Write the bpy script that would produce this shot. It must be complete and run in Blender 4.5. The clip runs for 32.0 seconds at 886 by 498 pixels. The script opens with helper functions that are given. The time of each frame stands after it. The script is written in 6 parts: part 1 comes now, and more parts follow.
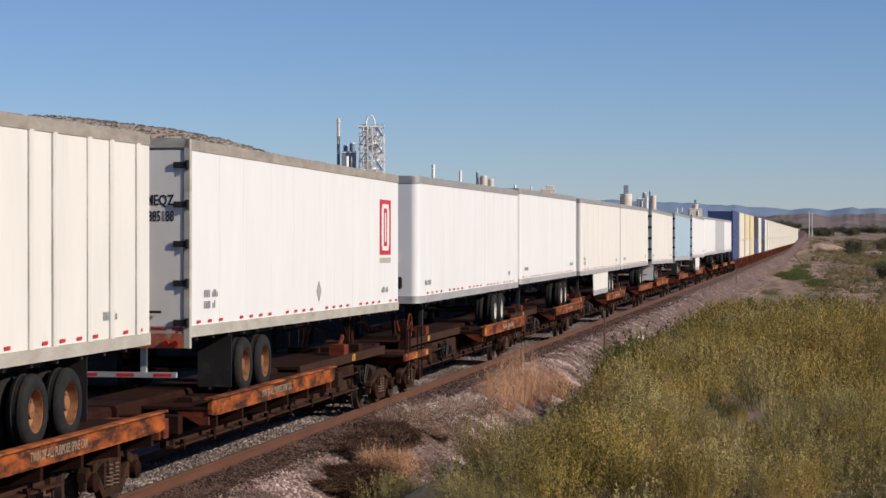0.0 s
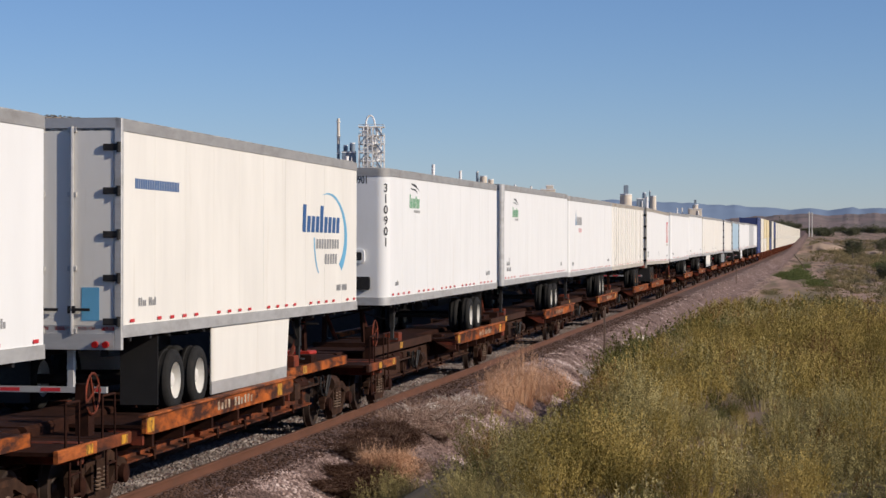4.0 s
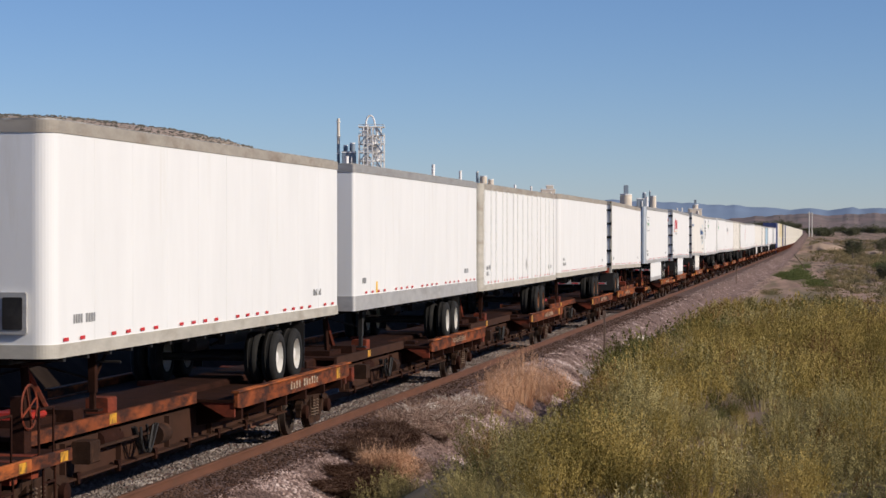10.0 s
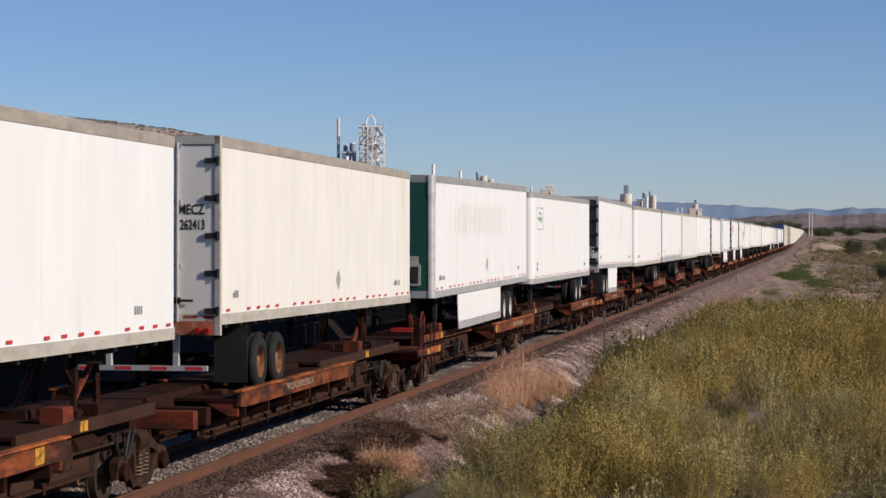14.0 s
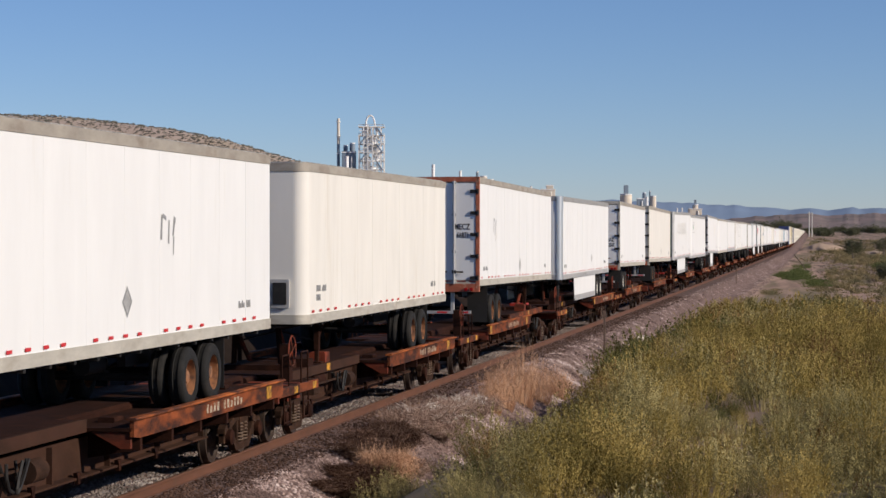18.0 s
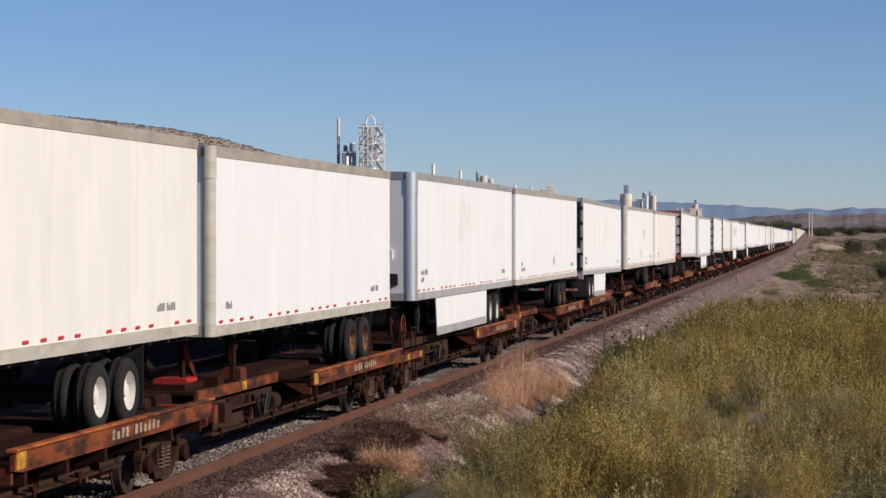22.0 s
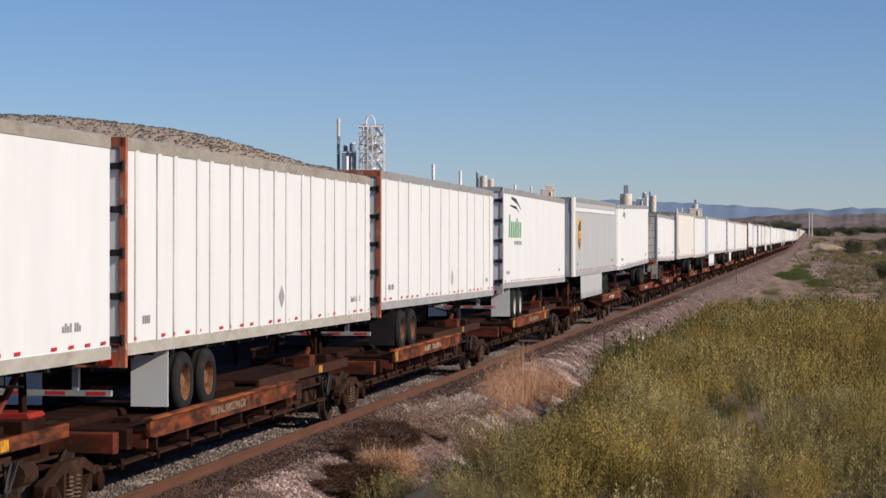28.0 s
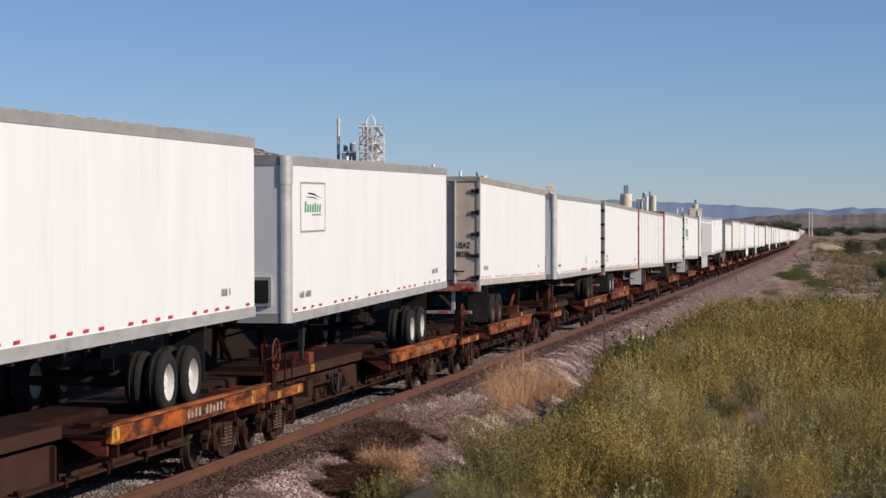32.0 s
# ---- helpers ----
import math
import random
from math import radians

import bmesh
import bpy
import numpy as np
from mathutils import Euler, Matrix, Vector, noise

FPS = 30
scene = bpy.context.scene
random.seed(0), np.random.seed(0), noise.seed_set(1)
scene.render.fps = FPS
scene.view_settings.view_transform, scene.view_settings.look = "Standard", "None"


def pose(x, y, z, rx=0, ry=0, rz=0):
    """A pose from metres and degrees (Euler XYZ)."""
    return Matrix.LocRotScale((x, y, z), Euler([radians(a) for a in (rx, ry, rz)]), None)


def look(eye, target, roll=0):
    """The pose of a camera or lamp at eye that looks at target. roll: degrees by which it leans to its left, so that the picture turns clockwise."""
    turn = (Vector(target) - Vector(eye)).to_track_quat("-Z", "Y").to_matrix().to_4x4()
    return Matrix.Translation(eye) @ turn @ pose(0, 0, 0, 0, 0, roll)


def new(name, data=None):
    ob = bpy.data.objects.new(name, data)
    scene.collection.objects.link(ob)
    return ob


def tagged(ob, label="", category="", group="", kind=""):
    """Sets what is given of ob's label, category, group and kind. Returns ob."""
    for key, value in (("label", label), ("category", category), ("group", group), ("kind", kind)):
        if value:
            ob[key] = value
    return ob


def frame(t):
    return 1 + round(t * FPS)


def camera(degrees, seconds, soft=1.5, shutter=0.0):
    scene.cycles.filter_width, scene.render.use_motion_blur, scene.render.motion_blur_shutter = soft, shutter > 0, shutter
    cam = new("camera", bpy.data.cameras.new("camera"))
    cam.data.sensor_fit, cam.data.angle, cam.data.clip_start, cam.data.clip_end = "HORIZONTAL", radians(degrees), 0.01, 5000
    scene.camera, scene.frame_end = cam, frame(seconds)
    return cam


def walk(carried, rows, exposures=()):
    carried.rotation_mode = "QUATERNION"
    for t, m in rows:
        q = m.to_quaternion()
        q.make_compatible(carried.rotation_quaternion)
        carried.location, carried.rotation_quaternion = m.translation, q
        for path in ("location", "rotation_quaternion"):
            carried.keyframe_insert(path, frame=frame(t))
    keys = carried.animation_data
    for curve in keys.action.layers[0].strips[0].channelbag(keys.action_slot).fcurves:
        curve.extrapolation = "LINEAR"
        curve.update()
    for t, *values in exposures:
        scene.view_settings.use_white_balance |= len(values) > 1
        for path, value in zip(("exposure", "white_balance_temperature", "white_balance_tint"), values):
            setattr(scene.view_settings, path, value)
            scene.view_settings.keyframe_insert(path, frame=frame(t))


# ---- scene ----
cam = camera(22.74, 32.0, soft=1.5)
EYE = (0.0, 0.0, 3.70)
STAND = look(EYE, (-math.sin(radians(10.005)) * 100, math.cos(radians(10.005)) * 100, 3.70 - 0.615))
walk(cam, [(0.0, STAND), (32.0, STAND)])

# ---- light ----
SUN_EL, SUN_AZ = 27.0, 105.0          # degrees; azimuth from +y towards +x
world = bpy.data.worlds.new("sky")
scene.world = world
world.use_nodes = True
wn = world.node_tree.nodes
sky = wn.new("ShaderNodeTexSky")
sky.sky_type, sky.sun_disc = "NISHITA", False
sky.sun_elevation, sky.sun_rotation = radians(SUN_EL), radians(SUN_AZ)
sky.altitude, sky.air_density, sky.dust_density, sky.ozone_density = 1200.0, 0.9, 0.3, 8.0
wn["Background"].inputs["Strength"].default_value = 0.104
tint = wn.new("ShaderNodeMix")
tint.data_type, tint.blend_type = "RGBA", "MULTIPLY"
tint.inputs["Factor"].default_value, tint.inputs[7].default_value = 1.0, (1.13, 0.955, 0.925, 1)
world.node_tree.links.new(sky.outputs[0], tint.inputs[6])
world.node_tree.links.new(tint.outputs[2], wn["Background"].inputs["Color"])
sun_data = bpy.data.lights.new("sun", "SUN")
sun_data.energy, sun_data.angle, sun_data.color = 4.4, radians(0.5), (1.0, 0.885, 0.75)
sun = new("sun", sun_data)
to_sun = Vector((math.cos(radians(SUN_EL)) * math.sin(radians(SUN_AZ)), math.cos(radians(SUN_EL)) * math.cos(radians(SUN_AZ)), math.sin(radians(SUN_EL))))
sun.matrix_world = look(to_sun * 200, (0, 0, 0))
scene.view_settings.exposure = 0.0

# ---- plan ----
TRACK_X = -10.70                      # middle of the track; rail heads at z = 0


def run(t):
    """Metres that the train has gone by t."""
    return 0.22 + 20.646 * t - 0.014 * max(0.0, t - 16.0) ** 2


def line_x(y):
    """The track's sideways place: straight, then a slight bend."""
    u = (y - 225.0) / 60.0
    return TRACK_X - 0.0049 * 60.0 * (math.log1p(math.exp(u)) if u < 30 else u)


def line_at(y):
    a = line_x(y + 2) - line_x(y - 2)
    return line_x(y), math.degrees(math.atan2(-a, 4.0))


# ---- materials ----
def nodes_of(m):
    m.use_nodes = True
    return m.node_tree.nodes, m.node_tree.links, m.node_tree.nodes["Principled BSDF"]


def mat(name, base, rough=0.6, metal=0.0, vary=0.12, scale=(3, 3, 3), stain=None, stain_at=(0.55, 0.72), stain_scale=(2, 2, 2),
        bump=0.0, bump_scale=40.0, shift=True, spec=0.5, grain=None):
    """A surface: base colour with value grain, stains of a second colour, and fine relief."""
    m = bpy.data.materials.new(name)
    n, l, b = nodes_of(m)
    b.inputs["Roughness"].default_value, b.inputs["Metallic"].default_value = rough, metal
    b.inputs["Specular IOR Level"].default_value = spec
    co = n.new("ShaderNodeTexCoord")
    vec = co.outputs["Object"]
    if shift:
        inf, mul, add = n.new("ShaderNodeObjectInfo"), n.new("ShaderNodeMath"), n.new("ShaderNodeVectorMath")
        mul.operation, mul.inputs[1].default_value = "MULTIPLY", 91.0
        l.new(inf.outputs["Random"], mul.inputs[0])
        l.new(vec, add.inputs[0]), l.new(mul.outputs[0], add.inputs[1])
        vec = add.outputs[0]

    def tex(sc, detail=5.0, rough_n=0.6):
        mp, t = n.new("ShaderNodeMapping"), n.new("ShaderNodeTexNoise")
        mp.inputs["Scale"].default_value = sc
        t.inputs["Scale"].default_value, t.inputs["Detail"].default_value, t.inputs["Roughness"].default_value = 1.0, detail, rough_n
        l.new(vec, mp.inputs[0]), l.new(mp.outputs[0], t.inputs["Vector"])
        return t.outputs["Fac"]

    ramp = n.new("ShaderNodeValToRGB")
    c = Vector(base)
    ramp.color_ramp.elements[0].position, ramp.color_ramp.elements[1].position = 0.3, 0.7
    ramp.color_ramp.elements[0].color = (*(c * (1 - vary)), 1)
    ramp.color_ramp.elements[1].color = (*[min(1, k) for k in c * (1 + vary)], 1)
    l.new(tex(grain or scale), ramp.inputs[0])
    out = ramp.outputs[0]
    if stain:
        r2, mix = n.new("ShaderNodeMapRange"), n.new("ShaderNodeMix")
        r2.inputs["From Min"].default_value, r2.inputs["From Max"].default_value = stain_at
        mix.data_type = "RGBA"
        l.new(tex(stain_scale, 6.0, 0.65), r2.inputs[0]), l.new(r2.outputs[0], mix.inputs["Factor"])
        l.new(out, mix.inputs[6])
        mix.inputs[7].default_value = (*stain, 1)
        out = mix.outputs[2]
    l.new(out, b.inputs["Base Color"])
    if bump:
        bp = n.new("ShaderNodeBump")
        bp.inputs["Strength"].default_value, bp.inputs["Distance"].default_value = bump, 0.02
        l.new(tex((bump_scale,) * 3), bp.inputs["Height"]), l.new(bp.outputs[0], b.inputs["Normal"])
    return m


STREAK = (2.2, 2.2, 0.22)
WHITE = mat("white_panel", (0.745, 0.745, 0.735), 0.55, spec=0.25, vary=0.035, scale=(1.5, 1.5, 0.4), stain=(0.62, 0.59, 0.53), stain_at=(0.6, 0.95), stain_scale=STREAK, bump=0.16, bump_scale=1.6)
CREAM = mat("aged_white_panel", (0.725, 0.70, 0.645), 0.6, spec=0.2, vary=0.05, scale=(1.5, 1.5, 0.4), stain=(0.50, 0.44, 0.34), stain_at=(0.58, 0.95), stain_scale=STREAK, bump=0.06, bump_scale=3)
GREYP = mat("grey_panel", (0.47, 0.475, 0.475), 0.5, vary=0.06, scale=(1.5, 1.5, 0.4), stain=(0.36, 0.35, 0.32), stain_at=(0.58, 0.95), stain_scale=STREAK, bump=0.05, bump_scale=3)
BLUEP = mat("pale_blue_panel", (0.38, 0.52, 0.62), 0.5, vary=0.06, scale=(1.5, 1.5, 0.4), stain=(0.45, 0.47, 0.47), stain_at=(0.55, 0.9), stain_scale=STREAK)
DARKP = mat("black_panel", (0.03, 0.03, 0.033), 0.35, vary=0.2, stain=(0.12, 0.11, 0.10), stain_at=(0.55, 0.85), stain_scale=STREAK)
GREENP = mat("dark_green_panel", (0.012, 0.075, 0.055), 0.4, vary=0.12, stain=(0.05, 0.10, 0.085), stain_at=(0.6, 0.9), stain_scale=STREAK)
ALU = mat("aluminium_rail", (0.50, 0.49, 0.475), 0.45, 0.35, vary=0.12, scale=(2, 2, 6), stain=(0.30, 0.28, 0.255), stain_at=(0.52, 0.8), stain_scale=(1.2, 1.2, 3))
TAN = mat("weathered_rail", (0.46, 0.43, 0.37), 0.6, 0.1, vary=0.14, scale=(2, 2, 6), stain=(0.30, 0.25, 0.19), stain_at=(0.5, 0.8), stain_scale=(1.2, 1.2, 3))
TOPALU = mat("dull_roof_rail", (0.34, 0.33, 0.315), 0.55, 0.25, vary=0.12, scale=(2, 2, 6), stain=(0.22, 0.20, 0.18), stain_at=(0.52, 0.8), stain_scale=(1.2, 1.2, 3))
TOPTAN = mat("dirty_roof_rail", (0.34, 0.305, 0.255), 0.65, 0.1, vary=0.16, scale=(2, 2, 6), stain=(0.20, 0.15, 0.11), stain_at=(0.5, 0.8), stain_scale=(1.2, 1.2, 3))
CHROME = mat("polished_corner", (0.72, 0.72, 0.70), 0.30, 0.85, vary=0.05, scale=(2, 2, 1))
RUSTYDOOR = mat("rust_streaked_door", (0.76, 0.69, 0.57), 0.65, vary=0.10, scale=(1, 1, 3), stain=(0.34, 0.17, 0.085), stain_at=(0.55, 0.74), stain_scale=(5.0, 5.0, 0.9))
TANDOOR = mat("sun_bleached_tan_door", (0.68, 0.54, 0.40), 0.65, vary=0.10, scale=(1, 1, 3), stain=(0.42, 0.33, 0.24), stain_at=(0.55, 0.8), stain_scale=(4.0, 4.0, 0.6))
RUSTRED = mat("rusty_red_frame", (0.36, 0.10, 0.05), 0.75, vary=0.25, scale=(6, 6, 6), stain=(0.42, 0.33, 0.24), stain_at=(0.55, 0.7), stain_scale=(5, 5, 5))
ORANGE = mat("weathered_orange_steel", (0.36, 0.092, 0.018), 0.8, vary=0.35, scale=(2, 2, 5), stain=(0.048, 0.019, 0.012), stain_at=(0.40, 0.57), stain_scale=(1.3, 1.3, 4), bump=0.25, bump_scale=25, spec=0.2)
REDBR = mat("oxide_red_steel", (0.17, 0.034, 0.016), 0.8, vary=0.3, scale=(2, 2, 5), stain=(0.05, 0.019, 0.012), stain_at=(0.42, 0.62), stain_scale=(1.6, 1.6, 4), bump=0.25, bump_scale=25, spec=0.2)
DULLOR = mat("faded_orange_steel", (0.21, 0.055, 0.018), 0.8, vary=0.35, scale=(2, 2, 5), stain=(0.042, 0.017, 0.011), stain_at=(0.40, 0.58), stain_scale=(1.3, 1.3, 4), bump=0.25, bump_scale=25, spec=0.2)
BEAM = mat("rusty_brown_beam", (0.044, 0.021, 0.013), 0.85, vary=0.3, scale=(1.5, 1.5, 3), stain=(0.05, 0.022, 0.014), stain_at=(0.45, 0.65), stain_scale=(1, 1, 2), spec=0.15)
BROWN = mat("rusty_brown_steel", (0.025, 0.0090, 0.0055), 0.9, vary=0.4, scale=(3, 3, 3), stain=(0.058, 0.021, 0.010), stain_at=(0.56, 0.80), stain_scale=(2.5, 2.5, 2.5), bump=0.3, bump_scale=25, spec=0.12)
GRIME = mat("grimy_truck_steel", (0.036, 0.018, 0.011), 0.85, vary=0.4, scale=(4, 4, 4), stain=(0.085, 0.038, 0.020), stain_at=(0.56, 0.74), stain_scale=(4, 4, 4), bump=0.3, bump_scale=30, spec=0.15)
SPRINGST = mat("dusty_spring_steel", (0.13, 0.085, 0.058), 0.7, 0.1, vary=0.3, scale=(9, 9, 9))
# edge orange; the sun's highlight is put into the colour, under dark stains
EDGE = mat("sunlit_worn_orange_edge", (0.38, 0.105, 0.026), 0.75, vary=0.3, scale=(3, 3, 8), stain=(0.07, 0.025, 0.014), stain_at=(0.42, 0.6), stain_scale=(2, 1.2, 6), spec=0.2)
WHEELST = mat("worn_wheel_steel", (0.040, 0.025, 0.018), 0.6, 0.15, vary=0.2)
BLACK = mat("black_chassis", (0.011, 0.0095, 0.009), 0.7, vary=0.3, stain=(0.05, 0.045, 0.04), stain_at=(0.55, 0.8))
RUBBER = mat("tyre_rubber", (0.013, 0.0125, 0.012), 0.85, spec=0.3, vary=0.25, scale=(8, 8, 8), stain=(0.036, 0.030, 0.025), stain_at=(0.5, 0.85), stain_scale=(3, 3, 3), bump=0.3, bump_scale=60)
RIMW = mat("white_steel_rim", (0.70, 0.68, 0.63), 0.5, vary=0.1, stain=(0.30, 0.2, 0.12), stain_at=(0.58, 0.8), stain_scale=(8, 8, 8))
RIMK = mat("dark_steel_rim", (0.05, 0.046, 0.042), 0.4, 0.5, vary=0.3, stain=(0.2, 0.18, 0.16), stain_at=(0.55, 0.75), stain_scale=(9, 9, 9))
RIMO = mat("rusty_orange_rim", (0.28, 0.125, 0.055), 0.6, vary=0.25, stain=(0.09, 0.045, 0.028), stain_at=(0.44, 0.66), stain_scale=(8, 8, 8))
REDM = mat("red_reflector", (0.55, 0.03, 0.035), 0.4, vary=0.1)
YELLOW = mat("yellow_reflector", (0.60, 0.30, 0.025), 0.5, vary=0.2, stain=(0.13, 0.055, 0.02), stain_at=(0.44, 0.62), stain_scale=(9, 9, 9))
REDPAINT = mat("bright_red_paint", (0.36, 0.025, 0.014), 0.5, vary=0.15, stain=(0.2, 0.03, 0.02))
INK = mat("black_lettering", (0.02, 0.02, 0.022), 0.5, vary=0.1)
SEAM = mat("dirty_panel_seam", (0.22, 0.21, 0.20), 0.7, vary=0.3, scale=(3, 3, 1), stain=(0.45, 0.44, 0.42), stain_at=(0.45, 0.7), stain_scale=(4, 4, 0.7))
GREYINK = mat("faded_grey_lettering", (0.27, 0.27, 0.27), 0.6, vary=0.2, scale=(9, 9, 9))
PALE = mat("pale_faded_lettering", (0.725, 0.71, 0.665), 0.5, vary=0.06)
STENCIL = mat("worn_stencil_paint", (0.42, 0.35, 0.26), 0.7, vary=0.2, stain=(0.18, 0.08, 0.03), stain_at=(0.42, 0.6), stain_scale=(14, 14, 14))
WHITEINK = mat("white_lettering", (0.75, 0.74, 0.70), 0.6, vary=0.1, stain=(0.5, 0.45, 0.4), stain_at=(0.6, 0.8), stain_scale=(12, 12, 12))
LGREEN = mat("green_sign_paint", (0.05, 0.30, 0.10), 0.5, vary=0.08)
LBLUE = mat("blue_sign_paint", (0.03, 0.10, 0.26), 0.5, vary=0.08)
LSKY = mat("light_blue_sign_paint", (0.13, 0.38, 0.58), 0.5, vary=0.08)
LRED = mat("red_sign_paint", (0.55, 0.025, 0.04), 0.5, vary=0.08)
LBROWN = mat("brown_sign_paint", (0.10, 0.045, 0.015), 0.5, vary=0.1)
LGOLD = mat("gold_sign_paint", (0.82, 0.50, 0.04), 0.45, vary=0.08)
LAMP = mat("red_lamp_lens", (0.30, 0.01, 0.01), 0.25, vary=0.1)


# ---- mesh building ----
class Geo:
    """Vertices and faces of one part."""

    def __init__(self):
        self.v, self.f = [], []

    def add(self, vs, fs):
        o = len(self.v)
        self.v += [tuple(p) for p in vs]
        self.f += [tuple(i + o for i in f) for f in fs]
        return self

    def box(self, x0, x1, y0, y1, z0, z1):
        vs = [(x, y, z) for z in (z0, z1) for y in (y0, y1) for x in (x0, x1)]
        return self.add(vs, [(0, 2, 3, 1), (4, 5, 7, 6), (0, 1, 5, 4), (2, 6, 7, 3), (0, 4, 6, 2), (1, 3, 7, 5)])

    def cbox(self, x0, x1, y0, y1, z0, z1, c=0.012, axis=1):
        """A box with its four edges along axis broken."""
        lo, hi = (x0, y0, z0), (x1, y1, z1)
        a, b = [k for k in (0, 1, 2) if k != axis]
        p = [(lo[a] + c, lo[b]), (hi[a] - c, lo[b]), (hi[a], lo[b] + c), (hi[a], hi[b] - c), (hi[a] - c, hi[b]), (lo[a] + c, hi[b]), (lo[a], hi[b] - c), (lo[a], lo[b] + c)]
        return self.extrude(p, axis, lo[axis], hi[axis])

    def extrude(self, poly, axis, a0, a1):
        n = len(poly)

        def at(p, s):
            q = list(p)
            q.insert(axis, s)
            return q
        vs = [at(p, a0) for p in poly] + [at(p, a1) for p in poly]
        fs = [(i, (i + 1) % n, n + (i + 1) % n, n + i) for i in range(n)] + [tuple(range(n))[::-1], tuple(range(n, 2 * n))]
        return self.add(vs, fs)

    def bar(self, p, q, r, n=6):
        """A round bar from p to q."""
        p, q = Vector(p), Vector(q)
        d = (q - p).normalized()
        a = d.orthogonal().normalized()
        b = d.cross(a)
        ring = [a * math.cos(k * math.tau / n) * r + b * math.sin(k * math.tau / n) * r for k in range(n)]
        fs = [(i, (i + 1) % n, n + (i + 1) % n, n + i) for i in range(n)] + [tuple(range(n))[::-1], tuple(range(n, 2 * n))]
        return self.add([p + k for k in ring] + [q + k for k in ring], fs)

    def lathe(self, prof, c, n=24, axis=0):
        """prof: (along, radius) pairs turned about an axis through c."""
        vs, m = [], len(prof)
        for k in range(n):
            s, t = math.sin(k * math.tau / n), math.cos(k * math.tau / n)
            for a, r in prof:
                p = (a, r * t, r * s) if axis == 0 else ((r * t, a, r * s) if axis == 1 else (r * t, r * s, a))
                vs.append((p[0] + c[0], p[1] + c[1], p[2] + c[2]))
        fs = [(k * m + j, k * m + j + 1, ((k + 1) % n) * m + j + 1, ((k + 1) % n) * m + j) for k in range(n) for j in range(m - 1)]
        return self.add(vs, fs)

    def mesh(self, name, material, smooth=False):
        me = bpy.data.meshes.new(name)
        me.from_pydata(self.v, [], self.f)
        bm = bmesh.new()
        bm.from_mesh(me)
        bmesh.ops.recalc_face_normals(bm, faces=bm.faces)
        bm.to_mesh(me)
        bm.free()
        if smooth:
            me.polygons.foreach_set("use_smooth", [True] * len(me.polygons))
            me.set_sharp_from_angle(angle=radians(38))
        me.materials.append(material)
        return me


def part(name, geo, material, parent, label="", at=None, smooth=False):
    """One mesh object under a thing or a part. geo: a Geo or a ready mesh."""
    me = geo.mesh(name, material, smooth) if isinstance(geo, Geo) else geo
    ob = new(name, me)
    ob.parent = parent
    if at is not None:
        ob.matrix_basis = at
    return tagged(ob, label, kind="stuff" if name in SMALL else "")


# small repeated pieces, joined by kind
SMALL = {"green_word", "grey_word", "grey_line", "dark_blue_word", "blue_word", "red_word", "pink_line", "bracket_row", "brake_rigging", "torn_film", "post_seams", "reflective_tape", "door_tape", "bumper_stripes", "stickers", "panel_joints", "underfloor", "stencil_lettering", "spring"}


def thing(name, label, category, group="", kind=""):
    return tagged(new(name), label, category, group, kind)


def raw_mesh(name, verts, faces, material, smooth=False):
    """A big mesh out of arrays: verts (n, 3), faces (m, 3 or 4)."""
    verts, faces = np.asarray(verts, dtype=np.float32), np.asarray(faces, dtype=np.int32)
    me = bpy.data.meshes.new(name)
    me.vertices.add(len(verts))
    me.vertices.foreach_set("co", verts.ravel())
    k = faces.shape[1]
    me.loops.add(faces.size)
    me.loops.foreach_set("vertex_index", faces.ravel())
    me.polygons.add(len(faces))
    me.polygons.foreach_set("loop_start", np.arange(len(faces), dtype=np.int32) * k)
    me.polygons.foreach_set("use_smooth", np.full(len(faces), smooth))
    me.update(calc_edges=True)
    me.materials.append(material)
    return me


# lettering, made before the scene fills
TEXTS = {}


def letter(s):
    if s not in TEXTS:
        cu = bpy.data.curves.new("lettering", "FONT")
        cu.body, cu.size, cu.resolution_u, cu.offset = s, 1.0, 2, 0.018
        cu.align_x, cu.align_y = "CENTER", "CENTER"
        ob = bpy.data.objects.new("lettering", cu)
        scene.collection.objects.link(ob)
        me = bpy.data.meshes.new_from_object(ob.evaluated_get(bpy.context.evaluated_depsgraph_get()))
        bpy.data.objects.remove(ob)
        TEXTS[s] = me
    return TEXTS[s]


for word in ("MECZ", "MEQZ", "USAZ", "53'", "53", "885188", "Z088007", "310901", "13806", "885106", "268927", "262413", "812567", "66871", "885141",
             "261193", "883386", "CTLZ450314", "885286", "05", "31", "TWIN 28'-ALL PURPOSE SPINE CAR", "82", "723", "3", "1", "0", "9", "493"):
    letter(word)
SIDE = Matrix(((0, 0, 1, 0), (1, 0, 0, 0), (0, 1, 0, 0), (0, 0, 0, 1)))
END = Matrix(((1, 0, 0, 0), (0, 0, -1, 0), (0, 1, 0, 0), (0, 0, 0, 1)))


def text(s, material, parent, x, y, z, h, face=SIDE, squeeze=0.82):
    me = letter(s).copy()
    me.materials.clear()
    me.materials.append(material)
    return part("lettering", me, material, parent, at=Matrix.Translation((x, y, z)) @ face @ Matrix.Diagonal((h * 1.38 * squeeze, h * 1.38, 1, 1)))

# ---- ground ----
def smooth_step(a, b, x):
    t = np.clip((x - a) / (b - a), 0, 1)
    return t * t * (3 - 2 * t)


def wave(x, y, s):
    """A cheap rolling relief."""
    return np.sin(x / s + 1.7) * np.cos(y / (1.3 * s) + 0.4) + 0.5 * np.sin(x / (0.43 * s) + y / (0.61 * s))


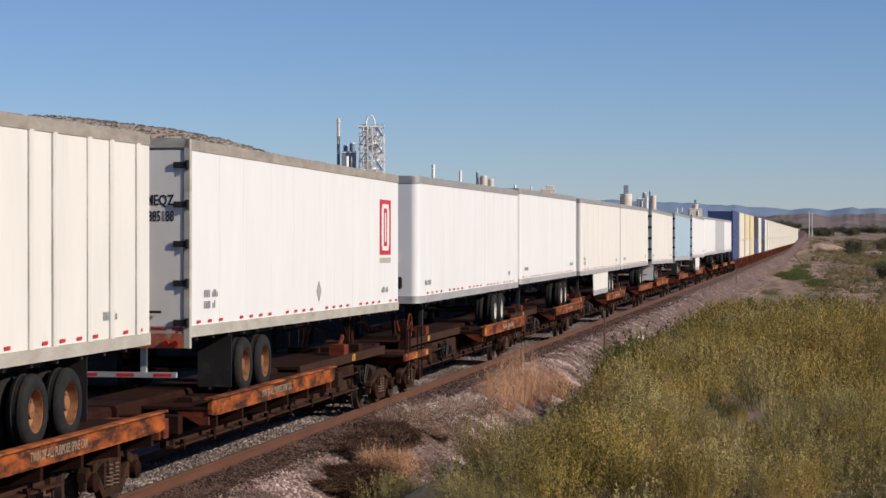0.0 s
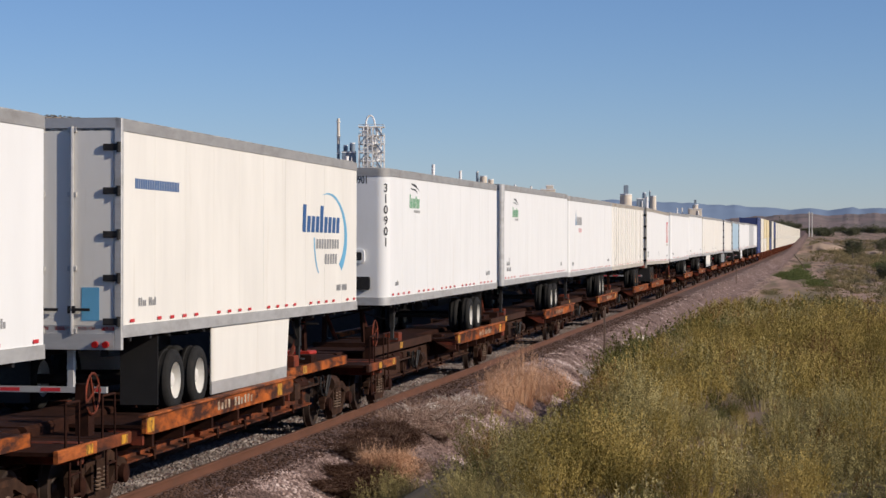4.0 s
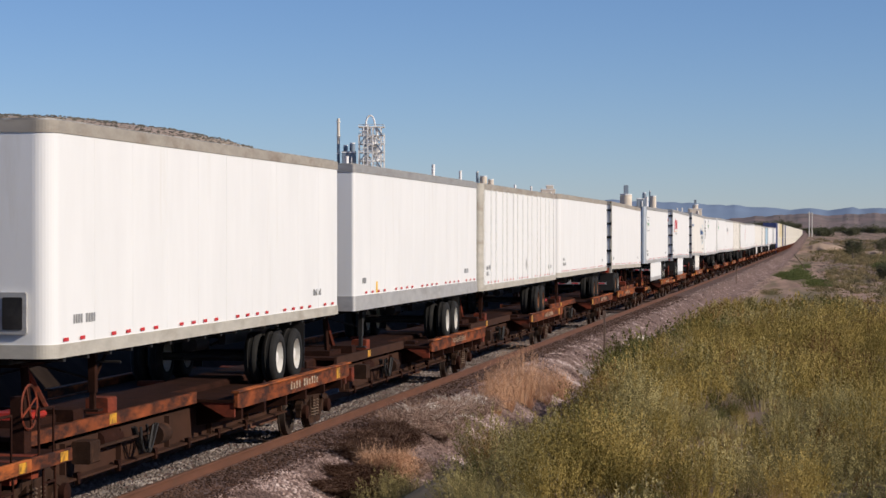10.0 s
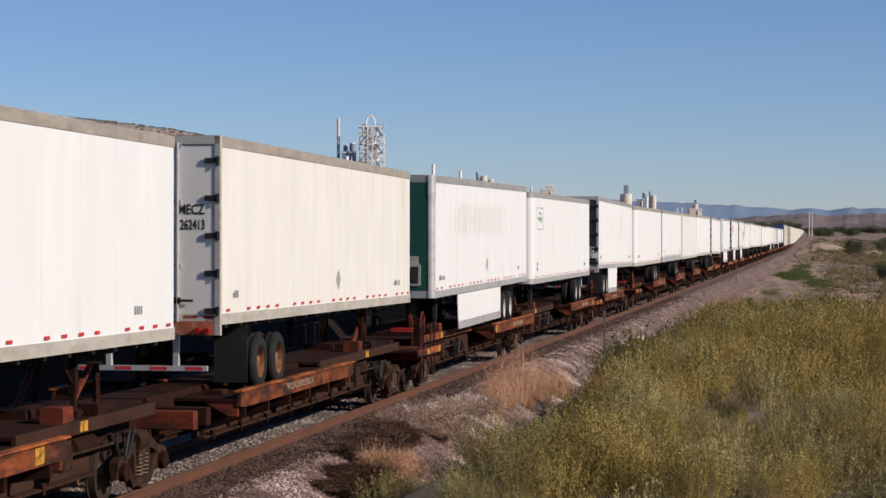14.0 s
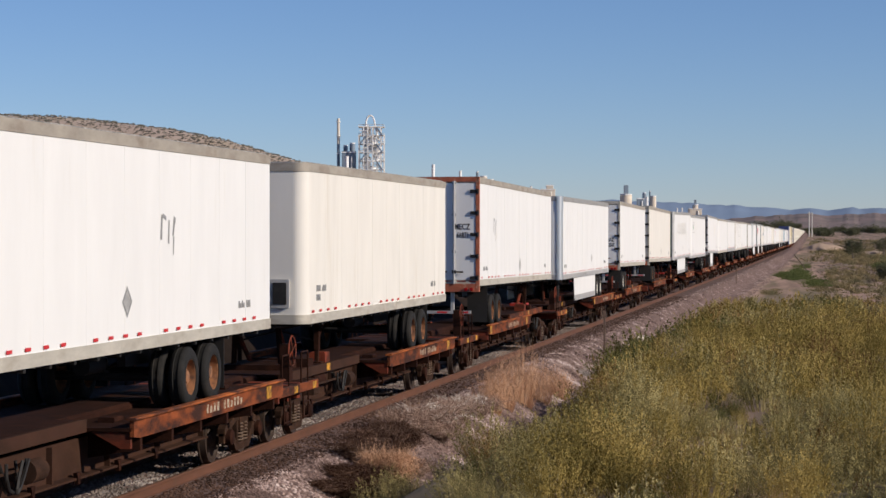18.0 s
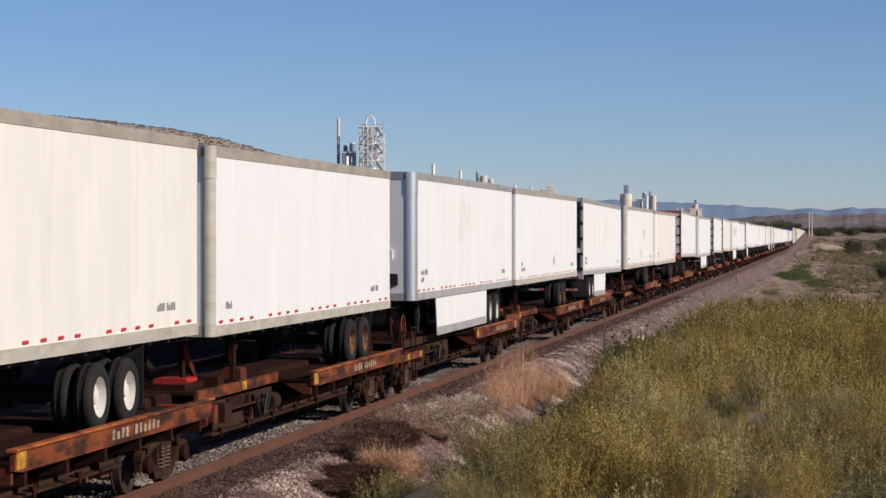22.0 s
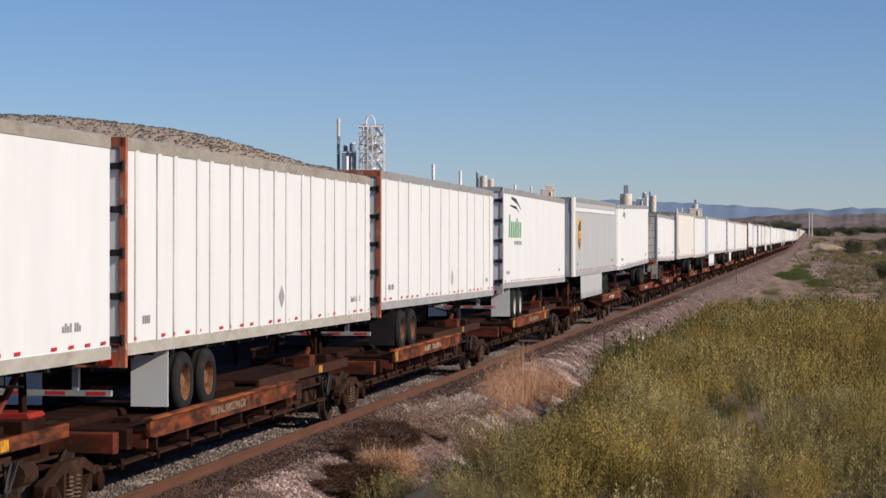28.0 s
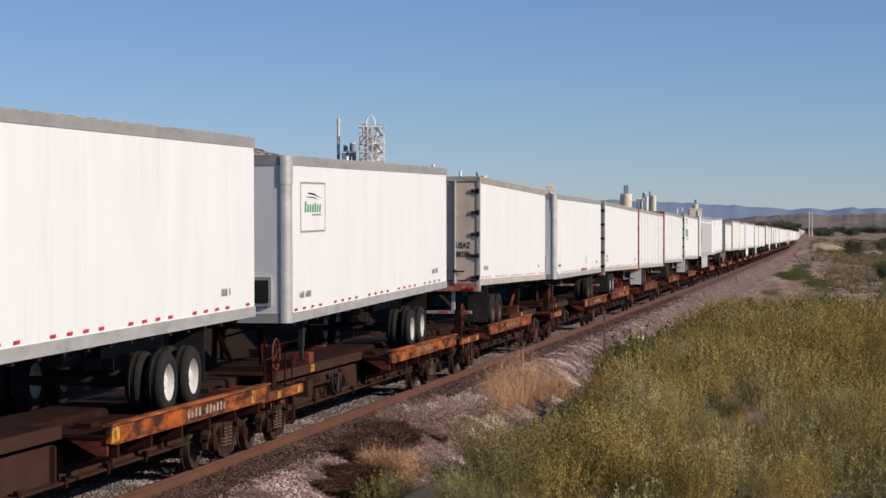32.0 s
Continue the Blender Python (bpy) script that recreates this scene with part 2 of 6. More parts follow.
def ground_z(x, y):
    x, y = np.asarray(x, float), np.asarray(y, float)
    u = np.clip((y - 225.0) / 60.0, -30, 60)
    d = np.abs(x - (TRACK_X - 0.294 * np.log1p(np.exp(u))))
    bed = -0.205 - 0.785 * smooth_step(1.9, 3.7, d)
    plain = -1.0 + 0.10 * wave(x, y, 9.0) * smooth_step(3.5, 7, d) * (1 - 0.85 * smooth_step(55, 100, y)) - 0.5 * smooth_step(6, 25, d) * smooth_step(70, 120, y)
    z = np.where(d < 3.7, bed, plain - 0.0)
    top = 0.88 + 0.07 * wave(x, y, 4.0) + 1.1 * (1 - smooth_step(3, 14, y))
    edge = -7.2 + 0.25 * np.sin(y / 5.0) + 0.5 * smooth_step(36, 52, y)
    mound = smooth_step(edge, edge + 3.3, x) * (1 - smooth_step(60, 72, y + 0.12 * x))
    z = z + (top - z) * mound
    # the bank across the line
    back = TRACK_X - 0.294 * np.log1p(np.exp(u)) - x
    z = z + 2.4 * smooth_step(3.3, 6.6, back) * (1 - smooth_step(40, 160, back))
    # rise of the land far off, and the bare hill across the line
    z = z + 7.0 * smooth_step(420, 1500, y)
    return z


GROUND = mat("dry_sandy_soil", (0.33, 0.222, 0.170), 0.95, vary=0.35, scale=(0.6, 0.045, 0.6), stain=(0.16, 0.13, 0.075), stain_at=(0.44, 0.60), stain_scale=(0.35, 0.022, 0.35),
             bump=0.5, bump_scale=3, shift=False, spec=0.2)
GRAVEL = mat("pinkish_ballast", (0.155, 0.102, 0.088), 0.9, vary=0.75, scale=(15, 15, 15), stain=(0.075, 0.048, 0.040), stain_at=(0.52, 0.68), stain_scale=(5, 5, 5), bump=0.8, bump_scale=14, shift=False, spec=0.25)


def grid_axis(a, b, fine0, fine1, step, growth=1.22):
    """Even steps within a stretch, growing steps outside it."""
    out = list(np.arange(fine0, fine1 + step / 2, step))
    s, p = step, fine0
    while p > a:
        s *= growth
        p -= s
        out.insert(0, max(p, a))
    s, p = step, out[-1]
    while p < b:
        s *= growth
        p += s
        out.append(min(p, b))
    return np.array(out)


def sheet(name, xs, ys, zf, material):
    gx, gy = np.meshgrid(xs, ys)
    v = np.stack([gx.ravel(), gy.ravel(), zf(gx, gy).ravel()], 1)
    i = np.arange(len(xs) * len(ys)).reshape(len(ys), len(xs))
    f = np.stack([i[:-1, :-1], i[:-1, 1:], i[1:, 1:], i[1:, :-1]], -1).reshape(-1, 4)
    return new(name, raw_mesh(name, v, f, material, True))


ground = sheet("ground", grid_axis(-4800, 4800, -17, 14, 0.35), grid_axis(-600, 4900, 8, 70, 0.5, 1.06), ground_z, GROUND)
tagged(ground, "dry sandy soil with sparse patches of scrub", "ground", kind="structure")
bed_y = grid_axis(-60, 1500, 10, 90, 0.5, 1.05)


def bed_sheet(name, lo, hi, n, material, lift):
    us = np.linspace(lo, hi, n)
    lx = np.array([line_x(y) for y in bed_y])
    gx = lx[:, None] + us[None, :]
    gy = np.repeat(bed_y[:, None], n, 1)
    fade = np.minimum(1, (np.minimum(us - lo, hi - us)) / 0.35)
    z = ground_z(gx, gy) - 0.06 + (lift + 0.06) * np.clip(fade, 0, 1)[None, :]
    i = np.arange(gx.size).reshape(gx.shape)
    f = np.stack([i[:-1, :-1], i[:-1, 1:], i[1:, 1:], i[1:, :-1]], -1).reshape(-1, 4)
    return new(name, raw_mesh(name, np.stack([gx.ravel(), gy.ravel(), z.ravel()], 1), f, material, True))


ballast = tagged(bed_sheet("ballast", -4.2, 4.1, 48, GRAVEL, 0.045), "pinkish grey crushed stone ballast under the track", "ballast", kind="structure")

# near-black bank colour stands in for the train's shade across the line
SHADEDIRT = mat("shade_dark_dirt", (0.017, 0.011, 0.008), 0.95, vary=0.3, scale=(1.5, 1.5, 1.5), stain=(0.03, 0.02, 0.014), stain_at=(0.55, 0.75), stain_scale=(0.5, 0.5, 0.5), bump=0.5, bump_scale=4, shift=False, spec=0.1)
tagged(bed_sheet("far_bank", -14.0, -3.0, 34, SHADEDIRT, 0.03), "dirt bank on the far side of the track, coloured dark for the train's shade", "bank", kind="structure")

# rails and ties
RAILM = mat("rusty_rail", (0.118, 0.048, 0.026), 0.75, 0.1, vary=0.2, scale=(1, 1, 6), stain=(0.10, 0.05, 0.03), shift=False)
RAILTOP = mat("worn_rail_head", (0.16, 0.085, 0.055), 0.55, 0.3, vary=0.15, shift=False)
TIE = mat("weathered_tie", (0.045, 0.024, 0.016), 0.9, vary=0.35, scale=(1, 14, 14), stain=(0.10, 0.065, 0.047), bump=0.5)


def sweep(name, prof, off, material, ys):
    n = len(prof)
    v = np.array([(line_x(y) + off + p, y, z) for y in ys for p, z in prof])
    i = np.arange(len(ys) * n).reshape(len(ys), n)
    j = np.roll(i, -1, 1)
    return new(name, raw_mesh(name, v, np.stack([i[:-1], j[:-1], j[1:], i[1:]], -1).reshape(-1, 4), material))


rail_prof = [(-0.075, -0.185), (0.075, -0.185), (0.075, -0.172), (0.012, -0.150), (0.010, -0.050), (0.036, -0.038), (0.036, -0.010), (0.028, 0.0), (-0.028, 0.0), (-0.036, -0.010), (-0.036, -0.038),
             (-0.010, -0.050), (-0.012, -0.150), (-0.075, -0.172)]
rail_y = np.concatenate([np.arange(-60, 180, 20.0), np.arange(180, 1500, 12.0)])
for off in (0.7525, -0.7525):
    r = thing("rail", "long rusty brown steel rail on timber ties", "rail", "rails of the track", "structure")
    sweep("rail_body", rail_prof, off, RAILM, rail_y).parent = r
    sweep("rail_head", [(-0.024, 0.0005), (0.024, 0.0005), (0.024, 0.003), (-0.024, 0.003)], off, RAILTOP, rail_y).parent = r

# ---- the train ----
MOVERS = []          # (thing, place along the line at 0 s)
HALF = 1.30          # half a trailer's width


def outline(y0, y1, h, r0=0.0, r1=0.0, grow=0.0, n=10):
    """A plan outline, with rounded corners of radius r0 at the near end and r1 at the far one."""
    y0, y1, h = y0 - grow, y1 + grow, h + grow
    p = []
    for cx, cy, sx, sy, r, a0 in ((1, y0, 1, 1, r0, -90), (1, y1, 1, -1, r1, 0), (-1, y1, -1, -1, r1, 90), (-1, y0, -1, 1, r0, 180)):
        if r <= 0:
            p.append((cx * h, cy))
            continue
        ox, oy = cx * (h - r), cy + sy * r
        p += [(ox + r * math.cos(radians(a0 + 90 * k / n)), oy + r * math.sin(radians(a0 + 90 * k / n))) for k in range(n + 1)]
    return p


TYRE_R = 0.455


def wheel_meshes():
    t = Geo()
    for o in (-0.14, 0.17):
        w = 0.115
        t.lathe([(o - w, 0.27), (o - w - 0.012, 0.33), (o - w, TYRE_R - 0.04), (o - w + 0.03, TYRE_R - 0.008), (o - 0.04, TYRE_R), (o - 0.032, TYRE_R - 0.012), (o + 0.032, TYRE_R - 0.012), (o + 0.04, TYRE_R),
                 (o + w - 0.03, TYRE_R - 0.008), (o + w, TYRE_R - 0.04), (o + w + 0.012, TYRE_R - 0.14), (o + w, 0.27)], (0, 0, 0), 22)
    r = Geo()
    r.lathe([(0.275, 0.285), (0.27, 0.262), (0.16, 0.250), (0.13, 0.20), (0.15, 0.12), (0.155, 0.11), (0.235, 0.095), (0.24, 0.07), (0.245, 0.0)], (0, 0, 0), 24)
    for k in range(10):
        a = k * math.tau / 10
        r.bar((0.13, math.cos(a) * 0.165, math.sin(a) * 0.165), (0.175, math.cos(a) * 0.165, math.sin(a) * 0.165), 0.016, 5)
    r.lathe([(-0.25, 0.285), (-0.13, 0.26), (-0.1, 0.0)], (0, 0, 0), 16)
    return t.mesh("tyre", RUBBER, True), {"w": r.mesh("rim", RIMW, True), "o": r.mesh("rim", RIMO, True), "k": r.mesh("rim", RIMK, True)}


TYRE, RIMS = wheel_meshes()


def hinge_mesh(material):
    g = Geo().cbox(-0.22, 0.0, -0.03, 0.0, -0.045, 0.045, 0.01, 0)
    g.bar((-0.005, -0.02, -0.07), (-0.005, -0.02, 0.07), 0.03, 8)
    return g.mesh("hinge", material)


HINGE = hinge_mesh(BLACK)


def logo(kind, parent, x, y, z, s, wide=1.0):
    """Painted marks on the side, as plain shapes."""
    def flat(name, polys, m, lift=0.0, label=""):
        g = Geo()
        for p in polys:
            g.add([(x + lift, y + a * s * wide, z + b * s) for a, b in p], [tuple(range(len(p)))])
        part(name, g, m, parent, label)

    def box(a0, b0, a1, b1, sl=0.0):
        return [(a0, b0), (a1, b0), (a1 + sl, b1), (a0 + sl, b1)]
    if kind == "leasing":                       # swoosh over a green word and a grey line
        flat("marking", [[(0.35, 0.74), (1.0, 0.68), (1.8, 0.54), (1.0, 0.76), (0.35, 0.79)], [(0.2, 0.60), (1.0, 0.56), (1.5, 0.47), (1.0, 0.61), (0.2, 0.63)]], INK)
        word = [box(0.25 * k, 0.0, 0.25 * k + 0.16, 0.44 if k == 0 else 0.38 if k == 4 else 0.31, 0.05) for k in range(7)]
        flat("green_word", word, LGREEN, 0.0, "green block shapes of a painted word")
        flat("grey_line", [box(0.75 + k * 0.13, -0.14, 0.84 + k * 0.13, -0.06) for k in range(8)], GREYINK)
    elif kind == "panel":                       # the same in a framed placard
        flat("placard", [box(-0.35, -0.75, 2.15, 1.15)], WHITE, -0.001)
        flat("placard_frame", [box(-0.4, 1.12, 2.2, 1.2), box(-0.4, -0.8, 2.2, -0.72), box(-0.4, -0.72, -0.33, 1.12), box(2.13, -0.72, 2.2, 1.12)], GREYINK)
        logo("leasing", parent, x + 0.002, y, z, s, wide)
    elif kind == "tall_red":                    # upright red plate with a white ring
        flat("red_plate", [box(0, 0, 0.55, 1.9)], LRED, 0.0, "upright red painted plate")
        flat("white_ring", [box(0.12, 0.15, 0.43, 0.3), box(0.12, 1.6, 0.43, 1.75), box(0.09, 0.3, 0.19, 1.6), box(0.36, 0.3, 0.46, 1.6), box(0.25, 0.45, 0.31, 1.45)], WHITE, 0.003)
        flat("tan_word", [box(0.0, -0.28, 0.55, -0.1)], TAN)
    elif kind == "sail":                        # blue sail and a grey word
        flat("blue_sail", [[(0, 0), (0.45, 0), (0.28, 0.95)]], LBLUE, 0.0, "dark blue sail shape")
        flat("light_sail", [[(0.47, 0), (0.62, 0), (0.34, 0.9)]], LSKY)
        flat("grey_word", [box(0.8 + k * 0.3, 0.02, 1.0 + k * 0.3, 0.5) for k in range(9)], GREYINK)
        flat("pink_line", [box(1.7 + k * 0.3, -0.42, 1.92 + k * 0.3, -0.18) for k in range(6)], mat("faded_pink_paint", (0.72, 0.42, 0.42), 0.6))
    elif kind == "arc":                         # blue word within a light blue arc
        ring = [(math.cos(radians(a)), math.sin(radians(a))) for a in range(-48, 118, 12)]
        flat("light_blue_arc", [[(1.6 + 1.15 * c0, 0.2 + 1.2 * s0), (1.6 + (1.15 + w0) * c0, 0.2 + (1.2 + w0) * s0), (1.6 + (1.15 + w1) * c1, 0.2 + (1.2 + w1) * s1), (1.6 + 1.15 * c1, 0.2 + 1.2 * s1)]
                                for (c0, s0), (c1, s1), w0, w1 in [(p, q, 0.27 - 0.02 * i, 0.25 - 0.02 * i) for i, (p, q) in enumerate(zip(ring, ring[1:]))]], LSKY, 0.0, "light blue painted arc")
        flat("thin_arc", [[(1.25 - 0.55 * math.cos(radians(a)), 0.1 + 1.2 * math.sin(radians(a))), (1.32 - 0.55 * math.cos(radians(a)), 0.1 + 1.2 * math.sin(radians(a))),
                           (1.32 - 0.55 * math.cos(radians(a + 15)), 0.1 + 1.2 * math.sin(radians(a + 15))), (1.25 - 0.55 * math.cos(radians(a + 15)), 0.1 + 1.2 * math.sin(radians(a + 15)))] for a in range(-60, 0, 15)], LSKY)
        flat("dark_blue_word", [box(0.0 + k * 0.27, 0.25, 0.2 + k * 0.27, 0.72 + (0.32 if k in (0, 4) else 0), 0.05) for k in range(9)], LBLUE, 0.002, "dark blue block shapes of a painted word")
        flat("grey_word", [box(0.85 + k * 0.17, -0.22, 0.97 + k * 0.17, 0.06, 0.02) for k in range(9)] + [box(1.4 + k * 0.17, -0.68, 1.52 + k * 0.17, -0.38, 0.02) for k in range(5)], GREYINK, 0.002)
    elif kind == "red_word":                    # slanted red word over a yellow rule
        flat("red_word", [[(0, -0.3), (0.22, -0.3), (0.66, 1.0), (0.44, 1.0)]] + [box(0.62 + 0.42 * k, 0.02, 0.96 + 0.42 * k, 0.86, 0.06) for k in range(3)], LRED, 0.0, "slanted red painted block shapes")
        flat("yellow_rule", [box(0.3, -0.2, 1.85, -0.15)], LGOLD)
        flat("grey_word", [box(0.6 + k * 0.26, -0.48, 0.74 + k * 0.26, -0.3) for k in range(5)], GREYINK)
    elif kind == "ghost":                       # pale letters left by old paint
        for k in range(10):
            flat("faded_letter", [box(k * 0.33, 0.0, k * 0.33 + 0.07, 1.0), box(k * 0.33 + 0.07, 0.82 if k % 3 else 0.4, k * 0.33 + 0.2, 1.0 if k % 3 else 0.58), box(k * 0.33 + 0.2, 0.0, k * 0.33 + 0.26, 1.0 if k % 2 else 0.9)], PALE, 0.0)
    elif kind == "shield":                      # brown shield with a gold edge
        def sh(k):
            return [(-0.5 * k, 0.9 * k), (-0.3 * k, 1.0 * k), (0.3 * k, 1.0 * k), (0.5 * k, 0.9 * k), (0.5 * k, -0.3 * k), (0.3 * k, -0.75 * k), (0, -1.0 * k), (-0.3 * k, -0.75 * k), (-0.5 * k, -0.3 * k)]
        flat("gold_shield", [sh(1.0)], LGOLD, 0.0, "gold shield shape")
        flat("brown_shield", [[(-0.4, 0.5), (0.1, 0.85), (0.4, 0.88), (0.4, -0.28), (0.24, -0.66), (0, -0.86), (-0.24, -0.66), (-0.4, -0.28)]], LBROWN, 0.003, "dark brown shield field")
        flat("gold_marks", [box(-0.3, -0.2, -0.12, 0.25), box(-0.06, -0.45, 0.08, 0.25), box(0.14, -0.2, 0.32, 0.25)], LGOLD, 0.006)
    elif kind == "diamond":                     # a turned square placard holder
        flat("placard", [[(-0.72, 0), (0, -0.72), (0.72, 0), (0, 0.72)]], ALU, -0.001)
        for sg in (1, -1):
            flat("placard_holder", [[(-1, 0), (-0.72, 0), (0, sg * 0.72), (0, sg * 1.0)], [(1, 0), (0.72, 0), (0, sg * 0.72), (0, sg * 1.0)]], GREYINK)
    elif kind == "scraps":                      # torn remains of film letters
        flat("torn_film", [[(0, 0.2), (0.12, 0.2), (0.16, 1.0), (0.06, 1.0)], [(0.16, 0.9), (0.4, 0.8), (0.38, 0.95), (0.16, 1.05)], [(0.5, 0.1), (0.6, 0.05), (0.62, 0.8), (0.55, 0.85)], [(0.8, 0.3), (0.9, 0.35), (1.05, 0.9), (0.9, 0.95)], [(0.85, -0.3), (0.9, -0.3), (0.95, 0.3), (0.86, 0.3)]], GREYINK)
    elif kind == "stain":                       # where old film was peeled off
        flat("peeled_patch", [[(0.1, 0), (0.35, 0.05), (0.5, 0.35), (0.85, 0.5), (1.0, 1.0), (0.6, 0.9), (0.55, 1.3), (0.2, 1.1), (0.25, 0.6), (0, 0.4)]], PALE)
    elif kind == "rust":
        flat("rust_patch", [[(0, 0), (1.0, 0.02), (0.97, 0.24), (0.55, 0.2), (0.1, 0.26)]], RUSTRED)
    elif kind == "yellow":
        flat("yellow_sticker", [box(0, 0, 0.3, 0.42)], LGOLD, 0.0, "small yellow sticker")
    elif kind == "stripe":                      # white band under the roof rail with thin dark rules
        flat("white_band", [box(0.0, 0.0, 1.0, 0.13)], WHITE)
        flat("dark_rule", [box(0.0, -0.045, 1.0, -0.02), box(0.0, 0.15, 1.0, 0.165)], GREYINK, 0.001)
    elif kind == "blue_line":
        flat("blue_word", [box(k * 0.2, 0, k * 0.2 + 0.15, 0.35) for k in range(26)], LBLUE)


def deck_of(top):
    """Height of the wheel platform under a trailer of that height over the rails."""
    return 1.13 if top > 5.06 or top < 5.0 else 1.07


def trailer(a, b, near, top=5.13, panel=WHITE, rails=ALU, end=None, ribs=0, skirt=0, rim="w", corner=None, label="", marks=(), words=(), bottom=None, rail_h=0.17,
            top_h=0.18, tape="r", flap=BLACK, tandem=None, legs=0.0, seams=10, roll=False, badge=(), nod=None, r=None):
    """A highway trailer on its platform. a, b: its near and far end along the line at 0 s. near: 'doors' or 'nose' is at its near end."""
    nose = near == "nose"
    r = r or (0.17 if corner else 0.26)
    y0 = a - (r + 0.04 if nose else 0.0)
    n = b - y0
    back = 0.26 - r if nose else 0.0
    bottom = bottom or top - 2.97
    DECK = deck_of(top)
    tandem = tandem or (3.8 if nose else 3.2)
    T = thing("semi_trailer", label, "trailer", "trailers on the train")
    MOVERS.append((T, y0))
    T["nod"] = nod if nod is not None else 0.0 if nose else -0.0072          # the nose rides a little low
    wz = DECK + TYRE_R - ((nod or 0.0) * (n - tandem) if nose else -0.0072 * tandem)
    z0, z1 = bottom, top
    r0, r1 = (r, 0.0) if nose else (0.0, 0.2)
    end = end or panel
    part("body", Geo().extrude(outline(0, n, HALF, r0, r1), 2, z0 + 0.02, z1 - 0.03), panel, T)
    ring = outline(0, n, HALF, r0, r1, 0.012)
    part("top_rail", Geo().extrude(ring, 2, z1 - top_h, z1 - 0.025), TOPTAN if rails is TAN else TOPALU, T)
    part("roof", Geo().extrude(outline(0.03, n - 0.03, HALF - 0.05, r0, r1), 2, z1 - 0.025, z1), SEAM, T)
    part("bottom_rail", Geo().extrude(outline(0, n, HALF, r0, r1, 0.016), 2, z0, z0 + rail_h), rails, T)
    side = HALF + 0.014
    # side posts or panel joints
    if ribs:
        gaps = [n * (k + 0.5) / ribs for k in range(ribs)]
        for k, y in enumerate(gaps):
            y += 0.12 * math.sin(k * 2.7)
            for s in (1, -1):
                g = Geo().extrude([(s * HALF, y - 0.055), (s * (HALF + 0.035), y - 0.03), (s * (HALF + 0.035), y + 0.03), (s * HALF, y + 0.055)], 2, z0 + rail_h - 0.01, z1 - top_h + 0.01)
                part("side_post", g, panel, T)
        g = Geo()
        for k, y in enumerate(gaps):
            y += 0.12 * math.sin(k * 2.7)
            g.box(HALF, HALF + 0.004, y - 0.095 - 0.012 * (k % 3), y - 0.05, z0 + rail_h, z1 - top_h)
        part("post_seams", g, SEAM, T)
    else:
        g = Geo()
        for k in range(1, seams):
            y = n * k / seams
            g.box(HALF, HALF + 0.002, y - 0.006, y + 0.006, z0 + rail_h, z1 - top_h)
        part("panel_joints", g, panel, T)
    # reflective tape
    if tape:
        g = Geo()
        k = int(n / 0.62)
        for i in range(k):
            y = 0.45 + (n - 0.9) * i / max(1, k - 1)
            if (i * 7 + int(abs(a) * 3)) % 5 != 0:
                g.box(side, side + 0.003, y - 0.09, y + 0.09, z0 + rail_h + 0.03, z0 + rail_h + 0.075)
        part("reflective_tape", g, REDM, T, "red and white reflective tape pieces")
    # ends
    if nose:
        if corner:
            for s in (1, -1):
                def shell(outer, inner):
                    return [(s * (HALF - r + rr * math.sin(radians(t))), r - rr * math.cos(radians(t))) for rr, seq in ((outer, range(-4, 95, 14)), (inner, range(94, -5, -14))) for t in seq]
                part("corner_post", Geo().extrude(shell(r + 0.02, r - 0.02), 2, z0 + 0.01, z1 - 0.03), corner, T, smooth=True)
                part("post_collar", Geo().extrude(shell(r + 0.032, r), 2, z1 - 0.52, z1 - 0.012), corner, T, smooth=True)
                part("post_foot", Geo().extrude(shell(r + 0.03, r), 2, z0, z0 + 0.20), corner, T, smooth=True)
        if end is not panel:
            part("front_panel", Geo().box(-HALF + r + 0.01, HALF - r - 0.01, -0.008, 0.02, z0 + rail_h, z1 - top_h), end, T)
        if rails is TAN or corner not in (None, CHROME):
            cb = part("connection_box", Geo().cbox(0.62, 0.98, -0.05, 0.0, z0 + 0.30, z0 + 0.82, 0.02, 1), ALU, T)
            part("box_lid", Geo().cbox(0.67, 0.93, -0.062, -0.048, z0 + 0.36, z0 + 0.76, 0.015, 1), BLACK, cb)
        else:
            cb = part("connection_box", Geo().cbox(0.46, 0.78, -0.06, 0.0, z0 + 0.92, z0 + 1.20, 0.04, 1), WHITE, T)
            part("box_lid", Geo().cbox(0.52, 0.72, -0.07, -0.058, z0 + 0.97, z0 + 1.15, 0.02, 1), INK, cb)
            part("dark_fitting", Geo().cbox(0.44, 0.90, -0.10, 0.0, z0 + 0.34, z0 + 0.62, 0.03, 1), BLACK, T)
        for x in (0.20, 0.42):
            part("air_coupling", Geo().bar((x, -0.10, z0 + 0.50), (x + 0.13, -0.13, z0 + 0.46), 0.05, 8).bar((x + 0.06, -0.10, z0 + 0.5), (x + 0.02, -0.06, z0 + 0.15), 0.022, 5), BLACK, T)
        part("coupling_plate", Geo().box(0.12, 0.60, -0.03, 0.0, z0 + 0.40, z0 + 0.58), GREYINK, T)
    else:
        fr = Geo()
        for s in (1, -1):
            fr.cbox(min(s * (HALF - 0.09), s * (HALF + 0.02)), max(s * (HALF - 0.09), s * (HALF + 0.02)), -0.03, 0.05, z0 - 0.16, z1 - 0.01, 0.012, 2)
        fr.box(-HALF, HALF, -0.03, 0.05, z1 - 0.14, z1 - 0.01)
        part("rear_frame", fr, RUSTRED if ribs or "rusty red" in label else rails, T)
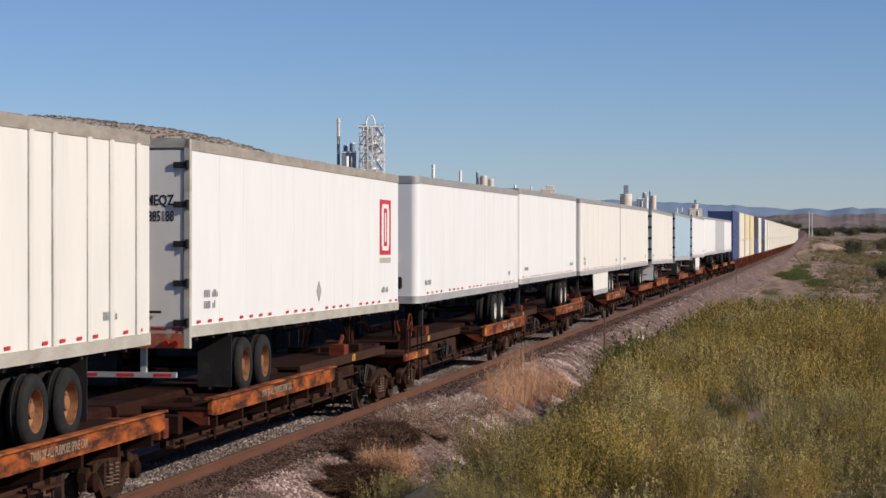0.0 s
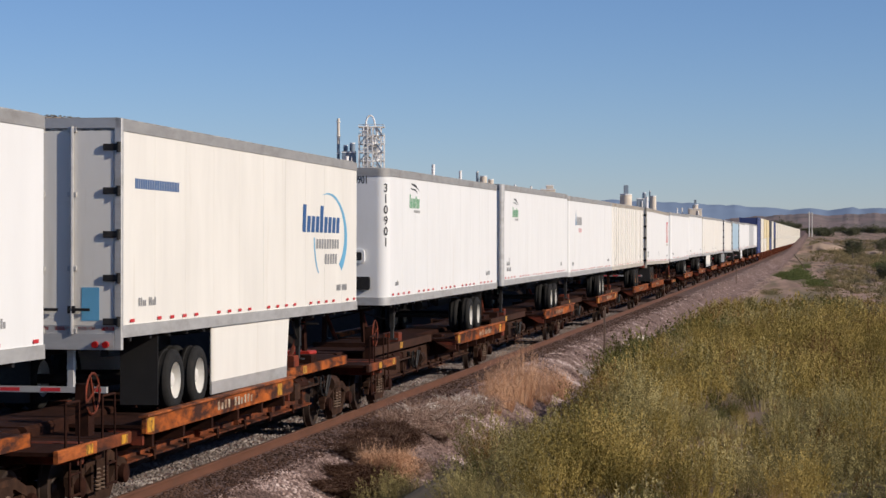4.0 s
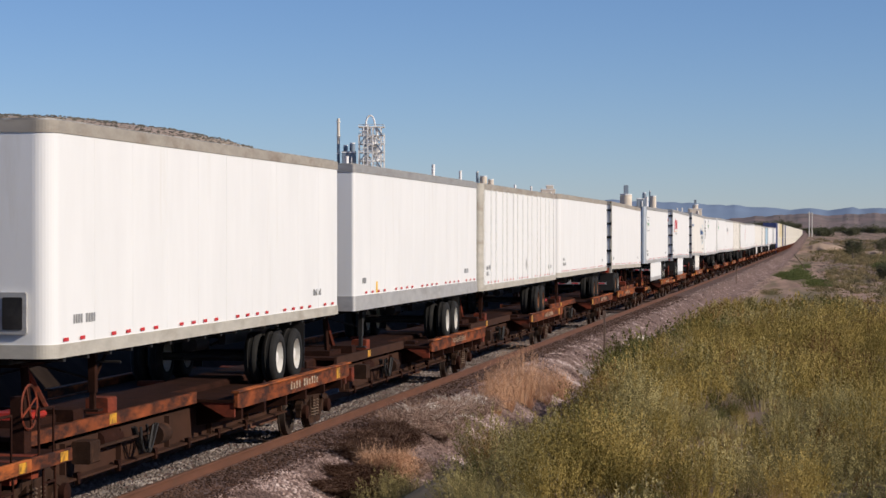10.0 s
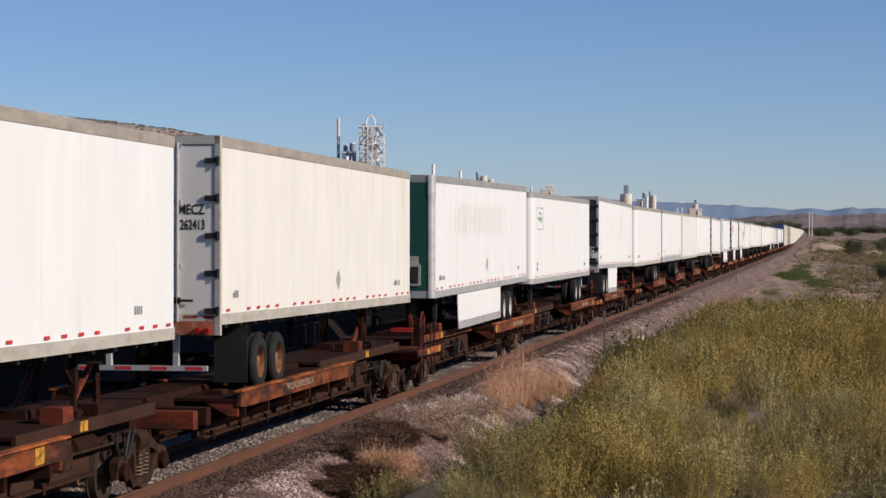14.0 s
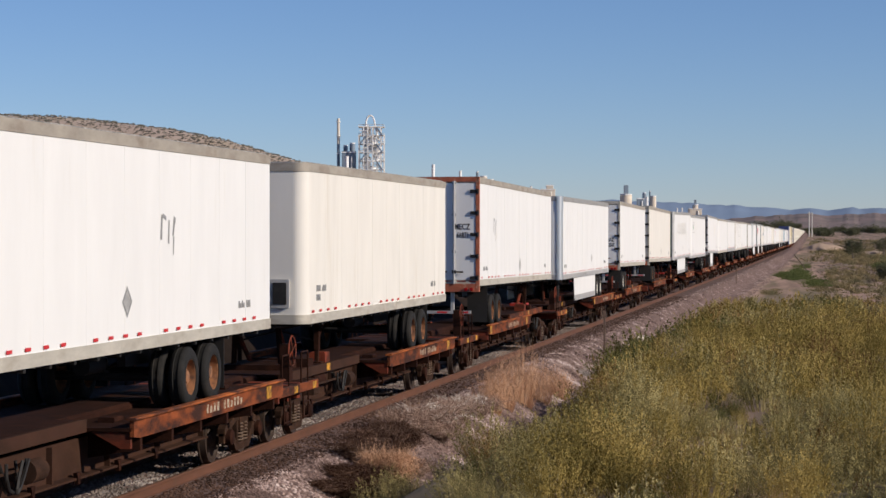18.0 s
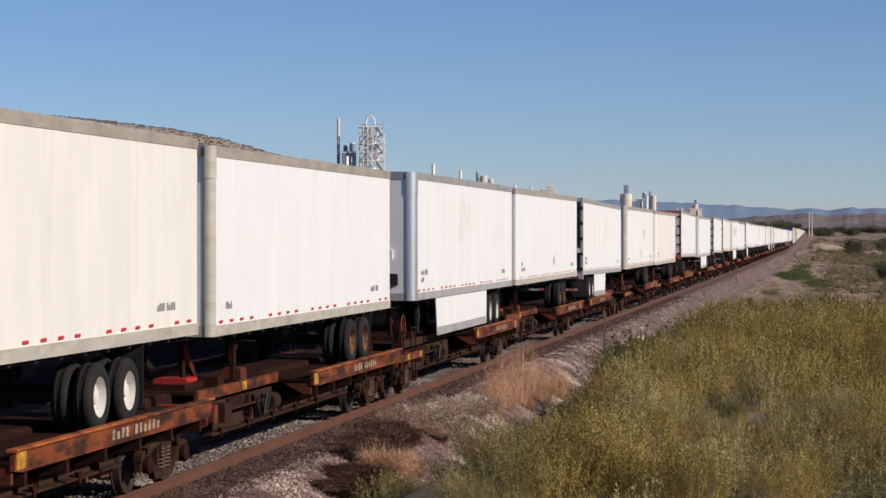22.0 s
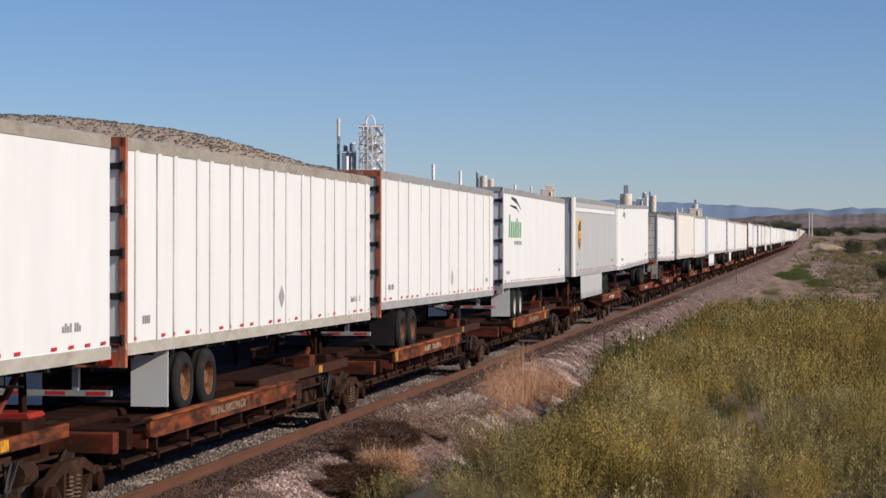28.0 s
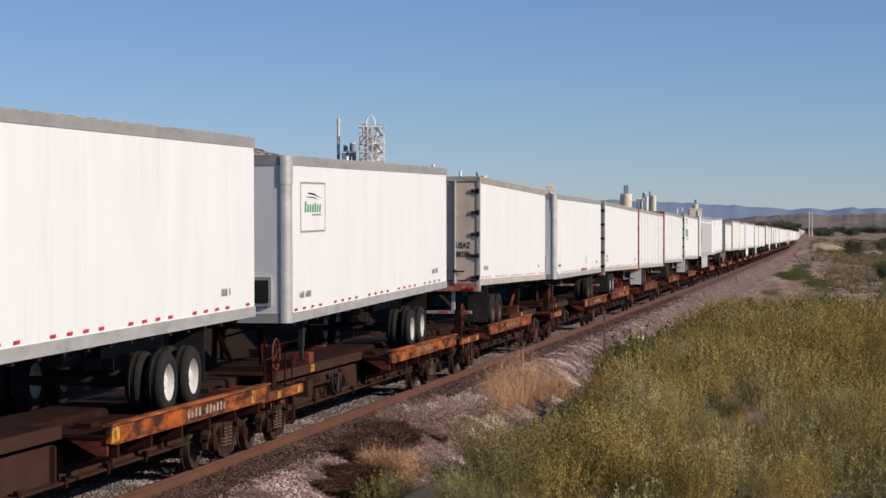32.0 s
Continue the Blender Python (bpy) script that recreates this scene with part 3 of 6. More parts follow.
        part("rear_sill", Geo().box(-HALF + 0.09, HALF - 0.09, -0.035, 0.06, z0 - 0.16, z0 + 0.06), RUSTRED if rails is TAN or roll else rails, T)
        if roll:
            door = part("roll_up_door", Geo().box(-HALF + 0.09, HALF - 0.09, -0.004, 0.03, z0 + 0.06, z1 - 0.13), RUSTYDOOR, T, "dented pale roll-up door streaked with rust")
            for k in range(1, 6):
                zz = z0 + 0.06 + (z1 - z0 - 0.2) * k / 6
                part("door_seam", Geo().box(-HALF + 0.1, HALF - 0.1, -0.012, -0.004, zz - 0.012, zz + 0.012), GREYINK, door)
            for x in (-0.62, 0.0, 0.62):
                part("door_bar", Geo().box(x - 0.014, x + 0.014, -0.018, -0.004, z0 + 0.1, z0 + 1.05), TAN, door)
            for x in (-0.45, 0.45):
                part("step_bracket", Geo().cbox(x - 0.24, x + 0.24, -0.07, -0.004, z0 + 0.08, z0 + 0.34, 0.02, 0).box(x - 0.17, x + 0.17, -0.09, -0.07, z0 + 0.26, z0 + 0.31), RUSTRED, T)
        for s in () if roll else (1, -1):
            d = part("door", Geo().cbox(min(0.01 * s, s * (HALF - 0.10)), max(0.01 * s, s * (HALF - 0.10)), -0.012, 0.02, z0 + 0.07, z1 - 0.15, 0.012, 2), end, T)
            for x in (0.17, 0.62):
                g = Geo().bar((s * x, -0.045, z0 + 0.05), (s * x, -0.045, z1 - 0.12), 0.028, 8)
                for h in (0.06, 0.9, 1.9, z1 - z0 - 0.2):
                    g.cbox(s * x - 0.06, s * x + 0.06, -0.05, -0.012, z0 + h, z0 + h + 0.07, 0.01, 0)
                part("lock_rod", g, ALU if end is not DARKP else CHROME, d)
                part("latch_handle", Geo().cbox(min(s * x, s * (x + 0.26)), max(s * x, s * (x + 0.26)), -0.075, -0.05, z0 + 0.36, z0 + 0.40, 0.008, 0).box(s * x - 0.05, s * x + 0.05, -0.07, -0.03, z0 + 0.33, z0 + 0.43), BLACK, d)
            for k in range(5):
                zz = z0 + 0.22 + (z1 - z0 - 0.62) * k / 4
                part("hinge", HINGE, BLACK, d, at=Matrix.Translation((s * (HALF - 0.02), -0.02, zz)) @ Matrix.Diagonal((s, 1, 1, 1)))
        g = Geo()
        for k in range(8):
            x = -1.15 + 2.3 * k / 7
            g.box(x - 0.12, x + 0.12, -0.016, -0.0125, z0 + 0.10, z0 + 0.15)
        part("door_tape", g, REDM, T)
        g = Geo().box(-1.06, 1.06, 0.10, 0.18, DECK + 0.44, DECK + 0.52)
        part("rear_bumper", g, ALU, T, "bumper bar with red and white stripes")
        for s in (0.55, -0.55):
            part("bumper_post", Geo().cbox(s - 0.05, s + 0.05, 0.11, 0.19, DECK + 0.5, z0 + 0.02, 0.01, 2), ALU, T)
        g = Geo()
        for k in range(4):
            g.box(-1.03 + k * 0.58, -0.75 + k * 0.58, 0.096, 0.0995, DECK + 0.455, DECK + 0.505)
        part("bumper_stripes", g, REDM, T)
        for s in (1, -1):
            for k in (0.95, 1.1):
                part("tail_lamp", Geo().lathe([(-0.05, 0.0), (-0.05, 0.045), (0.0, 0.05)], (s * k, -0.03, z0 - 0.09), 10, 1), LAMP, T)

    # running gear; u runs from the nose
    def at(u):
        return u if nose else n - u
    ax = n - tandem
    for k, u in enumerate((ax - 0.62, ax + 0.62)):
        y = at(u)
        part("axle", Geo().bar((-1.0, y, wz), (1.0, y, wz), 0.07, 8), BLACK, T)
        for s in (1, -1):
            w = new("wheel")
            w.parent = T
            w.matrix_basis = pose(s * (HALF - 0.30), y, wz, 37 * k, 0, 0 if s > 0 else 180)
            part("tyre", TYRE, RUBBER, w)
            rk = rim if len(rim) == 1 else rim[k]
            part("rim", RIMS[rk], RIMW, w)
    part("bogie_frame", Geo().box(-0.55, -0.43, at(ax) - 1.5, at(ax) + 1.5, z0 - 0.34, z0 + 0.03).box(0.43, 0.55, at(ax) - 1.5, at(ax) + 1.5, z0 - 0.34, z0 + 0.03)
         .box(-0.55, 0.55, at(ax) - 0.06, at(ax) + 0.06, z0 - 0.30, z0 - 0.1), BLACK, T)
    part("slide_rail", Geo().box(-0.56, -0.42, min(at(n - 0.4), at(n - 7.5)), max(at(n - 0.4), at(n - 7.5)), z0 - 0.16, z0 + 0.01).box(0.42, 0.56, min(at(n - 0.4), at(n - 7.5)), max(at(n - 0.4), at(n - 7.5)), z0 - 0.16, z0 + 0.01), BLACK, T)
    part("air_tank", Geo().lathe([(-0.4, 0.0), (-0.38, 0.13), (0.38, 0.13), (0.4, 0.0)], (0.15, at(ax - 1.9), z0 - 0.3), 10, 1), BLACK, T, smooth=True)
    part("air_hose", Geo().bar((0.3, at(ax - 1.5), z0 - 0.35), (0.5, at(ax - 0.6), z0 - 0.15), 0.025).bar((-0.2, at(ax - 2.4), z0 - 0.1), (0.25, at(ax - 1.4), z0 - 0.42), 0.02), BLACK, T)
    fy = at(ax + 1.35)
    for s in (1, -1):
        part("mud_flap", Geo().box(min(s * 0.68, s * 1.24), max(s * 0.68, s * 1.24), fy - 0.012, fy + 0.012, DECK + 0.16, z0 - 0.02), flap, T)
    ly = at(3.0 + legs)
    for s in (1, -1):
        g = Geo().cbox(s * 0.78 - 0.055, s * 0.78 + 0.055, ly - 0.055, ly + 0.055, z0 - 0.62, z0 + 0.03, 0.01, 2).cbox(s * 0.78 - 0.04, s * 0.78 + 0.04, ly - 0.04, ly + 0.04, z0 - 0.86, z0 - 0.6, 0.01, 2)
        g.box(s * 0.78 - 0.11, s * 0.78 + 0.11, ly - 0.11, ly + 0.11, z0 - 0.88, z0 - 0.85)
        g.bar((s * 0.78, ly, z0 - 0.5), (s * 0.78, at(3.0 + legs + 0.7), z0), 0.022)
        part("landing_leg", g, BROWN if rails is TAN else BLACK, T)
    part("leg_brace", Geo().bar((-0.78, ly, z0 - 0.45), (0.78, ly, z0 - 0.05), 0.02).bar((0.78, ly, z0 - 0.45), (-0.78, ly, z0 - 0.05), 0.02).bar((0.8, ly, z0 - 0.2), (1.18, ly, z0 - 0.2), 0.018), BLACK, T)
    g = Geo()
    for k in range(int(n / 0.9)):
        g.box(-HALF + 0.04, HALF - 0.04, 0.5 + k * 0.9, 0.58 + k * 0.9, z0 - 0.06, z0 + 0.015)
    part("underfloor", g, BLACK, T)
    part("coupler_plate", Geo().box(-0.6, 0.6, min(at(0.35), at(1.6)), max(at(0.35), at(1.6)), z0 - 0.10, z0 + 0.01), BLACK, T)
    if skirt:
        u0, u1 = n - tandem - 1.25 - skirt, n - tandem - 1.3
        ya, yb = at(u0), at(u1)
        hi = z0 + 0.0
        slope = 0.2 if ya < yb else -0.2
        sk = Geo().extrude([(ya, hi), (ya + slope, DECK + 0.16), (yb, DECK + 0.16), (yb, hi)], 0, HALF - 0.05, HALF - 0.03)
        part("side_skirt", sk, panel, T, "pale side skirt panel with a grey lower edge")
        part("skirt_edge", Geo().extrude([(ya + slope, DECK + 0.14), (yb, DECK + 0.14), (yb, DECK + 0.34), (ya + slope * 0.85, DECK + 0.34)], 0, HALF - 0.055, HALF - 0.025), ALU, T)
        part("skirt_edge", Geo().extrude([(ya, hi), (ya + slope, DECK + 0.16), (yb, DECK + 0.16), (yb, hi)], 0, -HALF + 0.03, -HALF + 0.05), panel, T)
    for kind, y, z, s, *wide in marks:
        logo(kind, T, HALF + 0.0035, y - back, z, s, *wide)
    for s, m, where, u, z, h in words:
        if where == "side":
            text(s, m, T, HALF + 0.0035, u - back, z, h)
        elif where == "corner":
            c = math.sqrt(0.5) * (r + 0.008)
            text(s, m, T, HALF - r + c, r - c, z, h, Matrix.Rotation(radians(45), 4, "Z") @ END, 0.8)
        else:
            yo = -0.034 if m is WHITEINK else -0.018 if not nose else -0.003 if end is panel else -0.011
            if m is WHITEINK:
                w = 0.46 * h * len(s)
                part("number_plate", Geo().box(u - w, u + w, -0.032, -0.0125, z - 0.68 * h, z + 0.68 * h), WHITEINK, T)
                m = INK
            text(s, m, T, u, yo, z, h, END, 0.62 if len(s) > 4 else 0.74)
    for x0, x1, za, zb, m in badge:
        part("end_marking", Geo().box(x0, x1, -0.0165, -0.0125 if not nose else -0.004, za, zb), m, T)
    # small weathered stickers on the side
    rnd = random.Random(int(a * 13))
    g = Geo()
    for y, rows in ((0.75, rnd.randint(1, 2)), (n - 2.0, 1)):
        for row in range(rows):
            yy, zz = y, z0 + rail_h + 0.24 + 0.17 * row
            for k in range(rnd.randint(5, 10)):
                w = rnd.uniform(0.05, 0.075)
                if k != 4:
                    g.box(HALF + 0.004, HALF + 0.007, yy, yy + w, zz, zz + (0.115 if rnd.random() < 0.75 else 0.08))
                yy += w + 0.028
    part("stickers", g, GREYINK, T)
    return T


# spine cars
def truck_meshes():
    side = Geo()
    arch = [(-1.12, 0.58), (-1.0, 0.64), (-0.78, 0.66), (-0.42, 0.80), (0.42, 0.80), (0.78, 0.66), (1.0, 0.64), (1.12, 0.58)]
    under = [(1.12, 0.46), (0.98, 0.53), (0.80, 0.53), (0.40, 0.66), (-0.40, 0.66), (-0.80, 0.53), (-0.98, 0.53), (-1.12, 0.46)]
    side.extrude(arch + under, 0, 0.97, 1.09)
    side.extrude([(-0.78, 0.53), (-0.66, 0.57), (-0.34, 0.30), (0.34, 0.30), (0.66, 0.57), (0.78, 0.53), (0.40, 0.17), (-0.40, 0.17)], 0, 0.98, 1.08)
    for k in (-1, 1):
        side.box(0.98, 1.08, min(k * 0.27, k * 0.36), max(k * 0.27, k * 0.36), 0.28, 0.68)
        side.box(0.99, 1.07, min(k * 1.02, k * 1.12), max(k * 1.02, k * 1.12), 0.34, 0.50)
        side.box(0.99, 1.07, min(k * 0.66, k * 0.76), max(k * 0.66, k * 0.76), 0.34, 0.56)
    axb = Geo()
    axb.lathe([(0.0, 0.13), (0.10, 0.13), (0.12, 0.10), (0.12, 0.0)], (1.05, 0, 0.43), 12)
    spring = Geo()
    for y in (-0.13, 0.13):
        for k in range(6):
            spring.lathe([(-0.02, 0.08), (0.0, 0.108), (0.02, 0.08)], (1.03, y, 0.32 + k * 0.054), 10, 2)
    whl = Geo()
    whl.lathe([(-0.07, 0.0), (-0.07, 0.40), (-0.065, 0.455), (-0.04, 0.455), (-0.035, 0.425), (0.065, 0.415), (0.065, 0.36), (0.03, 0.34), (0.02, 0.16), (0.09, 0.12), (0.09, 0.0)], (0, 0, 0), 18)
    axle = Geo().bar((-0.8, 0, 0), (0.8, 0, 0), 0.08, 8)
    bol = Geo().cbox(-1.1, 1.1, -0.22, 0.22, 0.46, 0.72, 0.03, 0)
    return side.mesh("side_frame", GRIME), axb.mesh("bearing_cap", BROWN, True), spring.mesh("spring", SPRINGST, True), whl.mesh("wheel", WHEELST, True), axle.mesh("axle", GRIME, True), bol.mesh("bolster", GRIME)


SFRAME, BCAP, SPRING, RWHEEL, RAXLE, BOLSTER = truck_meshes()
FLIP = Matrix.Rotation(math.pi, 4, "Z")


def truck(y, parent):
    t = part("truck", BOLSTER, GRIME, parent, "grimy cast steel truck on four wheels", Matrix.Translation((0, y, 0)))
    for m in (Matrix(), FLIP):
        part("side_frame", SFRAME, GRIME, t, at=m)
        for w in (-0.89, 0.89):
            part("bearing_cap", BCAP, BROWN, t, at=m @ Matrix.Translation((0, w, 0)))
        part("spring", SPRING, GRIME, t, at=m)
    for w in (-0.89, 0.89):
        part("axle", RAXLE, GRIME, t, at=Matrix.Translation((0, w, 0.425)))
        part("wheel", RWHEEL, WHEELST, t, at=Matrix.Translation((0.7525, w, 0.425)))
        part("wheel", RWHEEL, WHEELST, t, at=Matrix.Translation((-0.7525, w, 0.425)) @ FLIP)


def spine_car(a, b, near, gap_near, gap_far, paint=ORANGE, DECK=1.15, letters=True, bright=False):
    """The car under one trailer that reaches from a to b at 0 s."""
    nose = near == "nose"
    C = thing("spine_car", "rusty orange-brown spine car that carries a trailer", "railcar", "cars of the train")
    y0 = a - gap_near / 2
    MOVERS.append((C, y0))
    n = b + gap_far / 2 - y0
    e0, e1 = a - y0, b - y0
    part("centre_sill", Geo().extrude([(-0.46, 0.50), (0.46, 0.50), (0.46, DECK + 0.05), (0.42, DECK + 0.09), (-0.42, DECK + 0.09), (-0.46, DECK + 0.05)], 1, 0.12, n - 0.12), BROWN, C)
    part("sill_flange", Geo().box(-0.55, 0.55, 0.3, n - 0.3, 0.585, 0.62), BROWN, C)
    # platform under the trailer's wheels
    if nose:
        p0, p1 = e1 - 8.2, e1 - 0.1
    else:
        p0, p1 = e0 + 0.3, e0 + 8.6
    mid = (p0 + p1) / 2
    part("wheel_platform", Geo().box(-1.52, 1.52, p0, p1, DECK - 0.05, DECK - 0.004), BROWN, C, "dark worn steel wheel platform")
    for s in (1, -1):
        x0, x1 = sorted((s * 1.50, s * 1.56))
        part("side_sill", Geo().extrude([(p0, DECK - 0.12), (p0 + 0.25, DECK - 0.15), (p1 - 0.25, DECK - 0.15), (p1, DECK - 0.12), (p1, DECK + 0.10), (p0, DECK + 0.10)], 0, x0, x1), paint, C, "weathered painted side sill")
        part("sill_lip", Geo().cbox(min(s * 1.46, s * 1.60), max(s * 1.46, s * 1.60), p0 - 0.03, p1 + 0.03, DECK + 0.10, DECK + 0.135, 0.01, 1), EDGE, C, "stained orange top edge, brightened in colour for the sun on it")
        q0, q1 = p0 + 0.5, p1 - 0.4
        k = 6
        for i in range(k):
            y = q0 + (q1 - q0) * i / (k - 1)
            part("cross_bearer", Geo().extrude([(s * 0.42, DECK - 0.05), (s * 1.5, DECK - 0.05), (s * 1.5, DECK - 0.34), (s * 1.42, DECK - 0.34), (s * 0.42, 0.62)], 1, y - 0.05, y + 0.05), BROWN, C)
    # the narrow walkway towards the hitch
    h0, h1 = (0.9, p0) if nose else (p1, n - 0.9)
    part("walkway", Geo().box(-0.85, 0.85, h0, h1, DECK + 0.05, DECK + 0.10), BROWN, C)
    for s in (1, -1):
        part("walkway_edge", Geo().box(min(s * 0.84, s * 0.90), max(s * 0.84, s * 0.90), h0, h1, DECK - 0.06, DECK + 0.115), ORANGE if bright else DULLOR if int(abs(a)) % 3 == 0 else BEAM, C, "rusty walkway edge")
    # hitch under the nose
    hy = e0 + 1.05 if nose else e1 - 1.05
    s = 1 if nose else -1
    for x in (-0.42, 0.42):
        part("hitch_leg", Geo().bar((x, hy, DECK + 0.90), (x * 1.1, hy + s * 0.05, DECK + 0.08), 0.06, 6), BROWN, C)
        part("hitch_brace", Geo().bar((x, hy, DECK + 0.88), (x * 0.9, hy + s * 1.15, DECK + 0.08), 0.05, 6), REDBR, C)
    part("hitch_plate", Geo().cbox(-0.55, 0.55, hy - 0.42, hy + 0.42, DECK + 0.88, DECK + 0.94, 0.02, 1), BROWN, C)
    part("hitch_base", Geo().box(-0.6, 0.6, hy - 0.35, hy + 1.3 * s if s > 0 else hy + 0.35, DECK + 0.09, DECK + 0.20) if s > 0 else Geo().box(-0.6, 0.6, hy - 1.3, hy + 0.35, DECK + 0.09, DECK + 0.20), BROWN, C)
    if int(abs(a)) % 3 == 0:
        part("hitch_shoe", Geo().cbox(0.05, 0.62, hy - 0.30, hy + 0.30, DECK + 0.20, DECK + 0.29, 0.03, 1), REDPAINT, C, "bright red hitch shoe")
    # end steps and grab irons
    for y, sg in ((0.35, 1), (n - 0.35, -1)):
        part("end_sill", Geo().cbox(-1.35, 1.35, y - 0.12, y + 0.12, 0.80, 1.08, 0.015, 0), REDBR if sg < 0 or nose else BROWN, C)
    ends = []
    if gap_near > 2.6:
        ends.append((0.2, -1))
        truck(e0 - 0.25 if nose else e0 - 0.2, C)
    if gap_far > 2.6:
        ends.append((n - 0.2, 1))
    truck(e1 - 0.95, C)
    for y, sg in ends:
        part("coupler", Geo().cbox(-0.13, 0.13, min(y, y + sg * 0.62), max(y, y + sg * 0.62), 0.68, 0.92, 0.03, 1).cbox(-0.2, 0.2, min(y + sg * 0.4, y + sg * 0.7), max(y + sg * 0.4, y + sg * 0.7), 0.64, 0.96, 0.04, 1), GRIME, C)
        yy = y - sg * 0.5
        part("end_platform", Geo().box(-1.45, 1.45, yy - 0.9, yy + 0.5, 1.02, 1.07), BROWN, C)
        part("platform_edge", Geo().cbox(1.45, 1.51, yy - 0.92, yy + 0.52, 0.93, 1.09, 0.01, 1), EDGE if int(abs(a)) % 2 else DULLOR, C, "orange painted platform edge")
        part("yellow_patch", Geo().box(1.51, 1.5135, yy + 0.1, yy + 0.36, 0.95, 1.07), YELLOW, C)
        for x in (1.40, -1.40):
            part("grab_rail", Geo().bar((x, yy - 0.35, 1.05), (x, yy - 0.35, 1.62), 0.018).bar((x, yy - 0.35, 1.62), (x, yy + 0.15, 1.62), 0.018).bar((x, yy + 0.15, 1.62), (x, yy + 0.15, 1.05), 0.016), BROWN, C)
            part("ladder", Geo().bar((x, yy - 0.2, 0.42), (x, yy - 0.2, 1.03), 0.018).bar((x, yy + 0.2, 0.42), (x, yy + 0.2, 1.03), 0.018).bar((x, yy - 0.2, 0.45), (x, yy + 0.2, 0.45), 0.018).bar((x, yy - 0.2, 0.72), (x, yy + 0.2, 0.72), 0.016), BROWN, C)
        if sg < 0:
            g = Geo()
            g.lathe([(-0.016, 0.27), (0.0, 0.288), (0.016, 0.27), (0.0, 0.252), (-0.016, 0.27)], (1.15, yy, 1.62), 18)
            for k in range(4):
                t = k * math.pi / 2 + 0.4
                g.bar((1.15, yy + 0.27 * math.cos(t), 1.62 + 0.27 * math.sin(t)), (1.15, yy - 0.02 * math.cos(t), 1.62 - 0.02 * math.sin(t)), 0.014, 5)
            part("brake_wheel", g, REDBR, C)
            part("brake_stand", Geo().box(0.95, 1.13, yy - 0.12, yy + 0.12, 1.05, 1.75), BROWN, C)
    # loose gear on the platforms
    for i, (x, y, sx, sy, h) in enumerate(((0.9, p0 + 1.0, 0.12, 0.2, 0.07), (-0.8, p0 + 3.0, 0.2, 0.15, 0.08), (0.55, p1 - 0.6, 0.2, 0.12, 0.07))):
        if (i + int(abs(a))) % 3:
            part("tie_down_box", Geo().cbox(x - sx, x + sx, y - sy, y + sy, DECK - 0.01, DECK + h, 0.02, 1), REDBR if i % 2 else BROWN, C)
    for s in (1, -1):
        beam = Geo().extrude([(s * 0.66, 0.46), (s * 0.88, 0.46), (s * 0.88, 0.49), (s * 0.76, 0.50), (s * 0.76, 0.98), (s * 0.66, 0.98)], 1, e0 + 1.3 if nose else e0 + 0.6, e1 - 2.3)
        b0, b1 = e0 + 1.3 if nose else e0 + 0.6, e1 - 2.3
        for k in range(int((b1 - b0) / 2.3) + 1):
            y = b0 + 0.15 + k * 2.3
            beam.box(min(s * 0.76, s * 0.84), max(s * 0.76, s * 0.84), y - 0.02, y + 0.02, 0.49, 0.97)
        part("side_beam", beam, DULLOR if bright else BEAM, C, "plain rusty lower side beam")
        g = Geo()
        for k in range(int((b1 - b0) / 1.7)):
            y = b0 + 0.5 + k * 1.7
            g.extrude([(y - 0.08, 0.56), (y + 0.08, 0.56), (y + 0.05, 0.50), (y + 0.05, 0.41), (y - 0.02, 0.40), (y - 0.05, 0.50)], 0, min(s * 0.84, s * 0.90), max(s * 0.84, s * 0.90))
        part("bracket_row", g, BROWN, C)
    for s in (1, -1):
        for y in (p0 + 0.06, p1 - 0.06):
            part("corner_gusset", Geo().extrude([(s * 1.5, DECK - 0.06), (s * 1.5, DECK - 0.28), (s * 1.36, DECK - 0.28), (s * 0.95, DECK - 0.06)], 1, y - 0.04, y + 0.04), REDBR, C)
    # brake gear slung along the sill
    part("brake_cylinder", Geo().lathe([(-0.3, 0.0), (-0.3, 0.15), (0.15, 0.15), (0.18, 0.06), (0.42, 0.05), (0.42, 0.0)], (1.02, (h0 + h1) / 2 + 1.6, 0.80), 12, 1), GRIME, C, smooth=True)
    part("valve_box", Geo().cbox(0.90, 1.16, (h0 + h1) / 2 - 1.9, (h0 + h1) / 2 - 1.5, 0.70, 1.0, 0.02, 1).bar((1.0, (h0 + h1) / 2 - 1.5, 0.85), (1.0, (h0 + h1) / 2 + 1.3, 0.85), 0.025, 5), GRIME, C)
    g = Geo()
    for k in range(4):
        pts = [Vector((0.95 + 0.05 * k, (h0 + h1) / 2 + 0.5 + 0.22 * k + 0.35 * math.sin(t * 0.9 + k), 0.98 - 0.38 * math.sin(t))) for t in np.linspace(0.0, math.pi, 7)]
        for pa, pb in zip(pts, pts[1:]):
            g.bar(pa, pb, 0.022, 5)
    part("brake_rigging", g, BLACK, C, "slack black air hoses")
    s = 1 if nose else -1
    for k, (x, y, w, h) in enumerate(((0.62, hy + 0.9 * s, 0.22, 0.16), (-0.2, hy + 1.7 * s, 0.3, 0.12), (0.68, hy + 2.3 * s, 0.16, 0.22))):
        part("tie_down_box", Geo().cbox(x - w, x + w, y - 0.2, y + 0.2, DECK + 0.095, DECK + 0.10 + h, 0.02, 1), (BROWN, BROWN, REDBR)[k], C)
    part("yellow_patch", Geo().box(0.90, 0.9035, hy + s * 2.0, hy + s * 2.0 + 0.3, DECK - 0.04, DECK + 0.10), YELLOW, C)
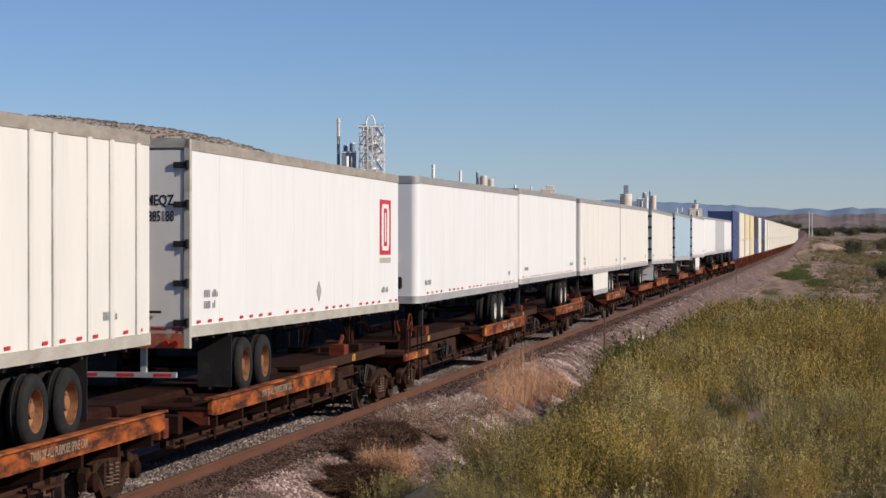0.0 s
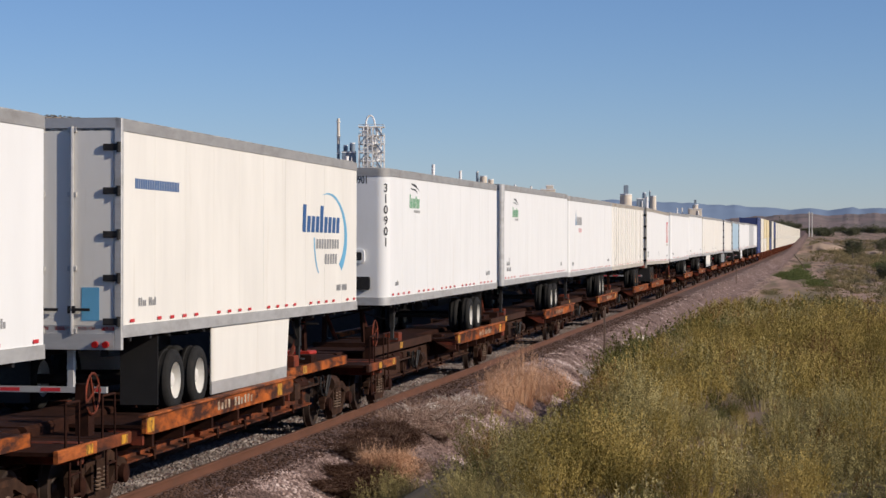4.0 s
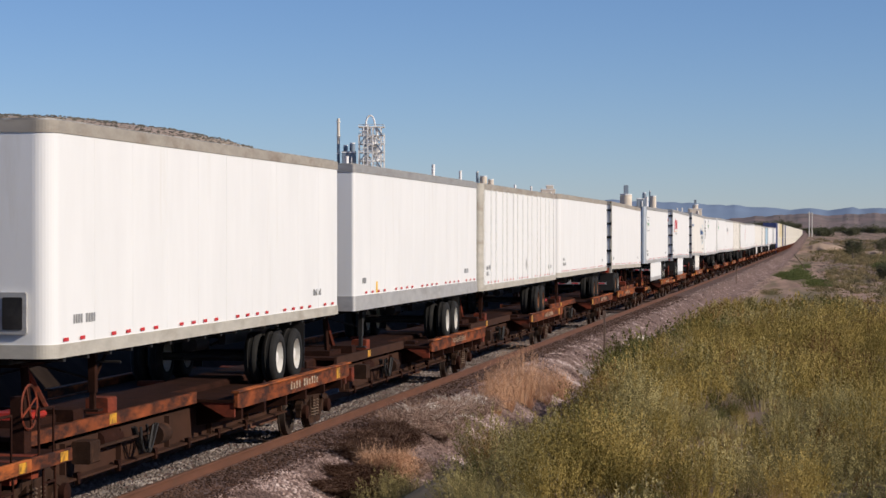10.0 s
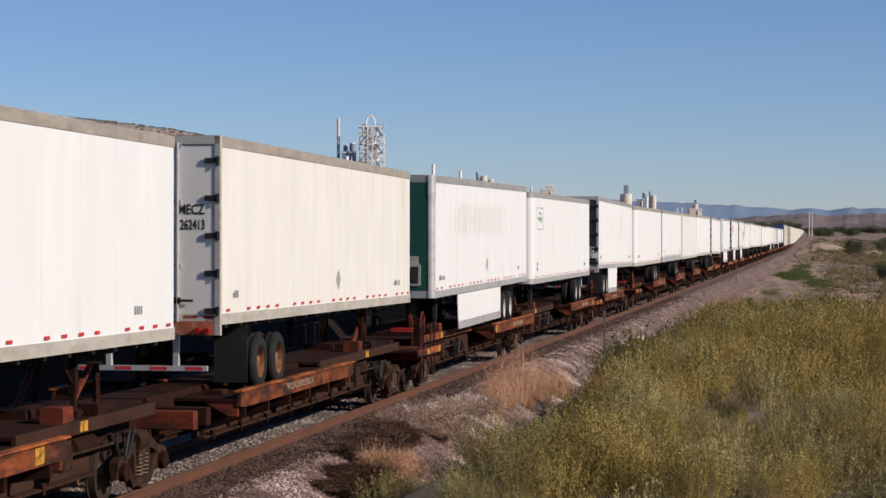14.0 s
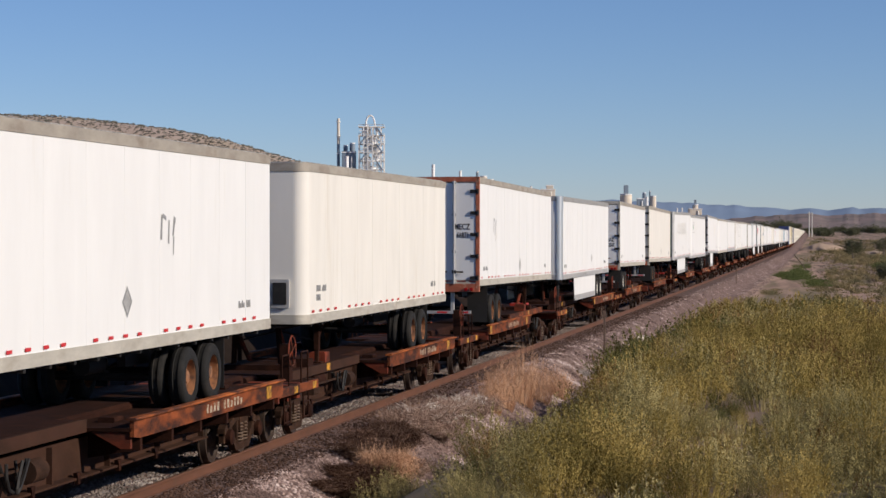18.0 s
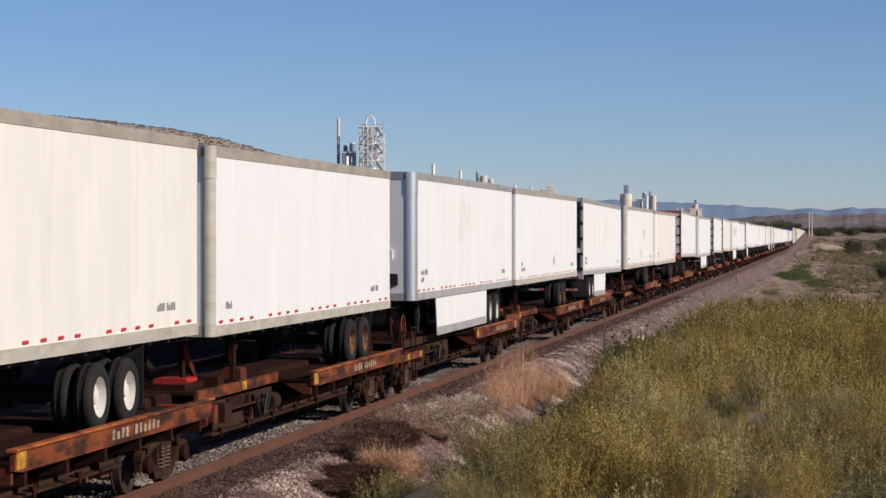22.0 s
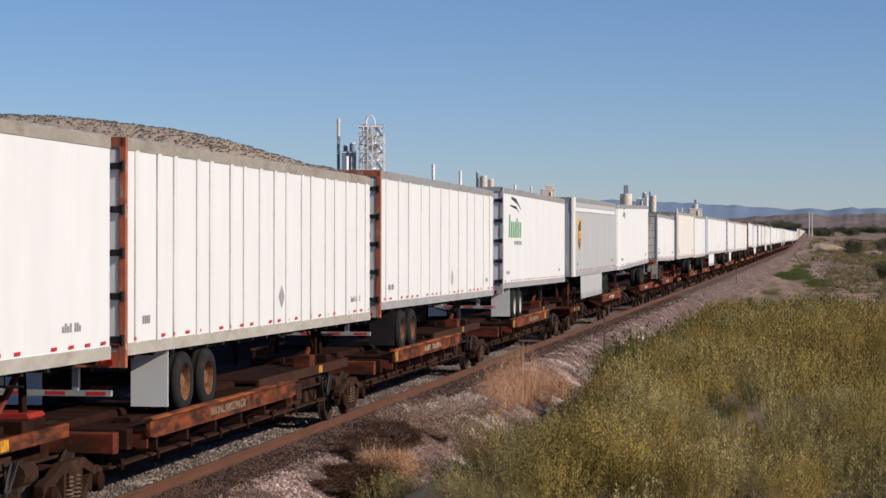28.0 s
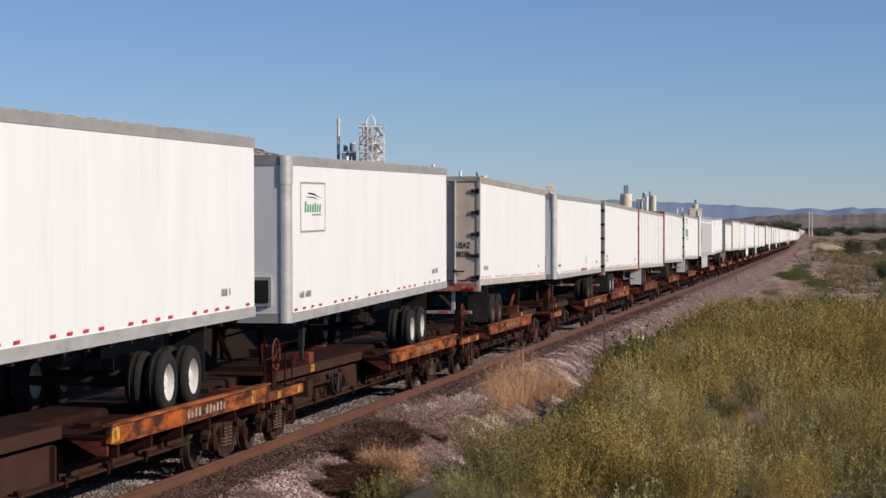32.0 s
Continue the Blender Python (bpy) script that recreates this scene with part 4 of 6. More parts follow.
    part("air_reservoir", Geo().lathe([(-0.45, 0.0), (-0.42, 0.14), (0.42, 0.14), (0.45, 0.0)], (0.72, (h0 + h1) / 2, 0.86), 12, 1), BROWN, C, smooth=True)
    part("brake_pipe", Geo().bar((0.62, 0.4, 0.78), (0.62, n - 0.4, 0.78), 0.025), GRIME, C)
    if paint is REDBR or int(abs(a)) % 3 == 1:
        text("TWIN 28'-ALL PURPOSE SPINE CAR", WHITEINK if paint is REDBR else STENCIL, C, 1.564, mid - 0.2, DECK - 0.02, 0.12, SIDE, 0.78)
    elif letters:
        g = Geo()
        for i in range(11):
            if i != 4:
                y = mid - 0.6 + i * 0.19
                g.box(1.561, 1.564, y, y + 0.11, DECK - 0.08, DECK + 0.05 - 0.03 * (i % 3 == 1))
        part("stencil_lettering", g, STENCIL, C, "worn pale stencilled marks")
        pick = int(abs(a) * 7) % 3
        if pick != 1:
            part("yellow_patch", Geo().box(1.561, 1.5645, p0 + 0.05, p0 + 0.36, DECK - 0.11, DECK + 0.09), YELLOW, C)
        if pick != 0:
            part("yellow_patch", Geo().box(1.561, 1.5645, p1 - 1.1, p1 - 0.8, DECK - 0.12, DECK + 0.08), YELLOW, C)
    return C


# the trailers, from the stacks back to the last one
ROW = []


def van(a, b, near, *, paint=ORANGE, **more):
    ROW.append((a, b, near, paint, deck_of(more.get("top", 5.13))))
    trailer(a, b, near, **more)


L1 = "white box trailer riding on a railcar"
van(201.6, 215.4, "nose", label=L1, panel=WHITE)
van(185.3, 200.7, "nose", label="grey-white box trailer riding on a railcar", panel=GREYP)
van(168.4, 183.8, "nose", label=L1)
van(152.4, 167.6, "doors", label=L1, skirt=5)
van(135.3, 150.6, "doors", label="pale blue box trailer riding on a railcar", panel=BLUEP)
van(117.4, 133.4, "doors", label="aged white box trailer with a pale mud flap", panel=CREAM, flap=WHITE)
van(100.6, 114.9, "nose", label="aged white box trailer with short sides", panel=CREAM, r=0.12)
van(84.0, 99.3, "nose", label="grey-white box trailer with a white side skirt", panel=CREAM, skirt=6, r=0.12)
van(67.2, 81.9, "nose", top=5.16, label=L1, rails=ALU, r=0.12)
van(50.2, 66.3, "nose", top=5.09, label="white box trailer with round front corners", r=0.2)
van(31.4, 47.6, "doors", top=5.15, tandem=3.9, label="white box trailer with a red painted plate", panel=WHITE, rails=TAN, rim="o", words=[("MEQZ", INK, "end", 0.84, 4.22, 0.16), ("885188", INK, "end", 0.86, 3.98, 0.16)], end=CREAM, marks=[("tall_red", 14.0, 3.39, 0.62, 3.5), ("diamond", 8.4, 2.72, 0.2)])
van(13.8, 29.45, "nose", top=5.14, label="aged white trailer with upright side posts and a red edge", panel=CREAM, rails=TAN, ribs=15, rim="o", marks=[("diamond", 8.3, 2.82, 0.2)], r=0.15)
van(-2.5, 13.0, "nose", top=5.15, tandem=4.2, label="clean white box trailer with a blue sail mark", tape="r", marks=[("sail", 1.9, 4.08, 0.63)], r=0.14)
van(-19.2, -3.5, "nose", top=5.20, tandem=3.8, label="white box trailer with a small green word", corner=ALU, r=0.1, words=[("53", GREYINK, "side", 1.4, 2.95, 0.16), ("05", INK, "end", 0.75, 5.0, 0.2)], marks=[("leasing", 2.1, 4.25, 0.72)])
van(-35.9, -20.6, "nose", top=5.16, label="white box trailer with a column of black figures", words=[("310901", INK, "end", 0.62, 4.90, 0.18)] + [(c, INK, "corner", 0.0, 4.72 - 0.235 * i, 0.19) for i, c in enumerate("310901")], marks=[("leasing", 2.4, 4.32, 0.72)], badge=[(-0.4, 0.5, 4.62, 4.66, INK), (0.46, 0.5, 4.45, 4.62, INK), (0.1, 0.42, 4.36, 4.52, LGREEN)])
van(-54.4, -39.3, "doors", top=5.29, label="aged white trailer with a blue word and arc", panel=CREAM, skirt=5, rails=ALU, marks=[("arc", 10.3, 3.68, 0.635, 2.0), ("blue_line", 0.6, 4.35, 0.4)], badge=[(0.75, 1.0, 2.55, 3.0, LSKY)])
van(-73.2, -57.2, "doors", top=5.29, tandem=3.8, label="white trailer with a red painted word and side skirt", skirt=5, marks=[("red_word", 1.4, 4.1, 0.65, 2.3)], badge=[(0.18, 0.26, 4.52, 4.72, LRED), (0.34, 0.4, 4.52, 4.72, LRED), (0.48, 0.62, 4.66, 4.72, LRED), (0.52, 0.58, 4.52, 4.66, LRED), (0.7, 0.84, 4.52, 4.72, LRED), (0.92, 1.04, 4.52, 4.72, LRED), (0.5, 0.75, 3.62, 3.68, LRED), (0.2, 1.02, 2.98, 3.05, LRED)])
van(-92.7, -77.3, "nose", top=5.21, tandem=3.4, label="white trailer with a bright metal corner and side skirt", corner=CHROME, skirt=7.5, words=[("Z088007", INK, "end", 0.55, 4.90, 0.19)], marks=[("panel", 1.15, 4.23, 0.36, 1.76)], badge=[(-0.3, 0.62, 4.14, 4.17, INK), (-0.3, 0.62, 4.80, 4.83, INK), (0.59, 0.62, 4.17, 4.80, INK), (0.1, 0.5, 4.42, 4.56, LGREEN)])
van(-111.0, -95.9, "doors", top=5.20, tandem=2.6, label="aged white box trailer with large hinges", panel=WHITE, rails=TAN, rim="wo", words=[("MECZ", INK, "end", 0.84, 3.98, 0.16), ("885106", INK, "end", 0.86, 3.74, 0.16)])
van(-129.1, -113.1, "nose", top=5.18, tandem=4.2, label="white box trailer with round corners and a rusty lower edge", rim="o", rails=TAN)
van(-146.9, -130.8, "nose", top=5.14, label="white trailer with upright side posts and a red edge", ribs=15, rim="o", rails=TAN, marks=[("diamond", 9.0, 2.8, 0.2)], r=0.2, corner=TAN)
van(-163.4, -148.1, "nose", top=5.15, label="white box trailer with a yellow sticker low down", rail_h=0.3, marks=[("yellow", 2.3, 2.5, 0.55)], r=0.07)
van(-180.6, -165.1, "nose", top=5.15, label="plain white box trailer with round front corners", rails=TAN)
van(-199.1, -183.4, "doors", top=5.31, tandem=3.1, label="white trailer with black doors and a side skirt", end=DARKP, skirt=4.0, words=[("MEQZ", WHITEINK, "end", 0.84, 3.12, 0.16), ("268927", WHITEINK, "end", 0.86, 2.88, 0.16)], marks=[("stain", 9.3, 3.5, 0.95, 2.0)])
van(-218.8, -202.6, "nose", top=5.11, tandem=3.7, label="white box trailer with a framed green placard", words=[("13806", INK, "end", 0.84, 4.80, 0.17)], marks=[("panel", 1.05, 4.18, 0.36, 1.76)], badge=[(0.22, 0.60, 4.42, 4.66, GREYINK), (0.42, 0.78, 3.42, 3.64, CHROME), (0.5, 0.7, 3.46, 3.6, INK)])
van(-237.0, -220.8, "nose", top=5.16, nod=0.005, tandem=4.0, label="white trailer with a dark green front and side skirt", end=GREENP, corner=ALU, r=0.12, skirt=7.5, marks=[("ghost", 3.15, 3.72, 0.74, 3.4), ("diamond", 8.5, 2.86, 0.2)], badge=[(0.60, 0.93, 2.84, 3.20, TAN), (0.7, 0.84, 2.66, 2.74, WHITE)])
van(-256.0, -240.1, "doors", top=5.27, label="cream trailer with worn doors and rusty hinges", panel=CREAM, rails=TAN, rim="o", words=[("MECZ", INK, "end", 0.84, 4.1, 0.16), ("262413", INK, "end", 0.86, 3.86, 0.16)], marks=[("diamond", 8.4, 2.9, 0.2), ("rust", 0.8, 2.3, 0.5)])
van(-272.3, -258.3, "doors", top=5.26, tandem=2.5, label="white trailer with heavy rusty lower door frame", rails=TAN, rim="ow", words=[("USAZ", INK, "end", 0.84, 3.5, 0.16), ("812567", INK, "end", 0.86, 3.27, 0.16)])
van(-293.9, -277.5, "nose", top=5.10, label="white trailer with a bright metal corner and side skirt", corner=CHROME, skirt=7.5, marks=[("diamond", 10.0, 2.8, 0.18)], badge=[(0.55, 0.8, 3.15, 3.45, LGOLD)])
van(-312.8, -297.0, "doors", top=5.30, label="white trailer with rusty red door posts", rails=TAN, end=WHITE, rim="o", words=[("MECZ", INK, "end", 0.84, 3.93, 0.16), ("66871", INK, "end", 0.86, 3.70, 0.16)], marks=[("diamond", 8.0, 2.85, 0.22), ("scraps", 2.6, 3.7, 0.5)])
van(-332.4, -318.1, "nose", top=5.05, tandem=3.5, label="aged white trailer with a dented front", panel=CREAM, rails=TAN, rim="o", words=[("82", INK, "end", -0.1, 3.9, 0.2)])
van(-350.8, -335.4, "nose", top=5.09, tandem=4.0, label="aged white trailer with torn remains of letters", panel=WHITE, rails=TAN, rim="o", marks=[("scraps", 9.5, 3.55, 0.45, 1.6), ("diamond", 8.0, 2.8, 0.22)], r=0.16, corner=TAN)
van(-369.5, -353.8, "doors", top=5.15, label="white trailer with black doors and a side skirt", end=DARKP, skirt=4.5, words=[("723", WHITEINK, "end", 0.98, 3.1, 0.16)], marks=[("stain", 8.0, 3.4, 0.95, 2.0)])
van(-387.2, -371.6, "nose", top=5.15, tandem=4.3, label="plain white box trailer with scuffed corners", rails=TAN, rim="o", marks=[("diamond", 9.0, 2.85, 0.22)], badge=[(0.5, 0.78, 3.3, 3.75, GREYINK)], r=0.13)
van(-404.0, -388.7, "nose", top=5.17, tandem=3.4, label="white trailer with a bright metal corner and side skirt", corner=CHROME, r=0.19, skirt=8.0, marks=[("stain", 6.0, 3.5, 1.0, 2.0)])
van(-420.9, -407.2, "nose", top=5.10, tandem=3.05, label="aged white short trailer with a tan corner post", panel=WHITE, rails=TAN, corner=TAN, r=0.11, rim="o")
van(-438.0, -421.9, "nose", top=5.18, label="cream trailer with a grey front", panel=CREAM, rails=TAN, words=[("885141", INK, "end", 0.66, 4.86, 0.19), ("53", INK, "end", 0.86, 3.25, 0.22)], r=0.10, corner=TAN)
van(-454.8, -441.4, "doors", tandem=2.4, label="short old trailer with rusty roll-up doors", top=4.91, bottom=2.29, rails=ALU, flap=TAN, rim="o", paint=REDBR, words=[("CTLZ450314", INK, "end", 0.25, 4.66, 0.19)], roll=True)
van(-476.4, -461.0, "nose", top=5.10, nod=0.010, tandem=3.5, label="white trailer with round corners and a green word", rim="o", paint=REDBR, marks=[("leasing", 1.6, 4.54, 0.62)], badge=[(0.05, 0.52, 4.42, 4.46, INK), (0.05, 0.52, 4.78, 4.82, INK), (0.49, 0.52, 4.46, 4.78, INK), (0.1, 0.3, 3.4, 3.62, INK)])
van(-494.5, -478.8, "nose", top=5.13, tandem=4.3, label="grey trailer with a gold and brown shield", panel=GREYP, skirt=8.0, rim="k", words=[("53", INK, "side", 0.35, 2.85, 0.18)], paint=REDBR, marks=[("shield", 1.75, 3.71, 0.645, 1.78), ("stripe", 0.3, 4.62, 1.0, 15.3)], r=0.11, corner=CREAM)
van(-512.9, -497.6, "doors", top=5.12, label="white trailer with a large green word", flap=WHITE, marks=[("leasing", 1.2, 3.65, 1.55)])
van(-530.6, -514.6, "doors", top=5.09, label="white trailer with upright seams and black door frame", ribs=12, end=CREAM, rim="o", paint=DULLOR, words=[("493", INK, "end", 0.98, 3.7, 0.16)], marks=[("diamond", 9.0, 2.7, 0.2)])
van(-547.7, -531.5, "doors", top=5.04, tandem=3.5, label="white trailer with close upright posts and a red edge", ribs=17, rim="o", rails=TAN, flap=WHITE, paint=DULLOR, marks=[("diamond", 8.6, 2.7, 0.2)])
van(-564.6, -548.2, "doors", top=5.15, label="cream-edged white trailer with worn hinges", rails=TAN, paint=DULLOR, words=[("MECZ", INK, "end", 0.84, 4.6, 0.16), ("885286", GREYINK, "end", 0.86, 4.38, 0.12)])
van(-581.2, -566.2, "nose", top=5.15, label="white trailer with a grey dented front panel", rails=ALU, corner=ALU, r=0.11, words=[("MECZ", INK, "end", 0.4, 5.0, 0.17), ("261193", INK, "end", 0.4, 4.75, 0.17), ("53", INK, "end", 0.55, 3.2, 0.22)], rim="o", paint=DULLOR, marks=[("rust", 8.0, 2.22, 1.0, 2.0), ("diamond", 9.8, 2.75, 0.2)])
van(-598.2, -584.1, "doors", top=5.31, label="short white trailer with tan weathered doors", end=TANDOOR, rails=TAN, rim="o", words=[("USAZ", INK, "end", 0.84, 3.42, 0.16), ("883386", INK, "end", 0.86, 3.18, 0.16)])
van(-619.3, -603.4, "nose", top=5.12, nod=0.016, label="white trailer with a framed green placard", marks=[("panel", 1.25, 4.1, 0.46, 1.66)], r=0.14, corner=ALU)
van(-638.5, -621.9, "nose", top=5.12, nod=0.0125, tandem=4.1, label="plain white box trailer at the row's near end", r=0.14)

# the cars under them
for i, (a, b, near, paint, deck) in enumerate(ROW):
    gap_far = (ROW[i - 1][0] - b) if i else 4.0
    gap_near = (a - ROW[i + 1][1]) if i + 1 < len(ROW) else 3.0
    spine_car(a, b, near, max(0.6, gap_near), max(0.6, gap_far), DULLOR if paint is ORANGE and -560 < a < -120 else paint, deck, bright=-95 < a < -53)


# ---- stacked containers ahead ----
BOXES = [mat("blue_container", (0.04, 0.058, 0.165), 0.5, vary=0.1), mat("white_container", (0.68, 0.64, 0.55), 0.5, vary=0.06, stain=(0.5, 0.45, 0.38), stain_at=(0.6, 0.9), stain_scale=STREAK),
         mat("cream_container", (0.66, 0.56, 0.34), 0.5, vary=0.08), mat("dark_container", (0.03, 0.035, 0.05), 0.5, vary=0.15)]


def container_mesh(material):
    g, n, pts = Geo(), 14.6, []
    k = 40
    for i in range(k):
        y = n * i / k
        w = n / k
        pts += [(1.22, y), (1.22, y + 0.4 * w), (1.19, y + 0.5 * w), (1.19, y + 0.9 * w)]
    poly = [(1.22, 0)] + pts[1:] + [(1.22, n), (-1.22, n), (-1.22, 0)]
    g.extrude(poly, 2, 0.08, 2.84)
    for x in (-1.22, 1.14):
        for z in (0.0, 2.78):
            g.box(x, x + 0.1, -0.02, n + 0.02, z, z + 0.12)
    for y in (-0.03, n - 0.09):
        for x in (-1.24, 1.12):
            g.box(x, x + 0.12, y, y + 0.12, 0, 2.9)
    return g.mesh("container", material)


CONT = [container_mesh(m) for m in BOXES]
CNAME = ["blue steel shipping container", "white steel shipping container", "cream steel shipping container", "dark steel shipping container"]
well_body = Geo()
for s in (1, -1):
    x0, x1 = sorted((s * 1.30, s * 1.45))
    well_body.extrude([(1.9, 0.30), (15.3, 0.30), (16.6, 1.15), (16.6, 1.30), (0.6, 1.30), (0.6, 1.15)], 0, x0, x1)
    for k in range(12):
        y = 2.2 + k * 1.16
        well_body.box(min(s * 1.45, s * 1.52), max(s * 1.45, s * 1.52), y, y + 0.10, 0.35, 1.28)
WELL = well_body.mesh("side_wall", DULLOR)
FLOOR = Geo().box(-1.3, 1.3, 1.9, 15.3, 0.28, 0.36).mesh("well_floor", BROWN)
DECKS = Geo().box(-1.4, 1.4, 0.1, 1.95, 1.05, 1.15).box(-1.4, 1.4, 15.25, 17.1, 1.05, 1.15).mesh("end_deck", REDBR)
rnd = random.Random(5)
for k in range(36):
    y0 = 219.0 + k * 17.45
    W = thing("well_car", "rusty brown well car that carries two stacked containers", "railcar", "cars of the train")
    MOVERS.append((W, y0))
    part("side_wall", WELL, DULLOR, W)
    part("well_floor", FLOOR, BROWN, W)
    part("end_deck", DECKS, REDBR, W)
    truck(0.2, W)
    if k == 35:
        truck(17.2, W)
    lo = (0, 1, 1, 2, 0, 1, 3)[k] if k < 7 else 1
    hi = (0, 1, 2, 2, 3, 1, 0)[k] if k < 7 else (1 if rnd.random() < 0.95 else 2)
    for c, z in ((lo, 0.36), (hi, 3.27)):
        B = tagged(new("shipping_container", CONT[c]), CNAME[c] + " stacked on a well car", "container", "stacked containers")
        MOVERS.append((B, y0 + 1.4))
        B["lift"] = z


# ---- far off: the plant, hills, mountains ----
# plant steel, pale and dark; haze of distance is put into both colours
HAZE = mat("haze_paled_plant_steel", (0.80, 0.79, 0.77), 0.7, vary=0.2, scale=(0.2, 0.2, 0.2))
HAZED = mat("haze_blued_dark_steel", (0.20, 0.25, 0.31), 0.7, vary=0.2, scale=(0.2, 0.2, 0.2))
CONC = mat("pale_concrete", (0.66, 0.58, 0.48), 0.8, vary=0.12, scale=(0.3, 0.3, 0.3))
HILL = mat("dry_hill_soil", (0.44, 0.34, 0.275), 0.95, vary=0.15, scale=(0.02, 0.02, 0.02), stain=(0.38, 0.30, 0.21), stain_at=(0.45, 0.65), stain_scale=(0.03, 0.03, 0.03), shift=False)
# the air is clear; the mountains' haze is put into this blue
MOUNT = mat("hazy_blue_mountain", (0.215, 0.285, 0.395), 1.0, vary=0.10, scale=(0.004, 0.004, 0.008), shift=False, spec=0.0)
CA, SA = math.cos(radians(10.005)), math.sin(radians(10.005))


def ray(u, depth):
    """Plan place of a sight line at that depth. u: thousandths sideways of the line of sight."""
    return (u / 1000 * depth) * CA - depth * SA, (u / 1000 * depth) * SA + depth * CA


def up(h, depth):
    """Height at that depth of h thousandths over the line of the rails."""
    return EYE[2] + (h + 3.59) / 1000 * depth


def frame_at(u, depth):
    """A matrix at the ground on a sight line, turned so that x runs across it."""
    x, y = ray(u, depth)
    return pose(x, y, 0, 0, 0, 10.0)


def hill():
    nx, ny = 170, 46
    us, vs = np.linspace(-330, 60, nx), np.linspace(0, 1, ny)
    v = []
    for u in us:
        ridge = np.interp(u, [-330, -240, -201, -175, -150, -124, -98, -73, -60, -21, 20, 60], [53, 52, 50.8, 50, 47.4, 43.8, 38.7, 31.5, 27.7, 22, 15, 6])
        for w in vs:
            d = 560 + 260 * w
            x, y = ray(u, d)
            prof = math.sin(min(1.0, w / 0.72) * math.pi / 2) ** 1.2 * (1 - 0.12 * max(0, w - 0.72))
            v.append((x, y, -1.5 + (up(ridge, 747) + 1.5) * prof + 0.7 * noise.noise((x / 40, y / 40, 0.0)) * prof))
    i = np.arange(nx * ny).reshape(nx, ny)
    f = np.stack([i[:-1, :-1], i[1:, :-1], i[1:, 1:], i[:-1, 1:]], -1).reshape(-1, 4)
    tagged(new("hill", raw_mesh("hill", v, f, HILL, True)), "bare dry tan hill dotted with dark shrubs", "hill", kind="structure")
    rs = np.random.RandomState(3)
    ov = np.array([(1, 0, 0.4), (0.3, 0.95, 0.4), (-0.8, 0.6, 0.4), (-0.8, -0.6, 0.4), (0.3, -0.95, 0.4), (0.1, 0, 1.0)])
    of = np.array([(0, 1, 5), (1, 2, 5), (2, 3, 5), (3, 4, 5), (4, 0, 5)])
    va = np.array(v).reshape(nx, ny, 3)
    vv, ff = [], []
    for k in range(8500):
        a, b = rs.uniform(0, nx - 1.01), rs.uniform(12, ny * 0.8)
        i0, j0 = int(a), int(b)
        p = va[i0, j0] * (1 - a + i0) + va[i0 + 1, j0] * (a - i0) + (va[i0, j0 + 1] - va[i0, j0]) * (b - j0)
        r = rs.uniform(0.3, 0.78)
        vv.append(p + ov * (r, r, rs.uniform(0.6, 1.0) * r) * rs.uniform(0.7, 1.3, (6, 1)))
        ff.append(of + 6 * k)
    tagged(new("hill_shrubs", raw_mesh("hill_shrubs", np.concatenate(vv), np.concatenate(ff), mat("dark_hill_shrub", (0.13, 0.118, 0.09), 0.95, vary=0.3, scale=(0.05, 0.05, 0.05), shift=False))),
           "dark dry shrubs scattered over the hill", "shrubs", kind="stuff")


def ridge_strip(name, label, depth, us, hs, material, rough, foot=-2.0, deep=120.0, seed=1.0):
    n, rows = 220, 7
    v = []
    for u in np.linspace(us[0], us[-1], n):
        h = up(np.interp(u, us, hs), depth) + rough * noise.noise((u / 9, seed, 0)) + 0.45 * rough * noise.noise((u / 2.6, seed + 5, 0))
        for k in range(rows):
            w = k / (rows - 1)
            x, y = ray(u, depth - deep * (1 - w))
            v.append((x, y, foot + (h - foot) * math.sin(w * math.pi / 2) + 0.25 * rough * noise.noise((u / 5, w * 4, seed)) * w))
    i = np.arange(n * rows).reshape(n, rows)
    f = np.stack([i[:-1, :-1], i[1:, :-1], i[1:, 1:], i[:-1, 1:]], -1).reshape(-1, 4)
    return tagged(new(name, raw_mesh(name, v, f, material, True)), label, "hills", kind="structure")


hill()
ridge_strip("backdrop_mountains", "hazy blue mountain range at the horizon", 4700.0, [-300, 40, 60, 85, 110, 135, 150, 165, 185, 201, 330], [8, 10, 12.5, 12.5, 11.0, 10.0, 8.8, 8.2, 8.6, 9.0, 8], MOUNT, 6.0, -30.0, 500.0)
# brown of the low hills, greyed in the colour for haze
SCRUBLAND = mat("scrub_covered_land", (0.25, 0.19, 0.175), 0.95, vary=0.25, scale=(0.02, 0.02, 0.02), stain=(0.15, 0.135, 0.12), stain_at=(0.44, 0.62), stain_scale=(0.03, 0.01, 0.02), shift=False, spec=0.1)
ridge_strip("low_hills", "low brown scrub hills in the distance", 2400.0, [100, 135, 150, 160, 175, 190, 205, 330], [1.5, 4.2, 5.4, 6.2, 5.4, 6.0, 6.4, 6], SCRUBLAND, 2.2, -3.0, 900.0, 4.0)


# the cement works, at its distance
FARD = 1150.0
PPM = FARD / 1000.0


def works(name, label, category, u0, u1, h1, build, depth=FARD):
    """A building between two sight lines, up to h1 over the horizon; build gets it, its width and height."""
    T = thing(name, label, category, "buildings of the works")
    T.matrix_basis = frame_at((u0 + u1) / 2, depth)
    build(T, (u1 - u0) / 1000 * depth, up(h1, depth) + 1.5)
    T.matrix_basis = T.matrix_basis @ Matrix.Translation((0, 0, -1.5))
    return T


